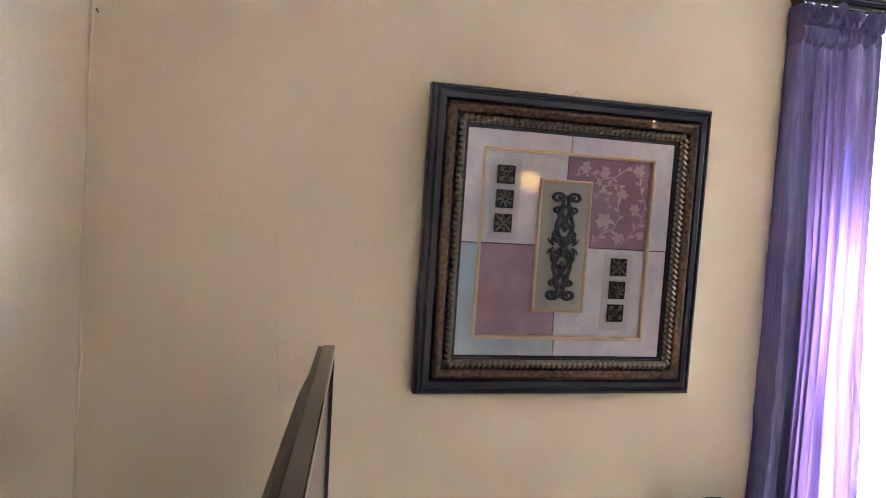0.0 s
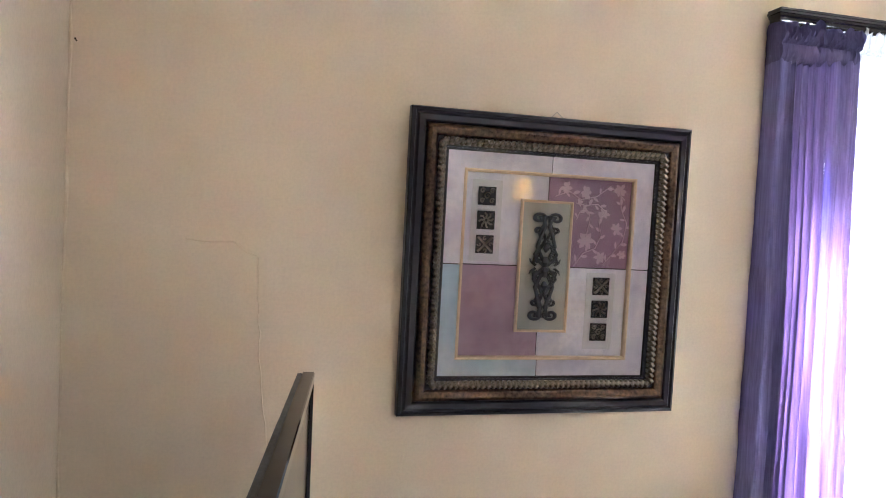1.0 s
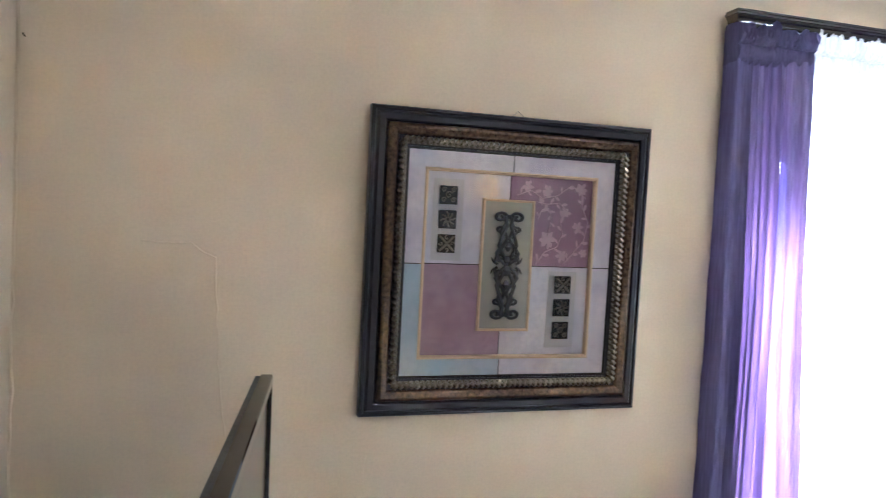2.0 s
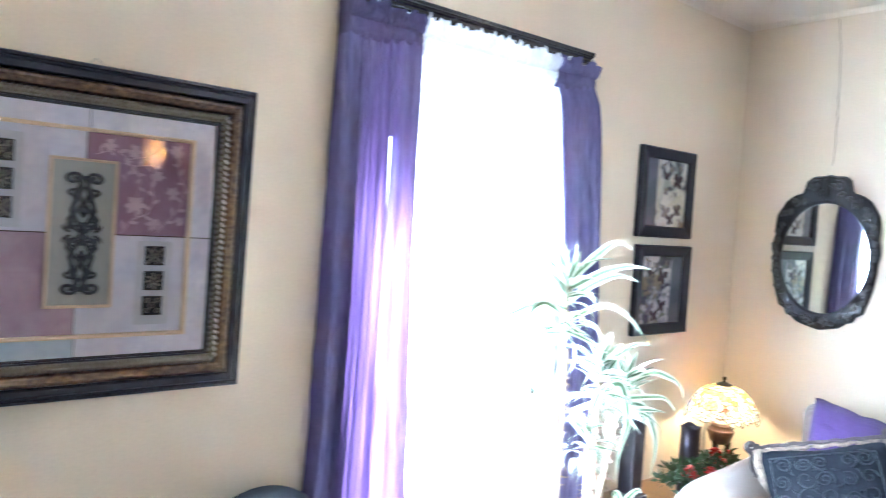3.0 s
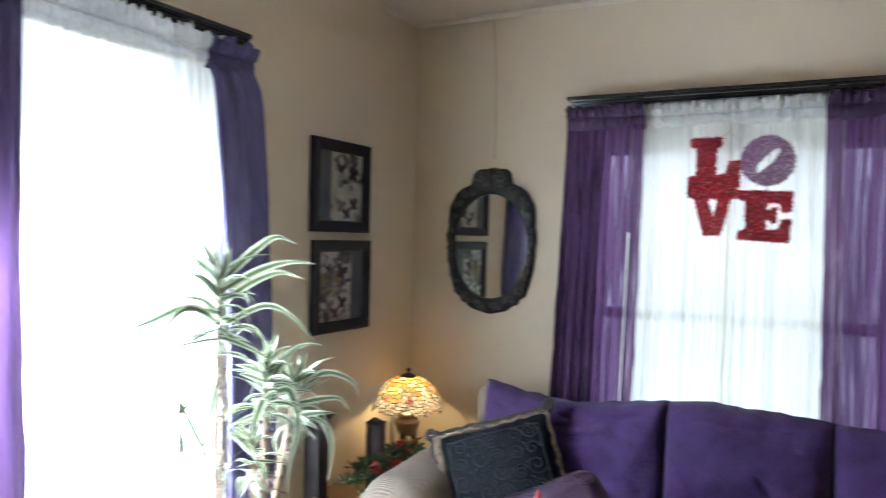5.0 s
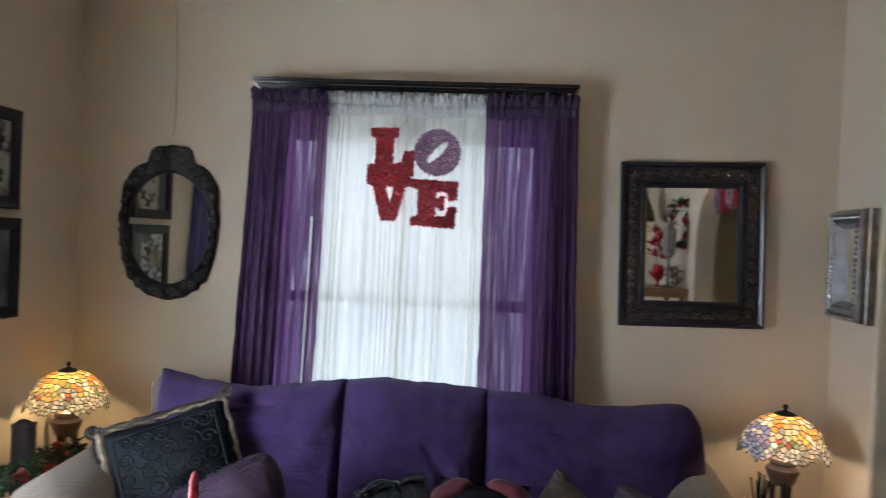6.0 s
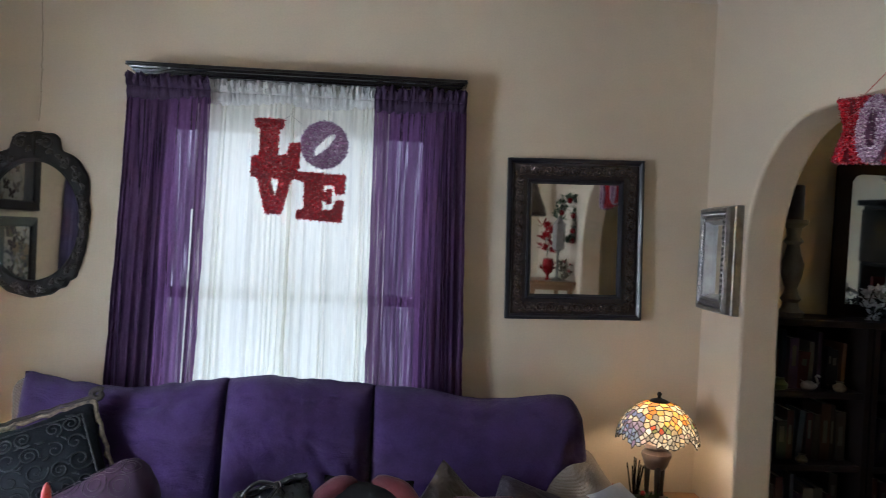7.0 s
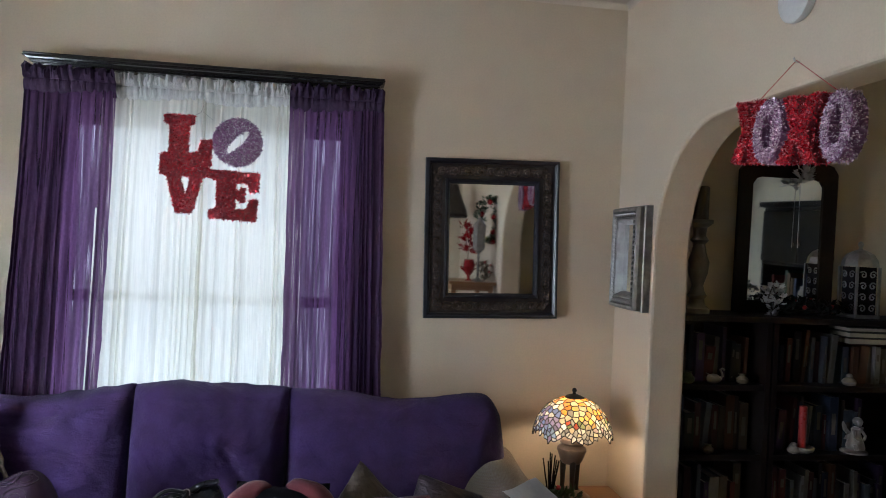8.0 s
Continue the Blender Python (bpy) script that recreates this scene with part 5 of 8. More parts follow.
for sx in (1, -1):
    for a0, a1, wob in ((0.62, -0.05, 0), (-0.1, -0.72, 1), (0.30, -0.40, 2)):
        pts = []
        for k in range(25):
            a = a0 + (a1 - a0) * k / 24
            r0 = 1 / math.hypot(math.cos(a) / RX, math.sin(a) / RZ)
            r = r0 + (rim_radius(a) - r0) * (0.62 + 0.2 * math.sin(9 * a + 2 * wob))
            pts.append((sx * r * math.cos(a), -0.028, r * math.sin(a)))
        part("carved_tendril", tube(bmesh.new(), pts, 0.0042, 6, lambda f: 0.5 + 0.7 * math.sin(math.pi * f)), CARVED_HI, oval, smooth=True)
carved = leaf_bead(0.030, 0.023, 0.009)
carved.materials.append(CARVED_HI)
for k in range(44):
    a = 2 * math.pi * (k + 0.5) / 44
    r0 = 1 / math.hypot(math.cos(a) / RX, math.sin(a) / RZ)
    r = r0 + (rim_radius(a) - r0) * (0.40 if k % 2 else 0.64)
    part("carved_leaf", carved, None, oval, m=pose(r * math.cos(a), -0.021, r * math.sin(a), ry=-math.degrees(a) + (70 if k % 2 else 115)))
part("carved_leaf", tube(bmesh.new(), [(0, -0.028, 0.275), (0, -0.036, 0.32), (0, -0.034, 0.355), (0, -0.022, 0.374)], 0.010, 8, lambda f: 0.3 + math.sin(math.pi * f)), CARVED, oval, smooth=True)
part("carved_leaf", tube(bmesh.new(), [(0, -0.028, -0.265), (0, -0.034, -0.290), (0, -0.022, -0.315)], 0.011, 8, lambda f: 0.3 + math.sin(math.pi * f)), CARVED, oval, smooth=True)

# rectangular mirror with a relief band
BAND_BROWN = surface("brown_black_band", (0.014, 0.010, 0.010), (0.026, 0.018, 0.017), 30.0, 110.0, 0.35, bump=0.25)
bigm = thing("wall_mirror", on_north(2.767, 1.576, -0.003) @ pose(0, 0, 0, ry=-1.5), "rectangular wall mirror in a dark frame with scroll relief", "mirror")
MW, MH = 0.602, 0.702
part("frame", frame_sweep(bmesh.new(), MW, MH, [(0, 0), (0, 0.030), (0.004, 0.036), (0.012, 0.038), (0.022, 0.030), (0.024, 0.022), (0.024, 0)]), FRAME_BLACK, bigm, "black outer moulding")
part("relief_band", frame_sweep(bmesh.new(), MW - 0.048, MH - 0.048, [(0, 0), (0, 0.020), (0.032, 0.022), (0.064, 0.020), (0.064, 0)]), BAND_BROWN, bigm, "dark bronze relief band")
part("inner_moulding", frame_sweep(bmesh.new(), MW - 0.176, MH - 0.176, [(0, 0), (0, 0.024), (0.006, 0.030), (0.014, 0.026), (0.022, 0.012), (0.022, 0)]), FRAME_BLACK, bigm, "black inner moulding")
RELIEF = surface("bronze_scroll_relief", (0.26, 0.215, 0.20), (0.040, 0.032, 0.031), 45.0, 140.0, 0.24, metal=0.75, bump=0.3)
bm = bmesh.new()
tube(bm, spiral(-0.012, 0.004, 0.017, 1.4, 3.4, -1, -0.002, 18), 0.0034, 6)
tube(bm, spiral(0.016, -0.008, 0.012, 1.2, 0.4, 1, -0.002, 14), 0.0028, 6)
tube(bm, [(-0.028, 0, -0.014), (-0.008, -0.004, -0.018), (0.010, -0.004, 0.010), (0.026, 0, 0.018)], 0.0032, 6)
tube(bm, [(0.004, -0.002, 0.016), (0.018, -0.004, 0.022), (0.026, -0.001, 0.012)], 0.0034, 6, lambda f: 0.5 + math.sin(math.pi * f))
scroll = mesh_of(bm, "scroll", True)
scroll.materials.append(RELIEF)
ring_beads(bigm, MW - 0.112, MH - 0.112, 0.052, scroll, 0.0215, "scroll")
part("glass", boxes(((-MW / 2 + 0.10, -0.012, -MH / 2 + 0.10), (MW / 2 - 0.10, -0.008, MH / 2 - 0.10))), MIRROR, bigm, "mirror glass")

# small silver mirror beside the arch
SILVER = surface("antique_silver_leaf", (0.42, 0.41, 0.40), (0.22, 0.21, 0.20), 20.0, 120.0, 0.34, metal=0.75, bump=0.25)
silver = thing("small_mirror", on_east(-0.226, 1.520, WX - 0.003), "small mirror in a deep silver frame beside the arch", "mirror")
SW, SH = 0.285, 0.440
part("frame", frame_sweep(bmesh.new(), SW, SH, [(0, 0), (0, 0.030), (0.006, 0.034), (0.006, 0.052), (0.012, 0.064), (0.022, 0.066), (0.026, 0.056), (0.050, 0.052), (0.054, 0.060), (0.060, 0.058), (0.078, 0.030), (0.078, 0)]), SILVER, silver)
sb = leaf_bead(0.022, 0.020, 0.008)
sb.materials.append(SILVER)
ring_beads(silver, SW - 0.076, SH - 0.076, 0.022, sb, 0.053, "relief_leaf")
part("glass", boxes(((-SW / 2 + 0.076, -0.031, -SH / 2 + 0.076), (SW / 2 - 0.076, -0.027, SH / 2 - 0.076))), MIRROR, silver, "mirror glass")

# ---- lamps and side tables ----
LEAD = surface("lead_came", (0.010, 0.009, 0.008), (0.018, 0.015, 0.013), 20.0, 90.0, 0.5, bump=0.2, spec=0.3)
LAMP_DARK = surface("dark_bronze_column", (0.030, 0.022, 0.018), (0.052, 0.036, 0.027), 12.0, 90.0, 0.4, bump=0.15)
LAMP_BROWN = surface("brown_resin", (0.13, 0.08, 0.05), (0.20, 0.13, 0.085), 14.0, 80.0, 0.4, bump=0.2)
GLASSES = {name: stained_glass(name + "_glass", c) for name, c in (("amber", (0.80, 0.28, 0.02)), ("gold", (0.85, 0.50, 0.10)), ("cream", (0.72, 0.60, 0.38)), ("white", (0.74, 0.72, 0.65)), ("lilac", (0.28, 0.23, 0.42)), ("blue", (0.17, 0.22, 0.48)), ("sky", (0.30, 0.42, 0.66)), ("green", (0.30, 0.36, 0.13)), ("red", (0.62, 0.10, 0.03)), ("smoke", (0.40, 0.38, 0.33)), ("blush", (0.66, 0.50, 0.48)))}
DOME = [(0.030, 0.168), (0.058, 0.160), (0.084, 0.147), (0.108, 0.128), (0.128, 0.105), (0.144, 0.080), (0.155, 0.054), (0.162, 0.028), (0.165, 0.002)]


def dome_at(f):
    """Radius and height of the shade a fraction f down from its crown."""
    g = f * (len(DOME) - 1)
    i = min(int(g), len(DOME) - 2)
    t = g - i
    return tuple(a * (1 - t) + b * t for a, b in zip(DOME[i], DOME[i + 1]))


def dome_point(f, a, out=0.0):
    r, z = dome_at(f)
    return Vector(((r + out) * math.cos(a), (r + out) * math.sin(a), z + out * 0.5))


SPAN = 0.24


def shade_seeds():
    """Seeds of the glass pieces on the shade laid out flat: distance from the crown and angle, denser towards the rim."""
    rnd, seeds = random.Random(19), []
    for ring, (r, n) in enumerate(((0.052, 9), (0.076, 15), (0.099, 21), (0.120, 26), (0.139, 31), (0.156, 35), (0.172, 38), (0.187, 41), (0.202, 44), (0.217, 46), (0.232, 48), (0.248, 50))):
        for k in range(n):
            a = 2 * math.pi * (k + 0.5 * (ring % 2) + rnd.uniform(-0.32, 0.32)) / n
            q = r + rnd.uniform(-0.007, 0.007)
            seeds.append((q * math.cos(a), q * math.sin(a)))
    return seeds


def clip(poly, mx, mz, nx, nz):
    """The part of a polygon on the near side of a line through (mx, mz) with the given normal."""
    out = []
    for (x0, z0), (x1, z1) in zip(poly, poly[1:] + poly[:1]):
        d0, d1 = (x0 - mx) * nx + (z0 - mz) * nz, (x1 - mx) * nx + (z1 - mz) * nz
        if d0 <= 0:
            out.append((x0, z0))
        if (d0 < 0) != (d1 < 0) and d0 != d1:
            t = d0 / (d0 - d1)
            out.append((x0 + (x1 - x0) * t, z0 + (z1 - z0) * t))
    return out


def shade_cells():
    """Irregular pieces between the seeds; the last ring is left open, so that the rim hangs in petals."""
    seeds, cells = shade_seeds(), []
    for sx, sz in seeds:
        r, a = math.hypot(sx, sz), math.atan2(sz, sx)
        if r > SPAN - 0.012 + 0.010 * math.sin(7 * a) + 0.004 * math.sin(17 * a + 1):
            continue
        poly = [(sx - 0.03, sz - 0.03), (sx + 0.03, sz - 0.03), (sx + 0.03, sz + 0.03), (sx - 0.03, sz + 0.03)]
        for qx, qz in seeds:
            if (qx, qz) != (sx, sz) and math.hypot(qx - sx, qz - sz) < 0.06:
                poly = clip(poly, (sx + qx) / 2, (sz + qz) / 2, qx - sx, qz - sz)
        poly = clip(poly, 0.034 * math.cos(a), 0.034 * math.sin(a), -math.cos(a), -math.sin(a))
        if len(poly) > 2:
            cells.append((r / SPAN, a, poly))
    return cells


def on_dome(p, out):
    f, a = math.hypot(*p) / SPAN, math.atan2(p[1], p[0])
    return dome_point(max(0.0, min(1.04, (f - 0.12) / 0.93)), a, out)


CELLS = shade_cells()


def glass_piece(poly):
    mx, mz = sum(p[0] for p in poly) / len(poly), sum(p[1] for p in poly) / len(poly)
    bm = bmesh.new()
    top = [bm.verts.new(on_dome((mx + (x - mx) * 0.95, mz + (z - mz) * 0.95), 0.0010)) for x, z in poly]
    low = [bm.verts.new(v.co * 0.988) for v in top]
    crown = bm.verts.new(on_dome((mx, mz), 0.0030))
    n = len(top)
    for i in range(n):
        q = (i + 1) % n
        bm.faces.new((top[i], top[q], crown))
        bm.faces.new((top[q], top[i], low[i], low[q]))
    return mesh_of(bm, "glass_piece", True)


def came_mesh():
    bm, done = bmesh.new(), set()
    for _, _, poly in CELLS:
        for p, q in zip(poly, poly[1:] + poly[:1]):
            key = (round((p[0] + q[0]) * 2000), round((p[1] + q[1]) * 2000))
            if key in done or math.dist(p, q) < 0.0012:
                continue
            done.add(key)
            tube(bm, [on_dome((p[0] + (q[0] - p[0]) * t, p[1] + (q[1] - p[1]) * t), 0.0010) for t in (0, 0.5, 1)], 0.0024, 4)
    return mesh_of(bm, "lead_came")


CAMES = came_mesh()
CAMES.materials.append(LEAD)


def leaded_lamp(place, turn, seed, label):
    """A table lamp: turned foot, three dark columns, capital, and a domed leaded-glass shade."""
    lamp = thing("table_lamp", pose(*place, rz=turn), label, "table lamp", "leaded glass lamps")
    rnd = random.Random(seed)
    part("foot", lathe(bmesh.new(), [(0.085, 0.0), (0.085, 0.012), (0.07, 0.022), (0.058, 0.03), (0.05, 0.034)], 28), LAMP_BROWN, lamp, smooth=True)
    for k in range(3):
        a = 2 * math.pi * k / 3 + 0.4
        part("column", lathe(bmesh.new(), [(0.012, 0.03), (0.009, 0.05), (0.011, 0.10), (0.013, 0.15), (0.013, 0.175)], 12, (0.034 * math.cos(a), 0.034 * math.sin(a), 0)), LAMP_DARK, lamp, "slender brown column", smooth=True)
    part("capital", lathe(bmesh.new(), [(0.038, 0.150), (0.047, 0.164), (0.055, 0.188), (0.061, 0.203), (0.060, 0.213), (0.050, 0.221), (0.046, 0.228), (0.050, 0.236), (0.044, 0.250), (0.026, 0.258), (0.022, 0.266)], 24), LAMP_BROWN, lamp, "turned brown capital", smooth=True)
    part("stem", tube(bmesh.new(), [(0, 0, 0.255), (0, 0, 0.285)], 0.007, 8), LEAD, lamp)
    shade = part("shade", CAMES, None, lamp, "domed leaded glass shade", m=pose(0, 0, 0.255))
    part("shade_cap", lathe(bmesh.new(), [(0.040, 0.163), (0.036, 0.172), (0.020, 0.178), (0.008, 0.182), (0.006, 0.188), (0.010, 0.194), (0.009, 0.202), (0.003, 0.207)], 20), LEAD, lamp, "dark metal cap and finial", m=pose(0, 0, 0.255), smooth=True)
    for f, a, poly in CELLS:
        # hanging violet clusters between pale blossom, under a crown of amber leaves
        near = min(abs((math.degrees(a) - q + 180) % 360 - 180) for q in (-160, 60))
        if f < 0.40 + 0.10 * math.sin(3 * a):
            colour = rnd.choice(("amber", "gold", "gold", "amber", "cream"))
        elif near < 27 and f > 0.45:
            colour = "white" if rnd.random() < 0.16 else rnd.choice(("lilac", "lilac", "blue") if f < 0.75 else ("blue", "sky", "lilac"))
        elif f < 0.62:
            colour = rnd.choice(("gold", "cream", "white", "amber", "green", "cream", "smoke"))
        elif f < 0.74:
            colour = rnd.choice(("white", "cream", "gold", "red", "smoke", "white", "cream", "green"))
        else:
            colour = rnd.choice(("white", "white", "cream", "white", "smoke", "blush"))
        me = glass_piece(poly)
        me.materials.append(GLASSES[colour])
        part("glass_piece", me, None, shade)
    return lamp


def side_table(m, w, d, h, material, label):
    t = thing("side_table", m, label, "side table", "side tables")
    part("tabletop", boxes(((-w / 2, -d / 2, h - 0.025), (w / 2, d / 2, h)), bevel=0.006), material, t)
    part("apron", boxes(((-w / 2 + 0.03, -d / 2 + 0.03, h - 0.10), (w / 2 - 0.03, d / 2 - 0.03, h - 0.026)), bevel=0.003), material, t)
    for sx in (-1, 1):
        for sy in (-1, 1):
            part("leg", lathe(bmesh.new(), [(0.013, 0), (0.018, 0.06), (0.016, 0.22), (0.022, h - 0.105)], 12, (sx * (w / 2 - 0.045), sy * (d / 2 - 0.045), 0)), material, t, smooth=True)
    return t


LT, RT = 0.505, 0.505
side_table(pose(0.25, -0.62, 0), 0.44, 0.85, LT, TABLEWOOD, "honey oak side table in the corner beside the sofa")
side_table(pose(3.13, -0.36, 0), 0.40, 0.52, RT, TABLEWOOD, "honey oak side table beside the sofa and arch")
first = leaded_lamp((0.17, -0.30, LT), 0, 21, "lit leaded glass table lamp with amber and cream flowers")
leaded_lamp((3.092, -0.27, RT + 0.004), 0, 22, "lit leaded glass table lamp with lilac and white flowers")
RIBBON = surface("pale_ribbon", (0.62, 0.58, 0.50), (0.54, 0.50, 0.42), 20.0, 90.0, 0.6)
part("ribbon", tube(bmesh.new(), [(-0.048, -0.040, 0.245), (-0.056, -0.046, 0.19), (-0.054, -0.045, 0.12), (-0.056, -0.046, 0.055)], 0.009, 6, flat=0.15), RIBBON, first, "pale ribbon hanging by the lamp foot", smooth=True)

# dark pillar candles, garland and a speaker on the corner table
WAX_DARK = surface("dark_plum_wax", (0.022, 0.016, 0.022), (0.035, 0.025, 0.032), 14.0, 60.0, 0.5, bump=0.2)
GREENS = surface("garland_green", (0.030, 0.065, 0.022), (0.05, 0.10, 0.035), 30.0, 90.0, 0.55, vary=0.3)
BERRY = surface("red_berry", (0.40, 0.020, 0.018), (0.30, 0.015, 0.015), 30.0, 80.0, 0.3)


def pillar(place, r, h, label):
    c = thing("pillar_candle", pose(*place), label, "candle", "candles")
    bm = lathe(bmesh.new(), [(r * 0.98, 0), (r, 0.01), (r, h * 0.5), (r * 0.98, h - 0.012), (r * 1.05, h), (r * 0.92, h + 0.004), (r * 0.80, h - 0.012), (0.002, h - 0.016)], 22)
    for v in bm.verts:
        if v.co.z > h - 0.02:
            v.co.z += 0.006 * math.sin(3 * math.atan2(v.co.y, v.co.x) + 1)
    part("wax", bm, WAX_DARK, c, smooth=True)
    part("wick", tube(bmesh.new(), [(0, 0, h - 0.018), (0.001, 0, h - 0.004)], 0.0014, 5), BLACKCLOTH, c)


pillar((0.215, -0.635, LT), 0.042, 0.285, "dark plum pillar candle standing in a garland")
HOLDER = surface("dark_plum_wood", (0.030, 0.024, 0.028), (0.045, 0.036, 0.040), 10.0, 80.0, 0.5, bump=0.2)
tower = thing("candle_pedestal", pose(0.125, -0.925, LT), "tall square dark wooden pedestal on the corner table", "pedestal")
part("column", boxes(((-0.036, -0.036, 0.021), (0.036, 0.036, 0.345)), bevel=0.006), HOLDER, tower)
part("foot_plate", boxes(((-0.055, -0.055, 0.0), (0.055, 0.055, 0.020)), bevel=0.006), HOLDER, tower)
part("collar", boxes(((-0.043, -0.043, 0.346), (0.043, 0.043, 0.356)), bevel=0.003), HOLDER, tower)
part("top_plate", boxes(((-0.052, -0.052, 0.357), (0.052, 0.052, 0.370)), bevel=0.004), HOLDER, tower)


def sprig_mesh(seed, length=0.045):
    rnd = random.Random(seed)
    bm = bmesh.new()
    for k in range(9):
        a, e = rnd.uniform(0, 6.28), rnd.uniform(-0.2, 1.0)
        d = Vector((math.cos(a) * math.cos(e), math.sin(a) * math.cos(e), math.sin(e)))
        s = d.orthogonal().normalized() * length * 0.16
        base = d * length * 0.15
        vs = [bm.verts.new(base), bm.verts.new(d * length * 0.55 + s), bm.verts.new(d * length), bm.verts.new(d * length * 0.55 - s)]
        bm.faces.new(vs)
    return bm


def foliage(name, m, spots, berries, label, category, seed, length=0.045, leaf=None, berry=None):
    """A garland: a wire with leafy sprigs and berries along it."""
    g = thing(name, m, label, category)
    rnd = random.Random(seed)
    part("wire", tube(bmesh.new(), [(x, y, z) for x, y, z in spots], 0.003, 5), LEAD, g)
    bm = bmesh.new()
    for n, (x, y, z) in enumerate(spots):
        for k in range(3):
            sprig = sprig_mesh(seed + 7 * n + k, length)
            sprig.transform(pose(x + rnd.uniform(-0.03, 0.03), y + rnd.uniform(-0.03, 0.03), z + rnd.uniform(-0.01, 0.03), rnd.uniform(-30, 30), rnd.uniform(-30, 30), rnd.uniform(0, 360)))
            me = mesh_of(sprig, "sprig")
            bm.from_mesh(me)
            bpy.data.meshes.remove(me)
    tagged(part("leafage", bm, leaf or GREENS, g), kind="stuff")
    ball = mesh_of(lathe(bmesh.new(), [(0.003, -0.010), (0.008, -0.007), (0.011, 0), (0.008, 0.007), (0.003, 0.010)], 10), "berry", True)
    ball.materials.append(berry or BERRY)
    for k in range(berries):
        x, y, z = rnd.choice(spots)
        part("berry", ball, None, g, m=pose(x + rnd.uniform(-0.035, 0.035), y + rnd.uniform(-0.035, 0.035), z + rnd.uniform(0.01, 0.05)))
    return g


garland = foliage("garland", pose(0.225, -0.60, LT + 0.045), [(0.035 + 0.04 * math.sin(k), -0.235 + 0.0185 * k, 0.045 + 0.035 * math.sin(2.1 * k)) for k in range(27)], 12, "green garland with red roses and berries lying round the candle", "garland", 31, 0.05)
for x, y, z in ((0.075, -0.16, 0.085), (0.085, -0.01, 0.065), (0.035, 0.11, 0.115)):
    bm = bmesh.new()
    for ring_r, n, lift in ((0.006, 3, 0.016), (0.013, 5, 0.012), (0.021, 6, 0.004)):
        for k in range(n):
            a = 2 * math.pi * k / n + ring_r * 60
            tube(bm, [(ring_r * 0.6 * math.cos(a), ring_r * 0.6 * math.sin(a), -0.004), (ring_r * math.cos(a), ring_r * math.sin(a), lift * 0.5), (ring_r * 1.12 * math.cos(a), ring_r * 1.12 * math.sin(a), lift)], ring_r * 0.62, 6, lambda f: 0.6 + 0.5 * f, flat=0.4)
    part("rose", bm, BERRY, garland, "red silk rose", m=pose(x, y, z, 25, 35), smooth=True)

# reed sticks, berries and papers on the other table
vase = thing("reed_vase", pose(2.955, -0.43, RT), "dark glass vase with black reed sticks", "vase")
part("body", lathe(bmesh.new(), [(0.028, 0), (0.036, 0.02), (0.034, 0.06), (0.020, 0.085), (0.024, 0.095)], 18), WAX_DARK, vase, smooth=True)
rnd = random.Random(8)
for k in range(9):
    a = rnd.uniform(0, 6.28)
    part("reed", tube(bmesh.new(), [(0, 0, 0.03), (0.032 * math.cos(a), 0.032 * math.sin(a), rnd.uniform(0.20, 0.235))], 0.0028, 5), BLACKCLOTH, vase)
spray = foliage("berry_spray", pose(2.965, -0.47, RT + 0.02), [(-0.05 + 0.03 * k, 0.012 * math.sin(k), 0.03 + 0.02 * (k % 2)) for k in range(5)], 2, "red berry spray with dark leaves and a red bow", "decoration", 33, 0.05)
for k in range(3):
    part("bow_loop", tube(bmesh.new(), [(-0.055, 0.0, 0.045), (-0.085 - 0.008 * k, 0.012 * (k - 1), 0.075 + 0.012 * k), (-0.115 + 0.006 * k, 0.02 * (k - 1), 0.085 + 0.016 * k), (-0.095 + 0.004 * k, 0.016 * (k - 1), 0.058 + 0.014 * k), (-0.055, 0.0, 0.045)], 0.009, 8, flat=0.5), BERRY, spray, "glossy red bow", smooth=True)
PAPER = surface("white_paper", (0.84, 0.86, 0.88), (0.80, 0.82, 0.84), 6.0, 60.0, 0.7, bump=0.05)
sheet = bmesh.new()
g = [[sheet.verts.new((-0.08 + 0.16 * i / 6, -0.11 + 0.22 * j / 6, 0.012 * math.sin(i * 0.9) * math.sin(j * 0.6) + 0.002 * j)) for i in range(7)] for j in range(7)]
for p, q in zip(g, g[1:]):
    for i in range(6):
        sheet.faces.new((p[i], p[i + 1], q[i + 1], q[i]))
bmesh.ops.solidify(sheet, geom=sheet.faces[:], thickness=0.002)
solid("paper", sheet, PAPER, "loose white papers lying on the sofa arm", "paper", pose(2.80, -0.83, 0.692, 12, -6, 30), smooth=True)

# coffee table with a red taper candle
side_table(pose(1.34, -1.68, 0), 0.9, 0.5, 0.45, TABLEWOOD, "oak coffee table before the sofa")
taper = thing("taper_candle", pose(1.334, -1.671, 0.45), "red taper candle in a tall dark candlestick", "candle", "candles")
part("candlestick", lathe(bmesh.new(), [(0.055, 0), (0.05, 0.015), (0.018, 0.03), (0.012, 0.10), (0.02, 0.16), (0.012, 0.2), (0.014, 0.29), (0.026, 0.305), (0.018, 0.315)], 18), LEAD, taper, smooth=True)
part("wax", lathe(bmesh.new(), [(0.0115, 0.31), (0.0105, 0.45), (0.0095, 0.55), (0.006, 0.565), (0.001, 0.572)], 14), BERRY, taper, "red wax taper", smooth=True)


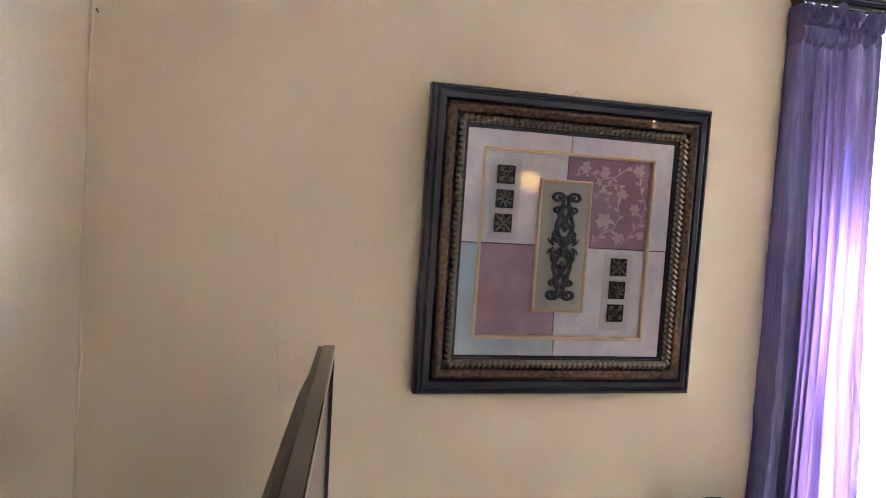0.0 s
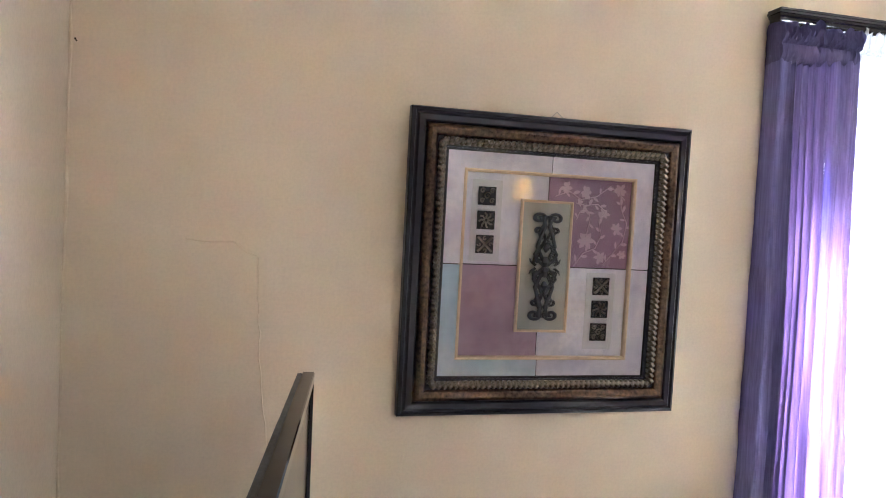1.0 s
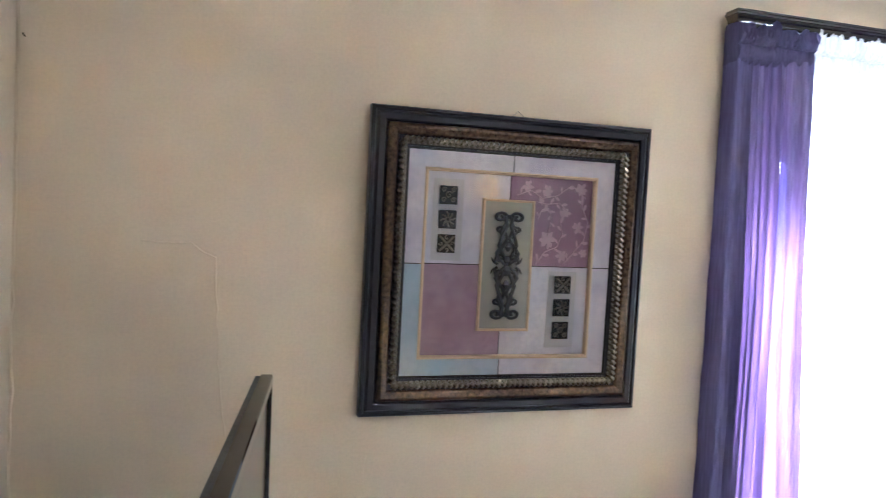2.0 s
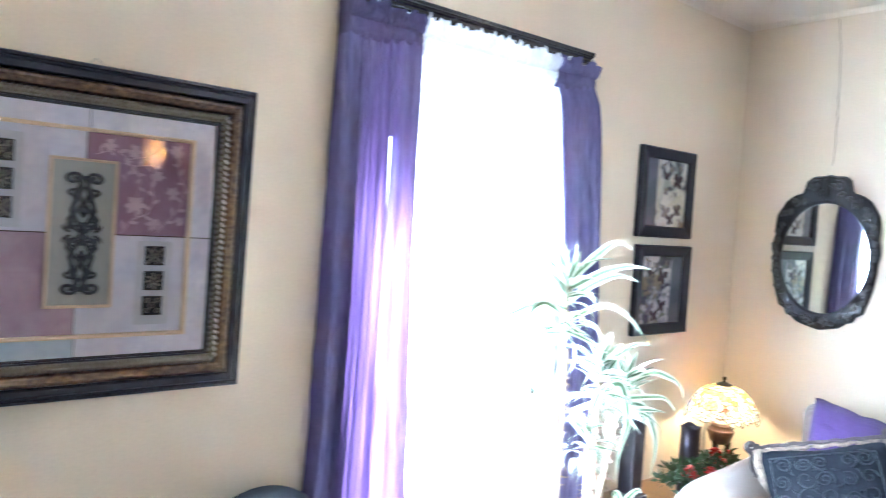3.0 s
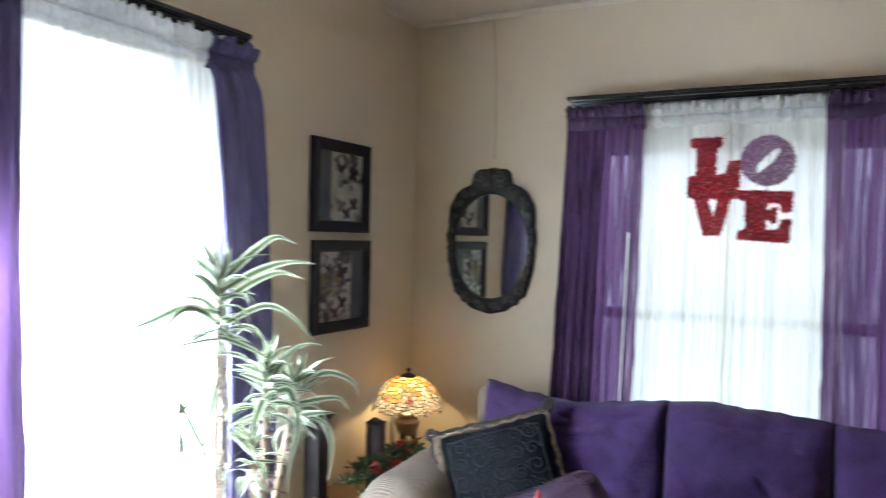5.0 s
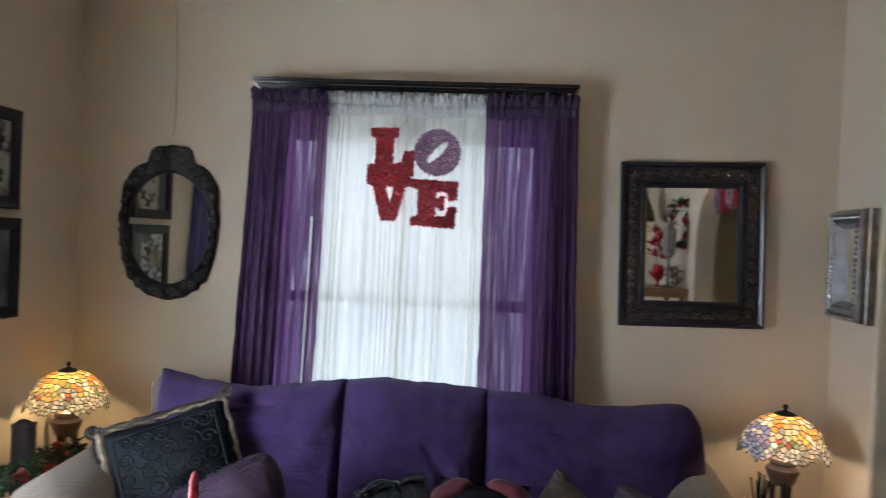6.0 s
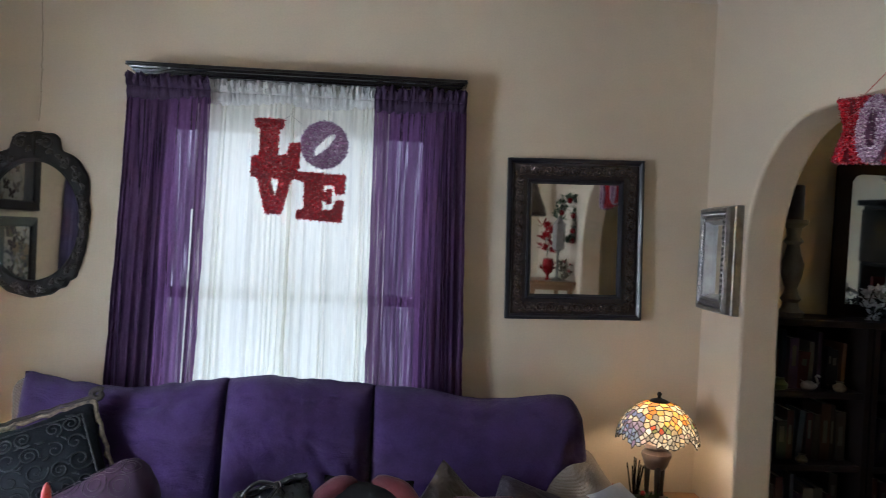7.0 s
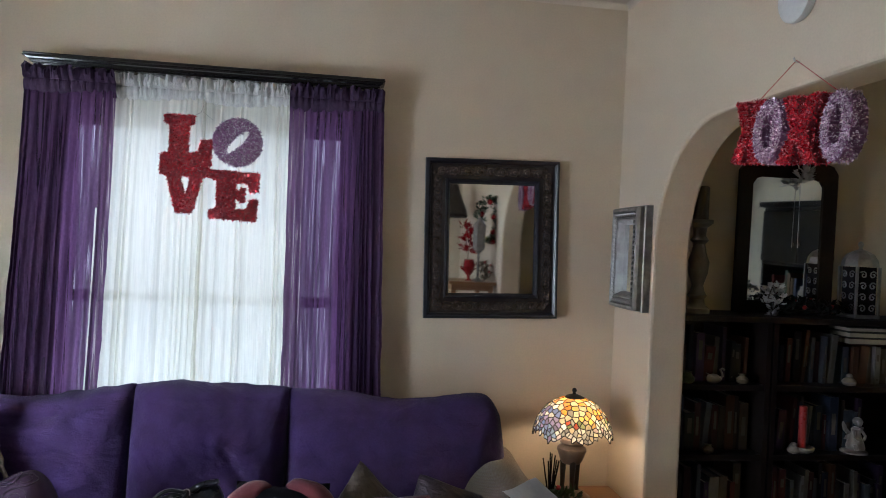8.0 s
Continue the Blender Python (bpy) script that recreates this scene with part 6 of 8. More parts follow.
# ---- television, chair and plant ----
TVBACK = surface("tv_grey_plastic", (0.036, 0.031, 0.028), (0.043, 0.037, 0.033), 6.0, 120.0, 0.5, bump=0.15)
TVBLACK = surface("tv_gloss_black", (0.008, 0.008, 0.009), (0.012, 0.012, 0.013), 6.0, 80.0, 0.06, bump=0.0, rough_vary=0.01)
SCREEN = surface("tv_screen", (0.010, 0.010, 0.011), (0.012, 0.012, 0.013), 4.0, 60.0, 0.14, bump=0.0, rough_vary=0.02)
cab = thing("tv_cabinet", pose(0.78, -3.90, 0), "low dark television cabinet", "cabinet")
part("body", boxes(((-0.55, -0.20, 0.06), (0.55, 0.20, 0.66)), bevel=0.006), CASEWOOD, cab)
for x in (-0.27, 0.27):
    d = part("door", boxes(((x - 0.255, 0.201, 0.09), (x + 0.255, 0.22, 0.63)), bevel=0.004), CASEWOOD, cab)
    part("handle", tube(bmesh.new(), [(x * 0.15, 0.235, 0.32), (x * 0.15, 0.24, 0.36), (x * 0.15, 0.235, 0.40)], 0.006, 8), CHROME, d, "small metal handle")
for x in (-0.5, 0.5):
    for y in (-0.15, 0.15):
        part("foot", boxes(((x - 0.03, y - 0.03, 0), (x + 0.03, y + 0.03, 0.0595))), CASEWOOD, cab)
tv = thing("television", facing((0.30, -3.672, 0.66), (-1.0, 0.135, 0), (0, 0, 1)), "flat television seen edge-on, grey back and black bezel", "television")
TW, Z0, Z1 = 1.02, 0.06, 0.645
part("bezel", frame_sweep(bmesh.new(), TW, Z1 - Z0, [(0, -0.012), (0, 0.010), (0.003, 0.012), (0.020, 0.012), (0.022, 0.006), (0.022, -0.012)]), TVBLACK, tv, "black bezel", m=pose(-TW / 2, 0, (Z0 + Z1) / 2))
part("screen", boxes(((-TW + 0.021, -0.006, Z0 + 0.021), (-0.021, 0.004, Z1 - 0.021))), SCREEN, tv, "dark glossy screen")
bm = bmesh.new()
box(bm, (-TW + 0.002, 0.012, Z0 + 0.002), (-0.002, 0.024, Z1 - 0.002), 0.003)
loops = [[bm.verts.new((x, y, z)) for x, z in ((-TW + i, Z0 + i), (-i, Z0 + i), (-i, Z1 - i * 0.8), (-TW + i, Z1 - i * 0.8))] for i, y in ((0.03, 0.0245), (0.10, 0.052), (0.14, 0.056))]
for p, q in zip(loops, loops[1:]):
    for k in range(4):
        bm.faces.new((p[k], p[(k + 1) % 4], q[(k + 1) % 4], q[k]))
bm.faces.new(loops[-1])
part("back_shell", bm, TVBACK, tv, "grey plastic back shell")
part("neck", boxes(((-TW / 2 - 0.05, 0.0, 0.012), (-TW / 2 + 0.05, 0.03, Z0 + 0.02)), bevel=0.004), TVBLACK, tv)
part("stand", boxes(((-TW / 2 - 0.20, -0.10, 0.0), (-TW / 2 + 0.20, 0.12, 0.012)), bevel=0.005), TVBLACK, tv)

NAVY = surface("navy_velvet", (0.012, 0.018, 0.035), (0.018, 0.025, 0.045), 10.0, 180.0, 0.8, bump=0.3, sheen=0.35)
chair = thing("chair", pose(0.40, -2.58, 0, rz=90), "dark navy upholstered chair with a round back against the wall", "chair")
bm = lathe(bmesh.new(), [(0.02, -0.045), (0.15, -0.042), (0.20, -0.026), (0.222, 0.0), (0.20, 0.026), (0.15, 0.042), (0.02, 0.045)], 44)
bmesh.ops.rotate(bm, verts=bm.verts, cent=(0, 0, 0), matrix=Matrix.Rotation(math.pi / 2, 3, "X"))
part("backrest", bm, NAVY, chair, "round padded back", m=pose(0, 0.28, 0.635, -8), smooth=True)
part("seat", pad(bmesh.new(), (-0.23, -0.22, 0.38), (0.23, 0.22, 0.47), 0.0, 10, 4, 0.003), NAVY, chair, smooth=True)
for sx in (-1, 1):
    for sy in (-1, 1):
        part("leg", lathe(bmesh.new(), [(0.012, 0), (0.02, 0.39)], 10, (sx * 0.19, sy * 0.18, 0)), CASEWOOD, chair, smooth=True)
    part("back_post", tube(bmesh.new(), [(sx * 0.12, 0.20, 0.42), (sx * 0.13, 0.25, 0.50), (sx * 0.14, 0.265, 0.58)], 0.012, 8), CASEWOOD, chair, smooth=True)

LEAF = leaf_material("striped_leaf")
CANE = surface("tan_cane_bark", (0.36, 0.27, 0.18), (0.20, 0.14, 0.09), 25.0, 90.0, 0.8, bump=0.6, depth=0.004)
POT = surface("glazed_pot", (0.10, 0.055, 0.035), (0.13, 0.07, 0.045), 6.0, 60.0, 0.3, bump=0.1)
SOIL = surface("potting_soil", (0.03, 0.02, 0.013), (0.05, 0.033, 0.02), 30.0, 90.0, 0.95, bump=0.8, depth=0.006)


def leaf_mesh(length, width, droop, fold, twist, rise=48):
    """A strap leaf along +x that arches up and hangs at its tip; 'across' tells the margin from the middle."""
    n, cols = 9, (-1.0, -0.45, 0.0, 0.45, 1.0)
    vs, fs, ac = [], [], []
    x = z = 0.0
    ang = radians(rise)
    for j in range(n + 1):
        f = j / n
        w = width * math.sin(math.pi * min(1, 0.12 + 0.88 * f) ** 0.75) * (1 if f < 0.98 else 0.2)
        tw = twist * f
        for c in cols:
            y = c * w / 2
            up = abs(c) * fold * w
            vs.append((x - up * math.sin(ang), y * math.cos(tw), z + up * math.cos(ang) + y * math.sin(tw)))
            ac.append(abs(c))
        x += length / n * math.cos(ang)
        z += length / n * math.sin(ang)
        ang -= droop / n * (0.5 + 1.3 * f)
    for j in range(n):
        for c in range(4):
            a = j * 5 + c
            fs.append((a, a + 1, a + 6, a + 5))
    me = bpy.data.meshes.new("leaf")
    me.from_pydata(vs, [], fs)
    at = me.attributes.new("across", "FLOAT", "POINT")
    at.data.foreach_set("value", ac)
    me.materials.append(LEAF)
    me.shade_smooth()
    return me


LEAVES = [leaf_mesh(l, w, radians(d), f, t, a) for l, w, d, f, t, a in ((0.21, 0.030, 70, 0.14, 0.5, 48), (0.18, 0.033, 45, 0.14, -0.6, 40), (0.23, 0.027, 125, 0.10, 1.1, 52), (0.15, 0.036, 14, 0.2, 0.2, 58), (0.24, 0.025, 165, 0.10, -0.9, 50), (0.26, 0.027, 24, 0.2, 0.9, 8), (0.20, 0.024, 90, 0.14, -1.4, 30), (0.13, 0.021, 150, 0.12, 1.6, 25), (0.17, 0.026, 110, 0.2, 0.4, 20))]
plant = thing("potted_plant", pose(0.40, -1.62, 0), "tall dracaena with striped leaves on bare canes before the window", "plant")
part("pot", lathe(bmesh.new(), [(0.11, 0), (0.13, 0.02), (0.16, 0.26), (0.172, 0.28), (0.172, 0.30), (0.155, 0.30), (0.15, 0.26), (0.01, 0.255)], 30), POT, plant, "brown glazed pot", smooth=True)
part("soil", lathe(bmesh.new(), [(0.148, 0.256), (0.10, 0.266), (0.01, 0.27)], 24), SOIL, plant, smooth=True)
rnd = random.Random(77)


def strap(points, width, parent, up=(0.62, -0.74, 0.25)):
    """One long leaf laid along a bent line, widest at a third of its length."""
    pts = [Vector(p) for p in points]
    line = []
    for i in range(len(pts) - 1):
        a, b, c, d = pts[max(i - 1, 0)], pts[i], pts[i + 1], pts[min(i + 2, len(pts) - 1)]
        for k in range(6):
            t = k / 6
            line.append(0.5 * (2 * b + (c - a) * t + (2 * a - 5 * b + 4 * c - d) * t * t + (3 * b - a - 3 * c + d) * t ** 3))
    line.append(pts[-1])
    vs, fs, ac = [], [], []
    for i, p in enumerate(line):
        f = i / (len(line) - 1)
        way = (line[min(i + 1, len(line) - 1)] - line[max(i - 1, 0)]).normalized()
        side = way.cross(Vector(up)).normalized()
        out = side.cross(way)
        w = 0.78 * width * (math.sin(math.pi * (0.08 + 0.92 * f) ** 0.62) * 0.96 + 0.04)
        for c in (-1.0, -0.45, 0.0, 0.45, 1.0):
            vs.append(p + side * (c * w / 2) + out * (abs(c) * w * 0.14))
            ac.append(abs(c))
    for i in range(len(line) - 1):
        for c in range(4):
            a = i * 5 + c
            fs.append((a, a + 1, a + 6, a + 5))
    me = bpy.data.meshes.new("leaf")
    me.from_pydata(vs, [], fs)
    me.attributes.new("across", "FLOAT", "POINT").data.foreach_set("value", ac)
    me.materials.append(LEAF)
    me.shade_smooth()
    return part("leaf", me, None, parent)


def cane(points, r, heads, scars=34, curls=0):
    """A bare cane with leaf scars and dry curled leaf bases, and rosettes of leaves at the given heads: place, leaf count, size, spread."""
    c = part("cane", tube(bmesh.new(), points, r, 8, lambda f: 1.15 - 0.35 * f + 0.08 * math.sin(60 * f)), CANE, plant, "bare ringed cane", smooth=True)
    for (hx, hy, hz), n, size, lift in heads:
        for k in range(n):
            f = k / n
            a = k * 137.5 + rnd.uniform(-40, 40)
            z = hz + lift * f + rnd.uniform(-0.02, 0.02)
            tilt = 34 * f ** 1.5 - 30 * (1 - f) ** 1.4 + rnd.uniform(-26, 26)
            lf = LEAVES[3] if f > 0.88 else LEAVES[rnd.choice((0, 2, 4, 6, 7, 8)) if f < 0.5 else rnd.choice((0, 1, 1, 3, 6, 8))]
            m = pose(hx, hy, z, rz=a) @ pose(0, 0, 0, ry=-tilt, rx=rnd.uniform(-70, 70)) @ Matrix.Diagonal((size * rnd.uniform(0.65, 1.12), size * rnd.uniform(0.45, 0.95), size * rnd.uniform(0.8, 1.1), 1))
            part("leaf", lf, None, c, m=m)

    def at(f):
        i = min(int(f * (len(points) - 1)), len(points) - 2)
        return Vector(points[i]).lerp(Vector(points[i + 1]), f * (len(points) - 1) - i)

    for k in range(scars):
        part("leaf_scar", SCARS[k % 2], None, c, m=pose(*at(rnd.uniform(0.35, 0.99)), rz=rnd.uniform(0, 360), ry=rnd.uniform(-25, 25)))
    for k in range(curls):
        s = rnd.uniform(0.6, 1.25)
        part("dry_leaf_base", CURLS[k % 3], None, c, m=pose(*at(rnd.uniform(0.50, 1.0)), rz=rnd.uniform(0, 360), ry=rnd.uniform(-30, 40)) @ Matrix.Diagonal((s, s, s, 1)))
    return c


DRY = surface("dry_leaf_base", (0.34, 0.235, 0.185), (0.20, 0.125, 0.10), 25.0, 90.0, 0.8, bump=0.4)
SCARS = [mesh_of(tube(bmesh.new(), pts, 0.0028, 4, lambda f: 1 - 0.85 * f, flat=0.5), "leaf_scar") for pts in ([(0.004, 0, 0), (0.018, 0, 0.003), (0.030, 0.003, 0.010)], [(0.004, 0, 0), (0.016, 0.002, -0.002), (0.026, 0.004, -0.012)])]
for scar in SCARS:
    scar.materials.append(CANE)
CURLS = [mesh_of(tube(bmesh.new(), pts, 0.0036, 5, lambda f: 1 - 0.75 * f, flat=0.45), "dry_leaf_base", True) for pts in ([(0.006, 0, 0), (0.022, 0.002, 0.006), (0.036, 0.006, 0.002), (0.042, 0.010, -0.012)], [(0.006, 0, 0), (0.018, -0.003, 0.010), (0.030, -0.004, 0.014), (0.038, 0.002, 0.026)], [(0.006, 0, 0), (0.020, 0.004, -0.008), (0.030, 0.006, -0.020), (0.028, 0.004, -0.036), (0.020, 0.002, -0.040)])]
for curl in CURLS:
    curl.materials.append(DRY)

# the tall head, with straps thrown out to both sides
tall = cane([(0.0, -0.05, 0.26), (-0.01, -0.09, 0.6), (0.0, -0.115, 1.0), (0.01, -0.12, 1.44)], 0.0075, [((0.01, -0.12, 1.25), 58, 0.84, 0.24)], 60)
for points, width in (
        ([(0.01, -0.12, 1.36), (0.02, -0.25, 1.385), (0.03, -0.37, 1.362), (0.03, -0.46, 1.338)], 0.030),
        ([(0.01, -0.12, 1.33), (0.03, -0.24, 1.385), (0.04, -0.33, 1.345), (0.05, -0.43, 1.222)], 0.026),
        ([(0.02, -0.11, 1.46), (0.04, -0.02, 1.535), (0.05, 0.06, 1.575), (0.06, 0.135, 1.555)], 0.034),
        ([(0.02, -0.11, 1.43), (0.05, 0.0, 1.480), (0.07, 0.10, 1.500), (0.08, 0.215, 1.492)], 0.032),
        ([(0.02, -0.11, 1.40), (0.05, -0.02, 1.450), (0.07, 0.06, 1.470), (0.09, 0.140, 1.450)], 0.030),
        ([(0.02, -0.11, 1.33), (0.06, 0.0, 1.375), (0.08, 0.10, 1.340), (0.10, 0.19, 1.255)], 0.026),
        ([(0.01, -0.13, 1.46), (0.02, -0.17, 1.52), (0.02, -0.205, 1.565)], 0.026),
        ([(0.01, -0.13, 1.41), (0.02, -0.19, 1.455), (0.02, -0.25, 1.480)], 0.026),
        ([(0.01, -0.13, 1.37), (0.02, -0.20, 1.405), (0.02, -0.275, 1.415)], 0.024)):
    strap(points, width, tall)
cane([(0.03, -0.04, 0.26), (0.02, -0.11, 0.7), (0.025, -0.118, 1.24)], 0.006, [], 40)
# two shorter heads on thick canes, rough with dry leaf bases
middle = cane([(0.05, 0.02, 0.26), (0.05, 0.02, 0.55), (0.03, 0.05, 0.85), (0.03, 0.05, 1.12)], 0.012, [((0.03, 0.045, 1.03), 56, 0.80, 0.17)], 30, 46)
for points, width in (([(0.04, 0.06, 1.10), (0.07, 0.11, 1.11), (0.09, 0.13, 1.0), (0.09, 0.095, 0.90), (0.09, 0.085, 0.81)], 0.034), ([(0.04, 0.05, 1.13), (0.06, 0.10, 1.21), (0.08, 0.16, 1.245), (0.09, 0.24, 1.235)], 0.028), ([(0.04, 0.03, 1.09), (0.08, -0.02, 1.10), (0.10, -0.07, 1.06), (0.10, -0.09, 1.01)], 0.036)):
    strap(points, width, middle)
outer = cane([(-0.03, 0.06, 0.26), (0.0, 0.10, 0.6), (0.01, 0.16, 0.9), (0.02, 0.195, 1.05)], 0.010, [((0.02, 0.195, 0.98), 56, 0.80, 0.15)], 30, 46)
for points, width in (([(0.03, 0.20, 1.03), (0.06, 0.255, 1.02), (0.07, 0.315, 0.93), (0.07, 0.330, 0.86), (0.07, 0.308, 0.775)], 0.032), ([(0.03, 0.20, 1.08), (0.06, 0.28, 1.135), (0.08, 0.37, 1.115), (0.09, 0.43, 1.075), (0.09, 0.45, 1.03)], 0.028), ([(0.03, 0.20, 1.05), (0.07, 0.28, 1.055), (0.09, 0.34, 1.045), (0.10, 0.385, 1.00)], 0.026)):
    strap(points, width, outer)
cane([(0.06, -0.01, 0.26), (0.06, -0.015, 0.55), (0.05, -0.015, 0.92)], 0.010, [((0.05, -0.015, 0.87), 34, 0.66, 0.11)], 20, 34)
low = cane([(0.05, 0.07, 0.26), (0.06, 0.12, 0.50), (0.06, 0.14, 0.68)], 0.008, [], 14, 12)
strap([(0.06, 0.14, 0.68), (0.08, 0.17, 0.725), (0.09, 0.21, 0.750), (0.09, 0.24, 0.735)], 0.030, low)
strap([(0.06, 0.14, 0.66), (0.10, 0.10, 0.74), (0.11, 0.06, 0.78), (0.11, 0.05, 0.72)], 0.030, low)
# thin bare shoots with a few crossing straps
shoot = cane([(-0.05, -0.08, 0.26), (-0.03, -0.205, 0.75), (-0.01, -0.235, 1.0), (-0.01, -0.24, 1.21)], 0.0052, [], 30)
for points, width in (([(-0.01, -0.24, 1.14), (0.02, -0.20, 1.03), (0.03, -0.175, 0.97), (0.03, -0.185, 0.90)], 0.020), ([(0.0, -0.12, 1.16), (0.02, -0.155, 1.10), (0.03, -0.19, 0.99), (0.03, -0.215, 0.905)], 0.022), ([(-0.01, -0.235, 1.10), (0.02, -0.20, 1.15), (0.02, -0.17, 1.19)], 0.016), ([(0.0, -0.06, 0.915), (0.02, -0.12, 0.935), (0.03, -0.21, 0.925)], 0.016), ([(-0.01, -0.235, 1.06), (0.02, -0.245, 1.00), (0.02, -0.225, 0.93)], 0.018)):
    strap(points, width, shoot)

# ---- tinsel signs and detector ----
RED_TINSEL = tinsel("red_tinsel", (0.95, 0.06, 0.09), (0.30, 0.006, 0.016))
PINK_TINSEL = tinsel("pink_tinsel", (0.98, 0.86, 0.96), (0.40, 0.20, 0.37))
CORE_RED = surface("red_foil_core", (0.16, 0.006, 0.012), (0.11, 0.004, 0.008), 20.0, 80.0, 0.5, bump=0.2)
CORE_PINK = surface("mauve_foil_core", (0.20, 0.09, 0.18), (0.14, 0.06, 0.13), 20.0, 80.0, 0.5, bump=0.2)


def inside(p, poly):
    x, y, hit = p[0], p[1], False
    for (x0, y0), (x1, y1) in zip(poly, poly[1:] + poly[:1]):
        if (y0 > y) != (y1 > y) and x < (x1 - x0) * (y - y0) / (y1 - y0) + x0:
            hit = not hit
    return hit


def fuzz(bm, polys, holes, y0, y1, count, size, rnd):
    """Short foil blades standing out of a letter's face, and out of its rim all round."""
    rims = polys + holes
    edges = [(Vector((*p, 0)), Vector((*q, 0))) for r in rims for p, q in zip(r, r[1:] + r[:1])]
    lengths = [(q - p).length for p, q in edges]
    xs = [p[0] for q in polys for p in q]
    zs = [p[1] for q in polys for p in q]
    made = 0
    while made < count:
        if rnd.random() < 0.4:
            p, q = rnd.choices(edges, lengths)[0]
            e = p.lerp(q, rnd.random())
            n = Vector((q.y - p.y, p.x - q.x, 0)).normalized() * rnd.choice((-1, 1))
            b = Vector((e.x, rnd.uniform(y0, y1), e.y))
            d = Vector((n.x + rnd.gauss(0, 0.6), rnd.gauss(-0.1, 0.5), n.y + rnd.gauss(0, 0.6)))
        else:
            p = (rnd.uniform(min(xs), max(xs)), rnd.uniform(min(zs), max(zs)))
            if not any(inside(p, q) for q in polys) or any(inside(p, q) for q in holes):
                continue
            b = Vector((p[0], y0, p[1]))
            d = Vector((rnd.gauss(0, 0.8), -abs(rnd.gauss(0.5, 0.5)), rnd.gauss(0, 0.8)))
        made += 1
        d = d.normalized() * size * rnd.uniform(0.4, 1.25)
        s = d.cross(Vector((rnd.gauss(0, 1), rnd.gauss(0, 1), rnd.gauss(0, 1)))).normalized() * size * 0.27
        f = bm.faces.new([bm.verts.new(b - s), bm.verts.new(b + s), bm.verts.new(b + d * 0.9 + s * 0.5), bm.verts.new(b + d)])
        f.material_index = 1


def letter(name, parent, poly, holes, depth, core, foil, count, size, seed, m=None, label=""):
    """A letter cut from board, its counters left open, wrapped in foil tinsel."""
    rnd = random.Random(seed)
    bm = bmesh.new()
    if not holes:
        outline(bm, poly, -depth / 2, depth / 2)
    else:
        n = len(poly)
        h = holes[0]
        loops = [[bm.verts.new((x, y, z)) for x, z in q] for y in (-depth / 2, depth / 2) for q in (poly, h)]
        for a, b in ((0, 1), (2, 3), (0, 2), (1, 3)):
            p, q = loops[a], loops[b]
            for k in range(n):
                j = (k + 1) % n
                bm.faces.new((p[k], p[j], q[j], q[k]))
    fuzz(bm, [poly], holes, -depth / 2, depth / 2, count, size, rnd)
    me = bpy.data.meshes.new(name)
    bm.to_mesh(me)
    bm.free()
    me.materials.append(core)
    me.materials.append(foil)
    return part(name, me, None, parent, label, m)


def scaled(points, s, ox, oz):
    return [((x - ox) * s, (oz - y) * s) for x, y in points]


def ring(cx, cz, rx, rz, n=36, turn=0.0):
    c, s = math.cos(turn), math.sin(turn)
    return [(cx + rx * math.cos(a) * c - rz * math.sin(a) * s, cz + rx * math.cos(a) * s + rz * math.sin(a) * c) for a in (2 * math.pi * k / n - turn for k in range(n))]


love = thing("love_sign", on_north(1.576, 1.808, -0.150), "red and pink tinsel sign spelling LOVE hanging before the curtain", "sign")
q, ox, oz = 0.00134, 145, 150
L = [(8, 0), (92, 0), (92, 22), (76, 26), (76, 110), (108, 110), (115, 72), (146, 68), (142, 146), (0, 150), (0, 118), (24, 112), (24, 26), (8, 22)]
V = [(0, 149), (136, 151), (136, 174), (120, 180), (94, 288), (50, 288), (20, 180), (0, 172)]
VH = [(58, 178), (88, 180), (88, 182), (86, 190), (76, 238), (72, 238), (58, 190), (57, 182)]
E = [(141, 157), (288, 162), (285, 216), (262, 218), (256, 192), (218, 190), (218, 216), (232, 214), (236, 206), (246, 206), (246, 250), (236, 250), (232, 242), (218, 241), (218, 272), (252, 272), (262, 242), (285, 240), (280, 306), (143, 299), (143, 276), (165, 272), (165, 186), (141, 181)]
letter("letter_l", love, scaled(L, q, ox, oz), [], 0.018, CORE_RED, RED_TINSEL, 2700, 0.0092, 1, label="red tinsel letter L")
letter("letter_v", love, scaled(V, q, ox, oz), [scaled(VH, q, ox, oz)], 0.018, CORE_RED, RED_TINSEL, 2300, 0.0092, 2, label="red tinsel letter V")
letter("letter_e", love, scaled(E, q, ox, oz), [], 0.018, CORE_RED, RED_TINSEL, 2700, 0.0092, 3, label="red tinsel letter E")
c = scaled([(219, 70)], q, ox, oz)[0]
letter("letter_o", love, ring(*c, 0.095, 0.095), [ring(*c, 0.021, 0.064, 36, -0.75)], 0.018, CORE_PINK, PINK_TINSEL, 2600, 0.0092, 4, label="pink tinsel letter O")
part("hanger", tube(bmesh.new(), [(-0.10, 0.0, 0.19), (-0.055, 0.045, 0.225), (-0.050, 0.108, 0.292), (-0.045, 0.045, 0.225), (0.0, 0.0, 0.19)], 0.0008, 4), WIRE, love)

xo = thing("xoxo_sign", on_east(-1.345, 1.896, WX - 0.055) @ pose(0, 0, 0, ry=6), "red and pink tinsel XOXO sign hung on a string", "sign")


def cross(cx, cz, w, h, t):
    pts = [(-w, h), (-w + t, h), (0, t * 0.62), (w - t, h), (w, h), (t * 0.55, 0), (w, -h), (w - t, -h), (0, -t * 0.62), (-w + t, -h), (-w, -h), (-t * 0.55, 0)]
    return [(cx + x, cz + z) for x, z in pts]


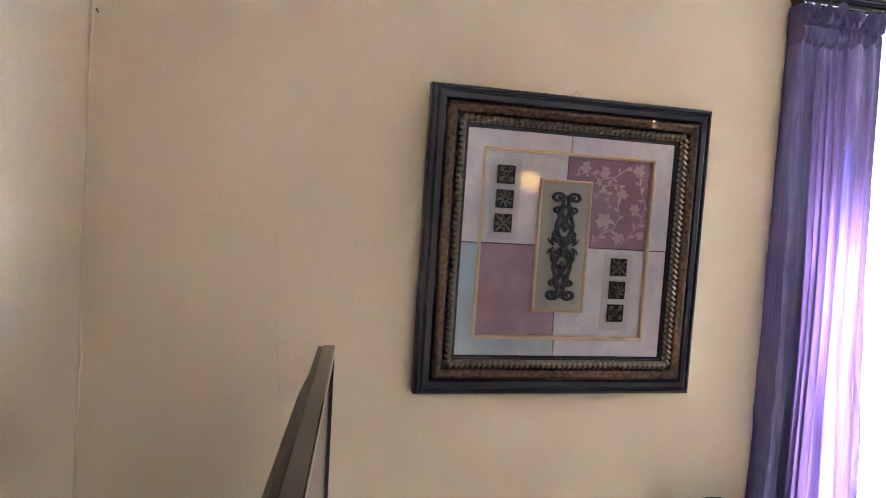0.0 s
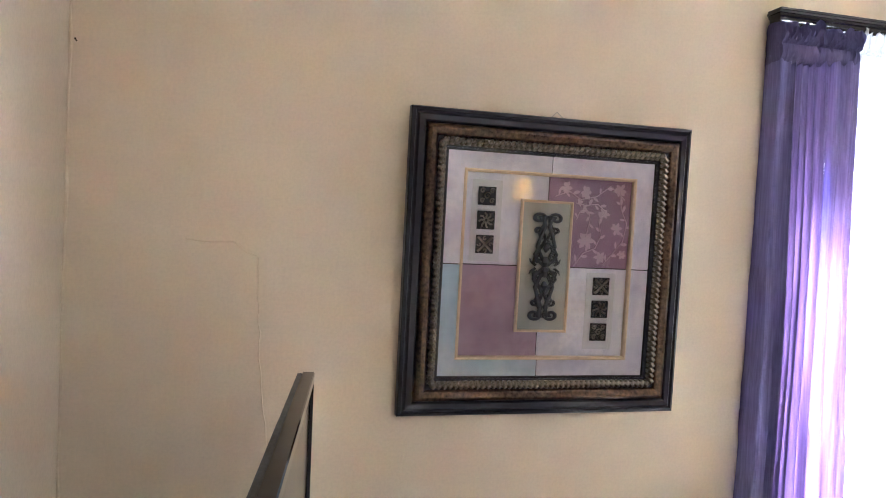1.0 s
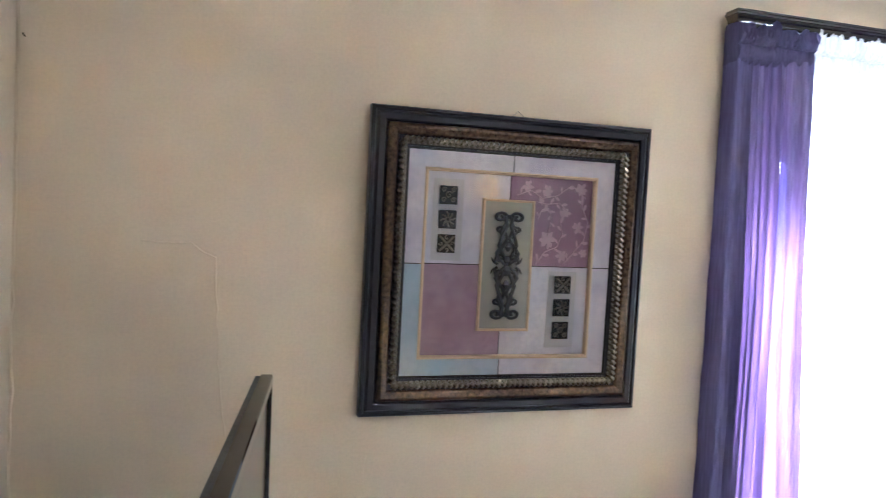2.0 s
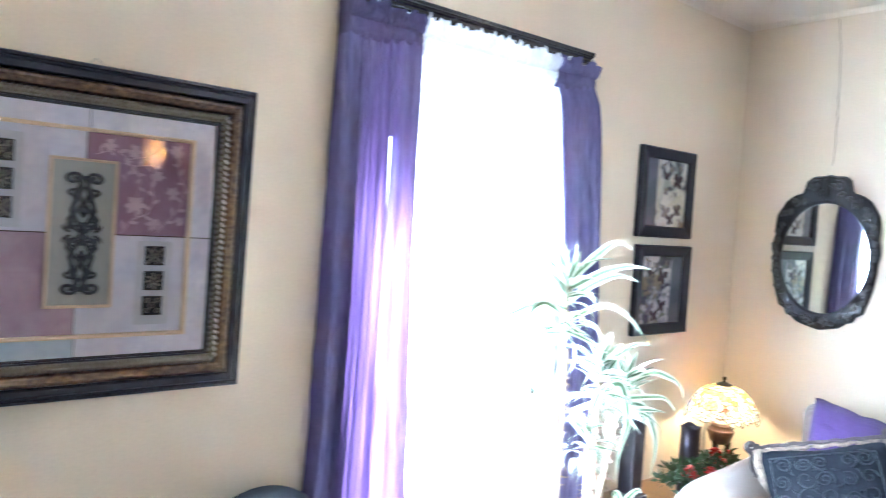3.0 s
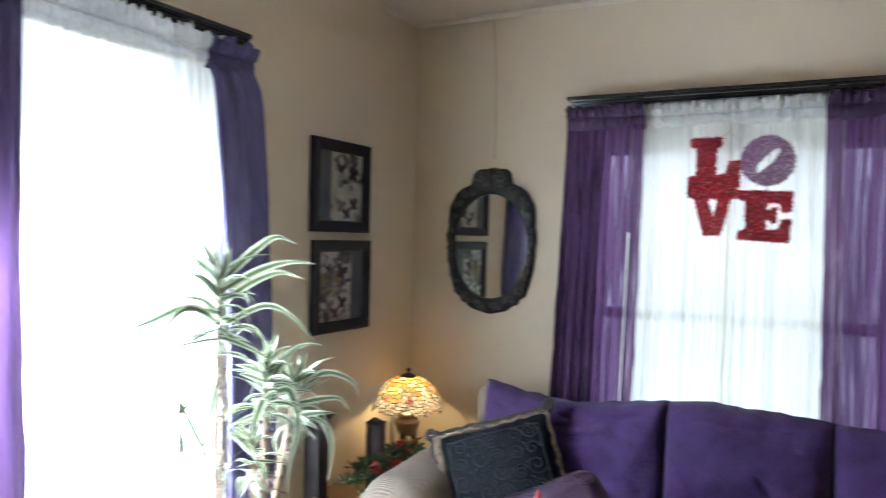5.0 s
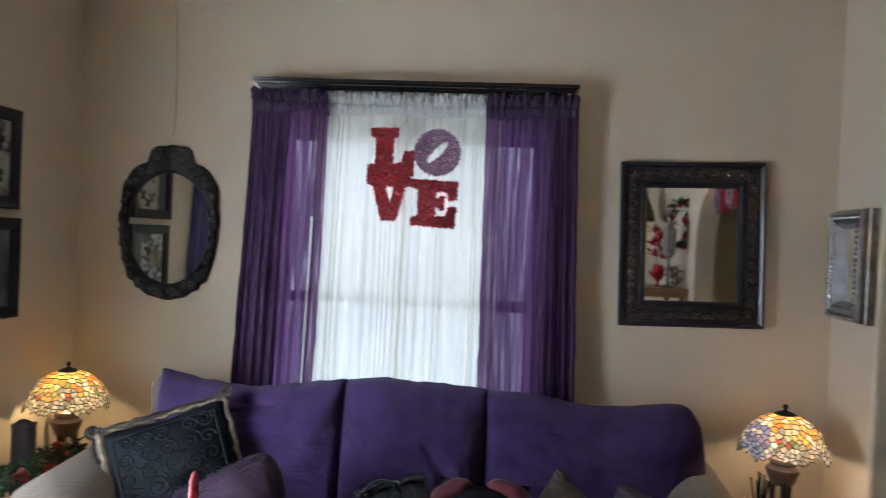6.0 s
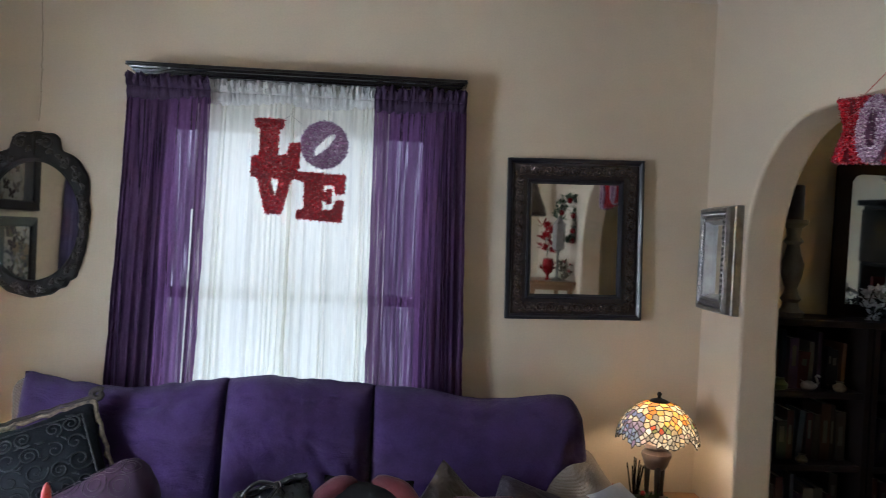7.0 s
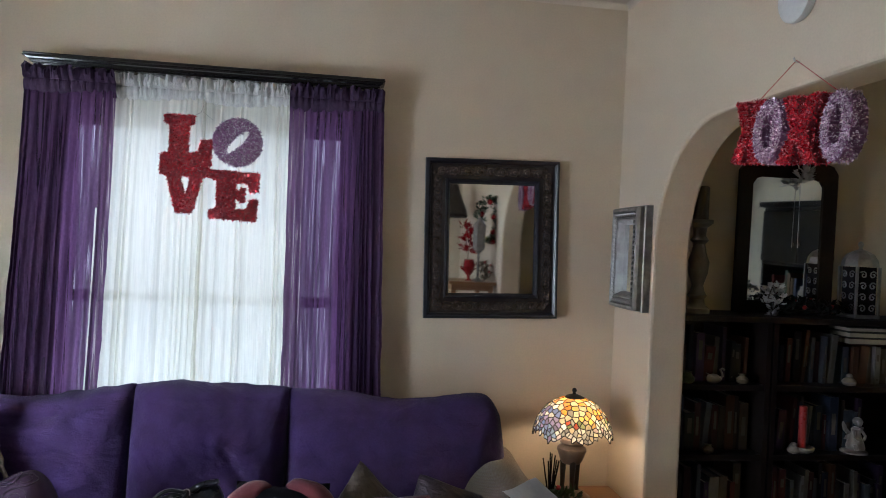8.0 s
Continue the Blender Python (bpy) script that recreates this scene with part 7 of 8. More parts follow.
letter("letter_x", xo, cross(-0.190, 0.002, 0.080, 0.090, 0.056), [], 0.045, CORE_RED, RED_TINSEL, 4200, 0.0082, 5, label="red tinsel letter X")
letter("letter_o", xo, ring(-0.085, 0.0, 0.068, 0.090), [ring(-0.085, 0.0, 0.026, 0.052)], 0.055, CORE_PINK, PINK_TINSEL, 4200, 0.0082, 6, label="pink tinsel letter O")
letter("letter_x", xo, cross(0.050, 0.0, 0.082, 0.088, 0.056), [], 0.045, CORE_RED, RED_TINSEL, 4200, 0.0082, 7, label="red tinsel letter X")
letter("letter_o", xo, ring(0.196, 0.002, 0.054, 0.086), [ring(0.196, 0.002, 0.024, 0.054)], 0.045, CORE_PINK, PINK_TINSEL, 4400, 0.0082, 8, label="pink tinsel letter O")
part("string", tube(bmesh.new(), [(-0.20, 0.0, 0.088), (-0.095, 0.045, 0.205), (0.16, 0.0, 0.092)], 0.0014, 5), BERRY, xo, "thin red string")
part("hook", tube(bmesh.new(), [(-0.095, 0.061, 0.200), (-0.095, 0.040, 0.202), (-0.095, 0.036, 0.212)], 0.003, 6), WIRE, xo)

PLASTIC = surface("white_plastic", (0.72, 0.72, 0.68), (0.68, 0.68, 0.64), 6.0, 90.0, 0.45, bump=0.05)
det = thing("smoke_detector", on_east(-1.272, 2.286, WX), "round white smoke detector on the wall over the arch", "smoke detector")
bm = lathe(bmesh.new(), [(0.062, 0.0), (0.066, 0.004), (0.066, 0.012), (0.070, 0.014), (0.070, 0.028), (0.062, 0.036), (0.03, 0.040), (0.005, 0.040)], 40)
bmesh.ops.rotate(bm, verts=bm.verts, cent=(0, 0, 0), matrix=Matrix.Rotation(math.pi / 2, 3, "X"))
part("housing", bm, PLASTIC, det, smooth=True)
for x, z, r in ((-0.012, -0.025, 0.006), (-0.03, -0.006, 0.005)):
    bm = lathe(bmesh.new(), [(r, 0.0), (r * 0.8, 0.003)], 14, (x, -z, 0.0385))
    bmesh.ops.rotate(bm, verts=bm.verts, cent=(0, 0, 0), matrix=Matrix.Rotation(math.pi / 2, 3, "X"))
    part("button", bm, TVBACK, det, "grey test button", smooth=True)


# ---- the next room ----
def bookcase(x0, x1, label, levels=(0.10, 0.40, 0.70, 1.0)):
    w = x1 - x0
    b = thing("bookcase", pose(x0, -0.30, 0), label, "bookcase", "bookcases")
    part("side", boxes(((0, 0, 0), (0.022, 0.28, 1.268))), CASEWOOD, b)
    part("side", boxes(((w - 0.022, 0, 0), (w, 0.28, 1.268))), CASEWOOD, b)
    part("back_panel", boxes(((0.022, 0.268, 0.05), (w - 0.022, 0.28, 1.268))), CASEWOOD, b)
    part("top", boxes(((-0.012, -0.015, 1.269), (w + 0.012, 0.285, 1.295)), bevel=0.004), CASEWOOD, b)
    for z in levels:
        part("shelf", boxes(((0.023, 0.004, z - 0.026), (w - 0.023, 0.267, z)), bevel=0.002), CASEWOOD, b)
    return b


bookcase(3.535, 3.955, "narrow dark wooden bookcase filled with books")
bookcase(3.965, 4.95, "wide dark wooden bookcase crowded with books and figurines")
# cover colours darkened: the shade in the bookcases is put into them
SHADED_COVERS = [surface("shaded_cover_" + n, c, tuple(v * 0.7 for v in c), 20.0, 120.0, 0.55, bump=0.1, vary=0.3, spec=0.3) for n, c in (("black", (0.006, 0.006, 0.007)), ("charcoal", (0.012, 0.012, 0.013)), ("navy", (0.010, 0.014, 0.030)), ("brown", (0.020, 0.013, 0.009)), ("maroon", (0.030, 0.007, 0.009)), ("green", (0.010, 0.018, 0.014)), ("tan", (0.040, 0.029, 0.019)), ("cream", (0.085, 0.078, 0.066)), ("red", (0.05, 0.009, 0.009)), ("blue", (0.016, 0.024, 0.045)), ("slate", (0.050, 0.060, 0.075)), ("orange", (0.075, 0.030, 0.012)), ("pale", (0.12, 0.115, 0.11)), ("violet", (0.040, 0.022, 0.060)))]
PAGES = surface("book_pages", (0.42, 0.38, 0.30), (0.34, 0.30, 0.235), 10.0, 200.0, 0.8, bump=0.3)
TITLE = surface("spine_print", (0.07, 0.06, 0.045), (0.045, 0.04, 0.03), 20.0, 80.0, 0.5)


def book(m, t, h, d, cover, bars, label="hardback book standing in the dark bookcase", group="books on the shelves"):
    """A closed book standing on its foot, spine to -y."""
    b = thing("book", m, label, "book", group)
    part("cover", boxes(((0, 0, 0), (t, 0.004, h)), ((0, 0.004, 0), (0.0025, d, h)), ((t - 0.0025, 0.004, 0), (t, d, h))), cover, b)
    part("page_block", boxes(((0.003, 0.0045, 0.004), (t - 0.003, d - 0.004, h - 0.004))), PAGES, b)
    for z0, z1 in bars:
        part("spine_bar", boxes(((t * 0.28, -0.0012, z0), (t * 0.72, -0.0002, z1))), TITLE, b)


rnd = random.Random(12)
for x0, x1, z, skip in ((3.565, 3.925, 1.0, 0.0), (3.565, 3.925, 0.70, 0.0), (3.565, 3.925, 0.40, 0.0), (4.06, 4.33, 1.0, 0.0), (4.36, 4.62, 1.0, 0.0), (3.995, 4.50, 0.70, 0.0), (3.995, 4.62, 0.40, 0.0)):
    x = x0
    while x < x1 - 0.05:
        t, h, d = rnd.choice((rnd.uniform(0.011, 0.022), rnd.uniform(0.022, 0.045))), rnd.uniform(0.145, 0.24), rnd.uniform(0.12, 0.17)
        if z == 1.0 and x > 4.34:
            h = rnd.uniform(0.15, 0.175)
        if z == 1.0 and x < 3.95 and 3.60 < x < 3.62:
            x += 0.02
        bars = rnd.choice(([(h * 0.45, h * 0.85)], [(h * 0.1, h * 0.14), (h * 0.62, h * 0.8)], [], [(h * 0.3, h * 0.7)]))
        book(pose(x, -0.235 + rnd.uniform(0, 0.03), z, ry=rnd.choice((0, 0, 0, 2.0, 5.0))), t, h, d, rnd.choice(SHADED_COVERS if x < 4.0 and z > 0.5 else SHADED_COVERS + SHADED_COVERS[6:]), bars)
        x += t + rnd.choice((0.002, 0.003, 0.003, 0.016))
for k, (h, c) in enumerate(((0.028, 4), (0.024, 5), (0.020, 0))):
    b = thing("book", pose(4.37, -0.24, 1.178 + sum((0.0, 0.030, 0.056)[k:k + 1]), rz=rnd.uniform(-4, 4)), "book lying flat on a row of books", "book", "books on the shelves")
    part("cover", boxes(((0, 0, 0), (0.22, 0.15, 0.003)), ((0, 0, h - 0.003), (0.22, 0.15, h))), SHADED_COVERS[c], b)
    part("page_block", boxes(((0.003, 0.003, 0.0032), (0.217, 0.147, h - 0.0032))), PAGES, b)

CERAMIC = surface("white_glazed_ceramic", (0.30, 0.27, 0.24), (0.20, 0.175, 0.155), 20.0, 60.0, 0.3, bump=0.05)
OCHRE = surface("ochre_ceramic", (0.16, 0.115, 0.055), (0.11, 0.08, 0.04), 20.0, 60.0, 0.35, bump=0.05)


def trinket(place, scale, shape, material, label):
    """A small shelf ornament turned from a plain profile."""
    solid("figurine", lathe(bmesh.new(), [(r * scale, z * scale) for r, z in shape], 16), material, label, "figurine", pose(*place), "shelf ornaments", smooth=True)


BIRD = [(0.25, 0), (0.5, 0.1), (0.62, 0.35), (0.45, 0.6), (0.25, 0.72), (0.30, 0.85), (0.22, 1.0), (0.03, 1.08)]
POTTY = [(0.3, 0), (0.5, 0.15), (0.55, 0.4), (0.3, 0.65), (0.26, 0.75), (0.36, 0.82), (0.05, 0.83)]
swan = lathe(bmesh.new(), [(0.004, -0.034), (0.016, -0.026), (0.022, -0.008), (0.020, 0.010), (0.010, 0.028), (0.002, 0.036)], 16)
bmesh.ops.rotate(swan, verts=swan.verts, cent=(0, 0, 0), matrix=Matrix.Rotation(math.pi / 2, 3, "Y"))
bmesh.ops.translate(swan, verts=swan.verts, vec=(0, 0, 0.019))
tube(swan, [(0.026, 0, 0.020), (0.038, 0, 0.032), (0.032, 0, 0.047), (0.026, 0, 0.058), (0.034, 0, 0.064), (0.046, 0, 0.057)], 0.006, 8, lambda f: 1.0 - 0.35 * f)
tube(swan, [(-0.010, -0.016, 0.024), (-0.028, -0.015, 0.036), (-0.044, -0.008, 0.046)], 0.010, 6, lambda f: 1.0 - 0.8 * f, flat=0.5)
solid("figurine", swan, CERAMIC, "small white ceramic swan on the shelf edge", "figurine", pose(3.715, -0.268, 1.0), "shelf ornaments", smooth=True)
trinket((3.845, -0.270, 1.0), 0.050, POTTY, OCHRE, "small ochre ceramic jar on the shelf edge")
trinket((3.59, -0.270, 1.0), 0.06, POTTY, GREENS, "small green glass jar on the shelf edge")
trinket((4.10, -0.272, 0.70), 0.045, BIRD, CERAMIC, "small white ceramic figure on the shelf edge")
trinket((3.70, -0.270, 0.70), 0.045, POTTY, OCHRE, "small ochre ceramic dish on the shelf edge")
trinket((4.35, -0.275, 1.0), 0.050, BIRD, CERAMIC, "small white bird figurine on the shelf edge")
fairy = bmesh.new()
lathe(fairy, [(0.056, 0), (0.058, 0.006), (0.048, 0.013), (0.030, 0.016)], 20)
lathe(fairy, [(0.036, 0.014), (0.040, 0.026), (0.034, 0.048), (0.024, 0.072), (0.019, 0.090), (0.021, 0.104), (0.010, 0.114)], 16, (0.006, 0, 0))
lathe(fairy, [(0.003, -0.018), (0.013, -0.012), (0.018, 0.0), (0.014, 0.012), (0.003, 0.018)], 14, (0.014, -0.004, 0.132))
lathe(fairy, [(0.020, -0.006), (0.022, 0.006), (0.014, 0.018), (0.004, 0.021)], 14, (0.016, 0.003, 0.134))
outline(fairy, [(-0.006, 0.082), (-0.024, 0.100), (-0.046, 0.136), (-0.052, 0.122), (-0.044, 0.096), (-0.026, 0.078)], 0.012, 0.018)
outline(fairy, [(-0.006, 0.080), (-0.028, 0.074), (-0.040, 0.056), (-0.026, 0.054)], 0.012, 0.017)
outline(fairy, [(0.024, 0.090), (0.044, 0.110), (0.056, 0.108), (0.048, 0.086), (0.030, 0.074)], 0.012, 0.018)
tube(fairy, [(-0.012, -0.012, 0.098), (-0.020, -0.026, 0.074), (-0.002, -0.036, 0.060)], 0.006, 7)
tube(fairy, [(0.026, -0.012, 0.098), (0.034, -0.026, 0.078), (0.018, -0.036, 0.064)], 0.006, 7)
tube(fairy, [(-0.010, -0.020, 0.034), (-0.022, -0.038, 0.038), (-0.022, -0.046, 0.020)], 0.009, 7)
solid("statuette", fairy, CERAMIC, "pale winged statuette sitting on the bookshelf", "statuette", pose(4.405, -0.255, 0.70), smooth=True)
rc = thing("pillar_candle", pose(4.150, -0.255, 0.70), "red pillar candle on a pale dish", "candle", "candles")
part("dish", lathe(bmesh.new(), [(0.030, 0), (0.050, 0.012), (0.052, 0.026), (0.044, 0.028), (0.03, 0.018), (0.005, 0.016)], 20), CERAMIC, rc, "pale dish", smooth=True)
part("wax", lathe(bmesh.new(), [(0.017, 0.016), (0.017, 0.20), (0.012, 0.205), (0.002, 0.203)], 16), BERRY, rc, "red wax", smooth=True)

# on the bookcase: arched mirror, baluster, silver lantern, silver flowers
bkm = thing("arched_mirror", pose(4.14, -0.065, 1.296, 1), "dark framed mirror with cut corners standing on the bookcase", "mirror")


def cut_corner(w, h, c, z0=0.0):
    return [(-w, z0), (w, z0), (w, h - c), (w - c * 0.5, h - c * 0.25), (w - c * 1.3, h), (-w + c * 1.3, h), (-w + c * 0.5, h - c * 0.25), (-w, h - c)]


outer, inner = cut_corner(0.245, 0.70, 0.05), cut_corner(0.178, 0.625, 0.035, 0.055)
bm = bmesh.new()
loops = [[bm.verts.new((x, y, z)) for x, z in p] for p, y in ((outer, 0.0), (outer, -0.022), (inner, -0.016), (inner, 0.0))]
for p, r in zip(loops, loops[1:] + loops[:1]):
    for k in range(8):
        bm.faces.new((p[k], p[(k + 1) % 8], r[(k + 1) % 8], r[k]))
part("frame", bm, CASEWOOD, bkm)
part("glass", outline(bmesh.new(), cut_corner(0.180, 0.628, 0.035, 0.052), -0.008, -0.004), MIRROR, bkm, "mirror glass")
GREYWOOD = surface("grey_turned_wood", (0.17, 0.155, 0.14), (0.10, 0.09, 0.08), 14.0, 70.0, 0.6, bump=0.3)
solid("candlestick", lathe(bmesh.new(), [(0.055, 0), (0.055, 0.02), (0.035, 0.035), (0.030, 0.06), (0.042, 0.075), (0.030, 0.095), (0.024, 0.12), (0.040, 0.17), (0.046, 0.22), (0.032, 0.26), (0.024, 0.30), (0.040, 0.315), (0.026, 0.335), (0.030, 0.37), (0.055, 0.39), (0.055, 0.405), (0.02, 0.405)], 24), GREYWOOD, "tall grey turned candlestick on the bookcase", "candlestick", pose(3.648, -0.21, 1.296), smooth=True)
solid("pillar_candle", lathe(bmesh.new(), [(0.034, 0), (0.034, 0.14), (0.028, 0.145), (0.004, 0.14)], 18), WAX_DARK, "dark pillar candle on a tall candlestick", "candle", pose(3.648, -0.21, 1.7015), "candles", smooth=True)
lan = thing("lantern", pose(4.435, -0.20, 1.296), "pierced silver lantern with a domed top", "lantern")
part("base", boxes(((-0.062, -0.062, 0), (0.062, 0.062, 0.016)), bevel=0.003), SILVER, lan)
for sx in (-1, 1):
    for sy in (-1, 1):
        part("post", boxes(((sx * 0.056 - 0.005, sy * 0.056 - 0.005, 0.016), (sx * 0.056 + 0.005, sy * 0.056 + 0.005, 0.23))), SILVER, lan)
for k in range(4):
    bm = bmesh.new()
    for j in range(4):
        for s in (-1, 1):
            tube(bm, spiral(s * 0.024, 0.045 + 0.05 * j, 0.018, 1.2, 1.57 - s, s, -0.056, 14), 0.003, 5)
    part("pierced_panel", bm, SILVER, lan, m=pose(0, 0, 0, rz=90 * k))
# black block behind the pierced sides stands in for the lantern's inner shade
part("inner_shade", boxes(((-0.048, -0.048, 0.017), (0.048, 0.048, 0.23))), BLACKCLOTH, lan, "black block for the shade inside")
part("dome", lathe(bmesh.new(), [(0.078, 0.231), (0.076, 0.24), (0.072, 0.262), (0.055, 0.288), (0.028, 0.303), (0.010, 0.308), (0.007, 0.318), (0.013, 0.328), (0.010, 0.340), (0.002, 0.346)], 8), SILVER, lan)
SNOW = surface("silver_glitter", (0.66, 0.66, 0.64), (0.48, 0.48, 0.47), 40.0, 150.0, 0.35, metal=0.4, bump=0.4, vary=0.2)
foliage("silver_flower", pose(4.01, -0.20, 1.296), [(0.0, 0.0, 0.0), (0.005, 0.0, 0.03), (0.01, 0.0, 0.055), (0.015, 0.0, 0.08), (0.01, 0.0, 0.10), (0.0, 0.0, 0.125), (-0.02, 0.0, 0.07), (0.035, 0.0, 0.075)], 0, "silver glitter poinsettia standing before the mirror", "decoration", 41, 0.034, SNOW)
solid("hanging_ornament", tube(bmesh.new(), [(0, 0, -0.30), (0, 0, 0.0), (0, 0.004, 0.03)], 0.0015, 5), SNOW, "thin silver stem with a hanging bead", "decoration", pose(4.19, -0.10, 1.90))
foliage("silver_flower", pose(4.20, -0.11, 1.90), [(0.0, 0.0, 0.0), (0.01, 0.0, 0.015), (-0.01, 0.0, 0.03)], 0, "silver glitter flower pinned over the mirror", "decoration", 47, 0.055, SNOW)
DARKLEAF = surface("dark_silk_leaf", (0.006, 0.009, 0.007), (0.012, 0.015, 0.011), 30.0, 90.0, 0.6, spec=0.2)
foliage("dark_garland", pose(4.20, -0.21, 1.31), [(-0.14 + 0.04 * k, 0.01 * math.sin(k), 0.012) for k in range(9)], 3, "dark garland lying along the bookcase top", "garland", 43, 0.045, DARKLEAF)

# hanging lamp over the next room, its bookcase and tall cabinet: seen in mirrors and glass
pend = thing("pendant_lamp", pose(4.2, -1.57, 1.62), "glowing amber pendant lamp in the next room", "pendant lamp")
part("shade", lathe(bmesh.new(), [(0.075, 0.0), (0.085, 0.06), (0.085, 0.15), (0.06, 0.20), (0.02, 0.225)], 20, caps=False), GLASSES["gold"], pend, "amber glass shade", smooth=True)
part("rod", tube(bmesh.new(), [(0, 0, 0.22), (0, 0, H - 1.62 - 0.02)], 0.006, 8), LEAD, pend)
part("canopy", lathe(bmesh.new(), [(0.02, H - 1.66), (0.05, H - 1.64), (0.055, H - 1.621)], 18), LEAD, pend, smooth=True)
SLATEWOOD = surface("slate_stained_wood", (0.021, 0.024, 0.024), (0.014, 0.017, 0.017), 6.0, 60.0, 0.4, bump=0.15)
HUTCH = pose(5.49, -1.36, 0, rz=-90)
hutch = thing("tall_cabinet", HUTCH, "tall dark cabinet with full open shelves under two doors", "cabinet")
for x in (-0.42, 0.40):
    part("side_panel", boxes(((x, -0.38, 0.0), (x + 0.02, 0.0, 1.85)), bevel=0.004), SLATEWOOD, hutch)
part("back_panel", boxes(((-0.3995, -0.012, 0.0), (0.3995, 0.0, 1.85))), SLATEWOOD, hutch)
for z in (0.04, 0.32, 0.60, 0.88, 1.17, 1.45, 1.83):
    part("shelf", boxes(((-0.3995, -0.375, z), (0.3995, -0.0125, z + 0.02)), bevel=0.003), SLATEWOOD, hutch)
part("crown", boxes(((-0.45, -0.41, 1.851), (0.45, 0.0, 1.89)), bevel=0.008), SLATEWOOD, hutch)
for s in (-1, 1):
    d = part("door", boxes(((s * 0.205 - 0.20, -0.40, 1.475), (s * 0.205 + 0.20, -0.381, 1.825)), bevel=0.005), SLATEWOOD, hutch)
    part("knob", lathe(bmesh.new(), [(0.006, 0), (0.012, 0.012), (0.004, 0.02)], 10), CHROME, d, "small metal knob", m=pose(s * 0.03, -0.401, 1.60, 90), smooth=True)
# paler set for the lamp-lit cabinet, without the bookcase books' shade
LIT_COVERS = [surface("lit_cover_" + n, c, tuple(v * 0.75 for v in c), 20.0, 120.0, 0.5, bump=0.1, vary=0.3) for n, c in (("cream", (0.34, 0.30, 0.24)), ("tan", (0.22, 0.15, 0.09)), ("blue", (0.06, 0.09, 0.18)), ("red", (0.20, 0.035, 0.03)), ("grey", (0.24, 0.235, 0.23)), ("green", (0.07, 0.12, 0.07)))]
WHITE_WARE = surface("white_stoneware", (0.50, 0.48, 0.45), (0.42, 0.40, 0.37), 12.0, 60.0, 0.25, bump=0.05)
rnd = random.Random(41)
for z in (0.62, 0.90, 1.19):
    x = -0.385
    while x < 0.33:
        if rnd.random() < 0.16:
            jar = thing("jar", HUTCH @ pose(x + 0.05, -0.29, z), "white stoneware jar on the cabinet's shelf", "jar", "jars in the cabinet")
            part("body", lathe(bmesh.new(), [(0.030, 0), (0.045, 0.03), (0.045, 0.09), (0.030, 0.115), (0.032, 0.125)], 16), WHITE_WARE, jar, smooth=True)
            part("lid", lathe(bmesh.new(), [(0.034, 0.1255), (0.030, 0.134), (0.008, 0.140), (0.008, 0.150)], 14), WHITE_WARE, jar, smooth=True)
            x += 0.11
            continue
        t, h = rnd.uniform(0.014, 0.042), rnd.uniform(0.16, 0.235)
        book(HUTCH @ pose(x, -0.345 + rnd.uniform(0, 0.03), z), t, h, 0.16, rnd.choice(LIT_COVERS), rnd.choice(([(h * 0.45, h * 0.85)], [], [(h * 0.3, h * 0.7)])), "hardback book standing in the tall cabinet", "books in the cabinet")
        x += t + 0.003

# high console with a wreath, lantern and flowers beside the far part of the arch wall
chest = thing("console_table", pose(3.165, -2.72, 0), "tall reddish wooden console table with an open shelf", "console table")
part("tabletop", boxes(((-0.19, -0.30, 1.235), (0.185, 0.30, 1.26)), bevel=0.006), TABLEWOOD, chest)
part("apron", boxes(((-0.17, -0.28, 1.19), (0.165, 0.28, 1.2345)), bevel=0.003), TABLEWOOD, chest)
part("shelf", boxes(((-0.17, -0.28, 0.95), (0.165, 0.28, 0.97)), bevel=0.003), TABLEWOOD, chest)
for x in (-0.15, 0.145):
    for y in (-0.26, 0.26):
        part("leg", boxes(((x - 0.018, y - 0.018, 0), (x + 0.018, y + 0.018, 1.19)), bevel=0.003), TABLEWOOD, chest)
BAUBLE = surface("red_gloss_bauble", (0.45, 0.015, 0.02), (0.38, 0.012, 0.015), 6.0, 40.0, 0.12, metal=0.3, bump=0.0)
foliage("shelf_garland", pose(3.15, -2.55, 0.975), [(-0.12 + 0.05 * k, 0.03 * math.sin(k), 0.05 + 0.02 * (k % 3)) for k in range(6)], 2, "dark green garland on the console's shelf", "garland", 55, 0.07)
foliage("wreath", pose(3.315, -2.60, 1.735), [(0.085 * math.cos(k * math.pi / 9), 0.0, 0.17 * math.sin(k * math.pi / 9)) for k in range(19)], 0, "green wreath with red baubles over the console", "wreath", 51, 0.055)
ball = mesh_of(lathe(bmesh.new(), [(0.004, -0.022), (0.016, -0.016), (0.023, 0), (0.016, 0.016), (0.004, 0.022)], 14), "bauble", True)
ball.materials.append(BAUBLE)
for x, z in ((3.24, 1.80), (3.37, 1.78), (3.39, 1.66), (3.30, 1.90), (3.36, 1.58)):
    tagged(part("bauble", ball, None, None, "glossy red bauble hung in the wreath", m=pose(min(x, 3.335), -2.57, z)), "glossy red bauble hung in the wreath", "bauble", "wreath baubles")
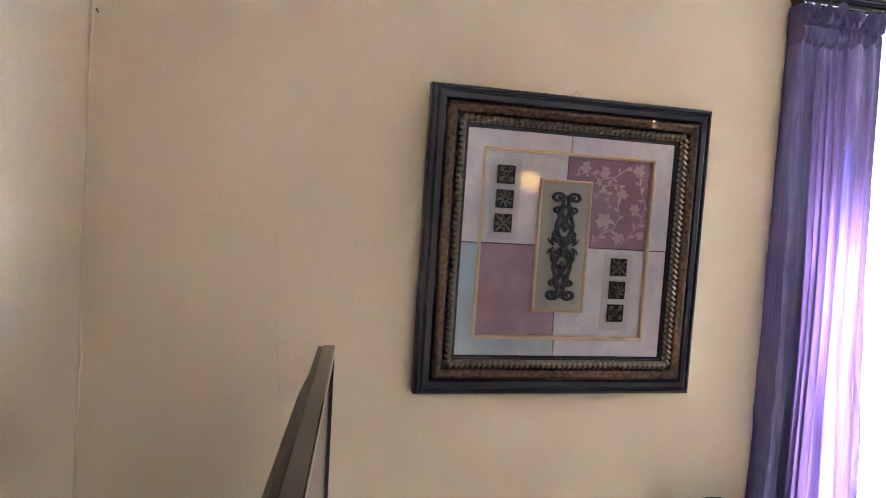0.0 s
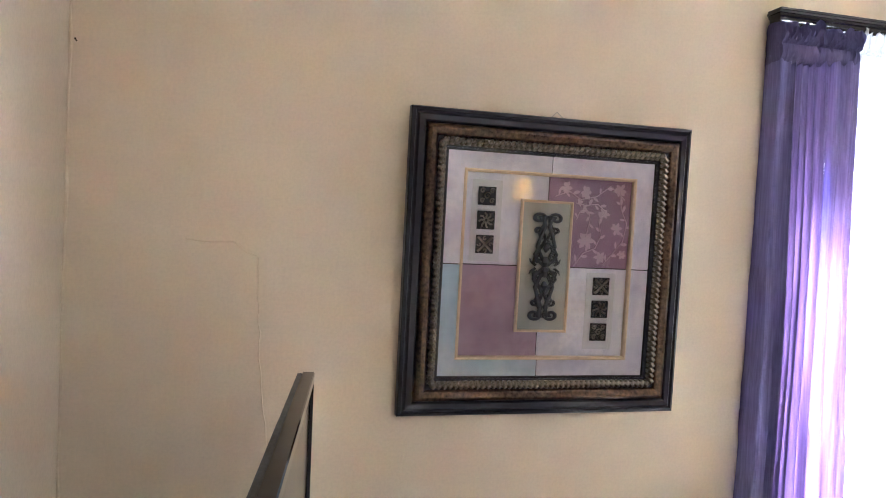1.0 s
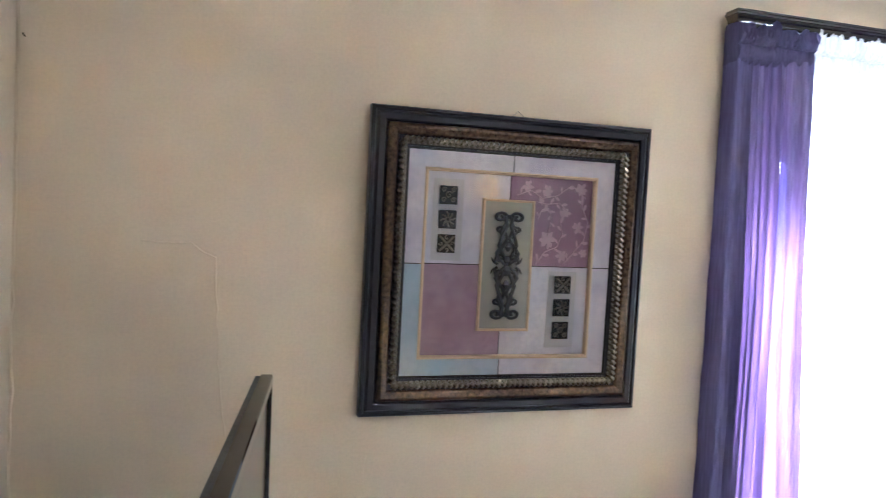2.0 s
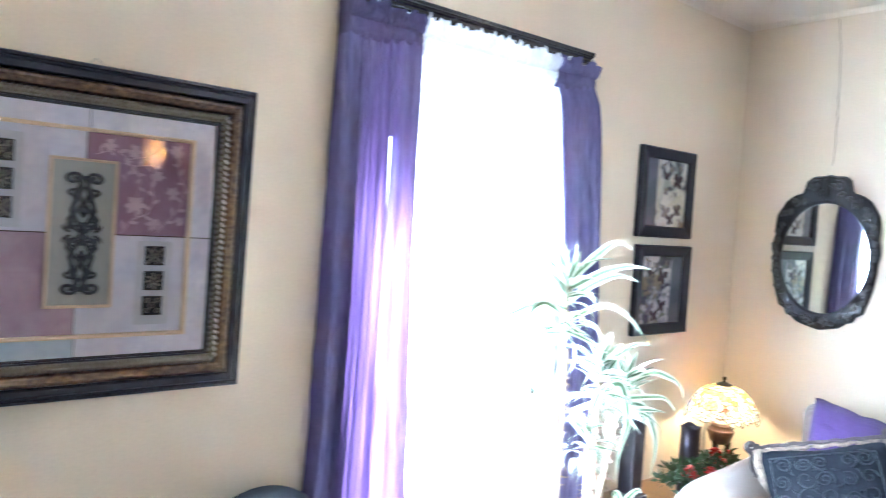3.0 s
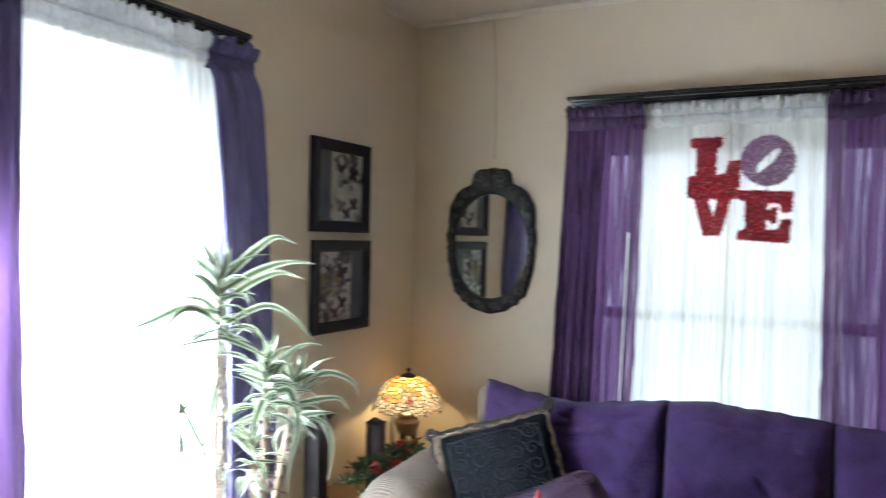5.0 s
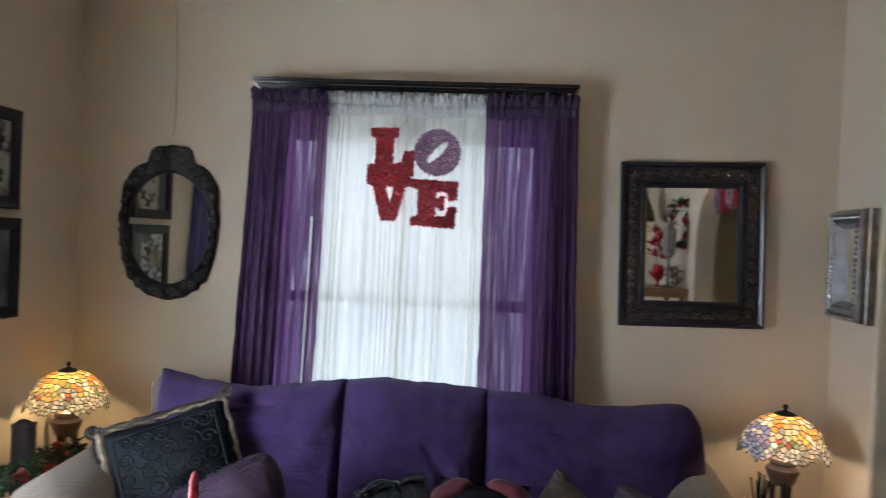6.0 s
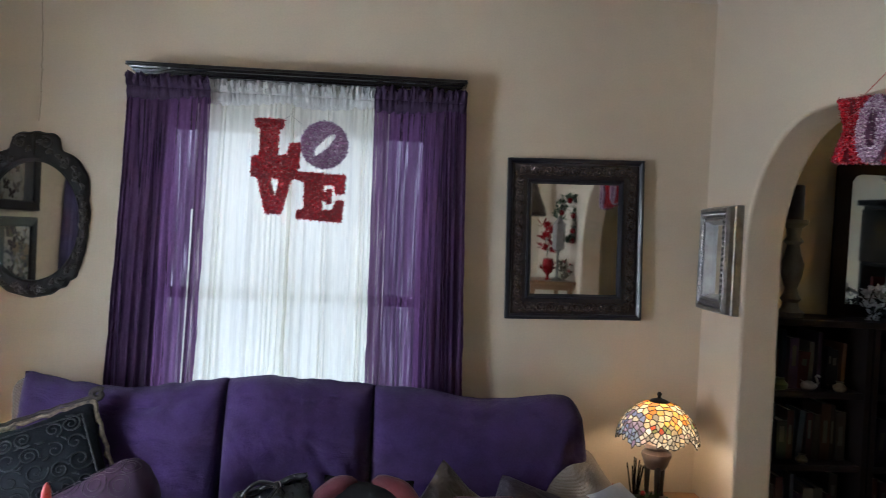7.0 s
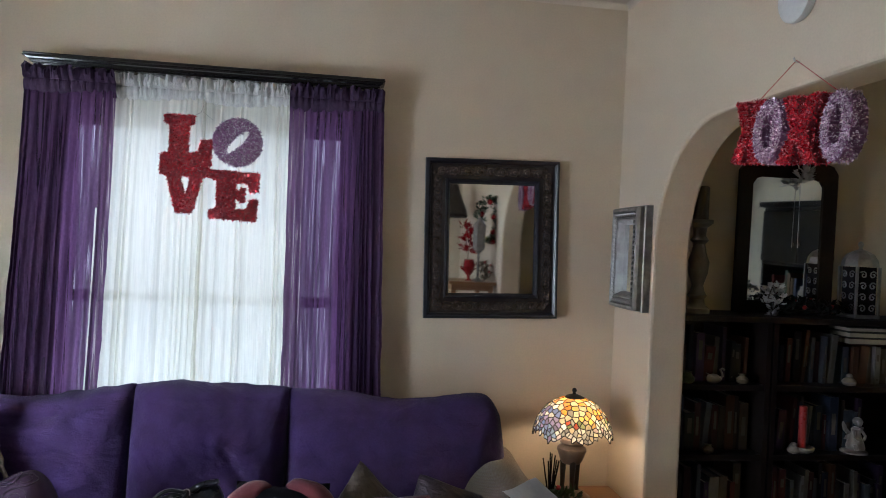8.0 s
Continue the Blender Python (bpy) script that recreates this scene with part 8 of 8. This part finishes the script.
sl = thing("lantern", pose(3.215, -2.52, 1.2605), "grey metal lantern on a slender foot on the console", "lantern")
part("foot", lathe(bmesh.new(), [(0.05, 0), (0.04, 0.012), (0.010, 0.03), (0.010, 0.22), (0.030, 0.245)], 14), GREYWOOD, sl, smooth=True)
part("body", lathe(bmesh.new(), [(0.040, 0.245), (0.050, 0.27), (0.050, 0.44), (0.054, 0.445), (0.02, 0.49), (0.004, 0.51)], 6), CERAMIC, sl, "pale glazed sides")
rv = thing("vase", pose(3.16, -2.62, 1.2605), "red glass vase with red silk poinsettias on the console", "vase")
part("body", lathe(bmesh.new(), [(0.03, 0), (0.012, 0.015), (0.012, 0.04), (0.04, 0.07), (0.045, 0.13), (0.038, 0.17), (0.034, 0.168), (0.01, 0.06)], 20), BAUBLE, rv, smooth=True)
foliage("silk_poinsettia", pose(3.15, -2.62, 1.44), [(0.0, 0.0, -0.1), (0.0, 0.0, 0.06), (-0.02, 0.0, 0.14), (0.02, 0.01, 0.20), (-0.02, 0.0, 0.24)], 0, "red silk poinsettias standing in the vase", "flowers", 56, 0.075, BAUBLE)
foliage("silk_flowers", pose(3.285, -2.60, 1.2605), [(0.0, 0.0, 0.0), (0.015, 0.01, 0.05), (-0.02, 0.0, 0.09), (0.02, -0.02, 0.12)], 5, "gold and red silk flowers standing on the console", "flowers", 53, 0.055, OCHRE)
fl = thing("floor_lamp", pose(3.10, -3.42, 0), "dark floor lamp with a brown fringed shade", "floor lamp")
part("pole", tube(bmesh.new(), [(0, 0, 0.02), (0, 0, 1.84)], 0.012, 10), LEAD, fl)
part("foot", lathe(bmesh.new(), [(0.14, 0), (0.13, 0.02), (0.03, 0.035)], 24), LEAD, fl, smooth=True)
part("shade", lathe(bmesh.new(), [(0.17, 1.82), (0.165, 1.86), (0.10, 2.02), (0.08, 2.10)], 28, caps=False), BROWN, fl, "dark brown fringed shade", smooth=True)
part("fringe", lathe(bmesh.new(), [(0.172, 1.795), (0.173, 1.822)], 60, caps=False), DARKFRINGE, fl)
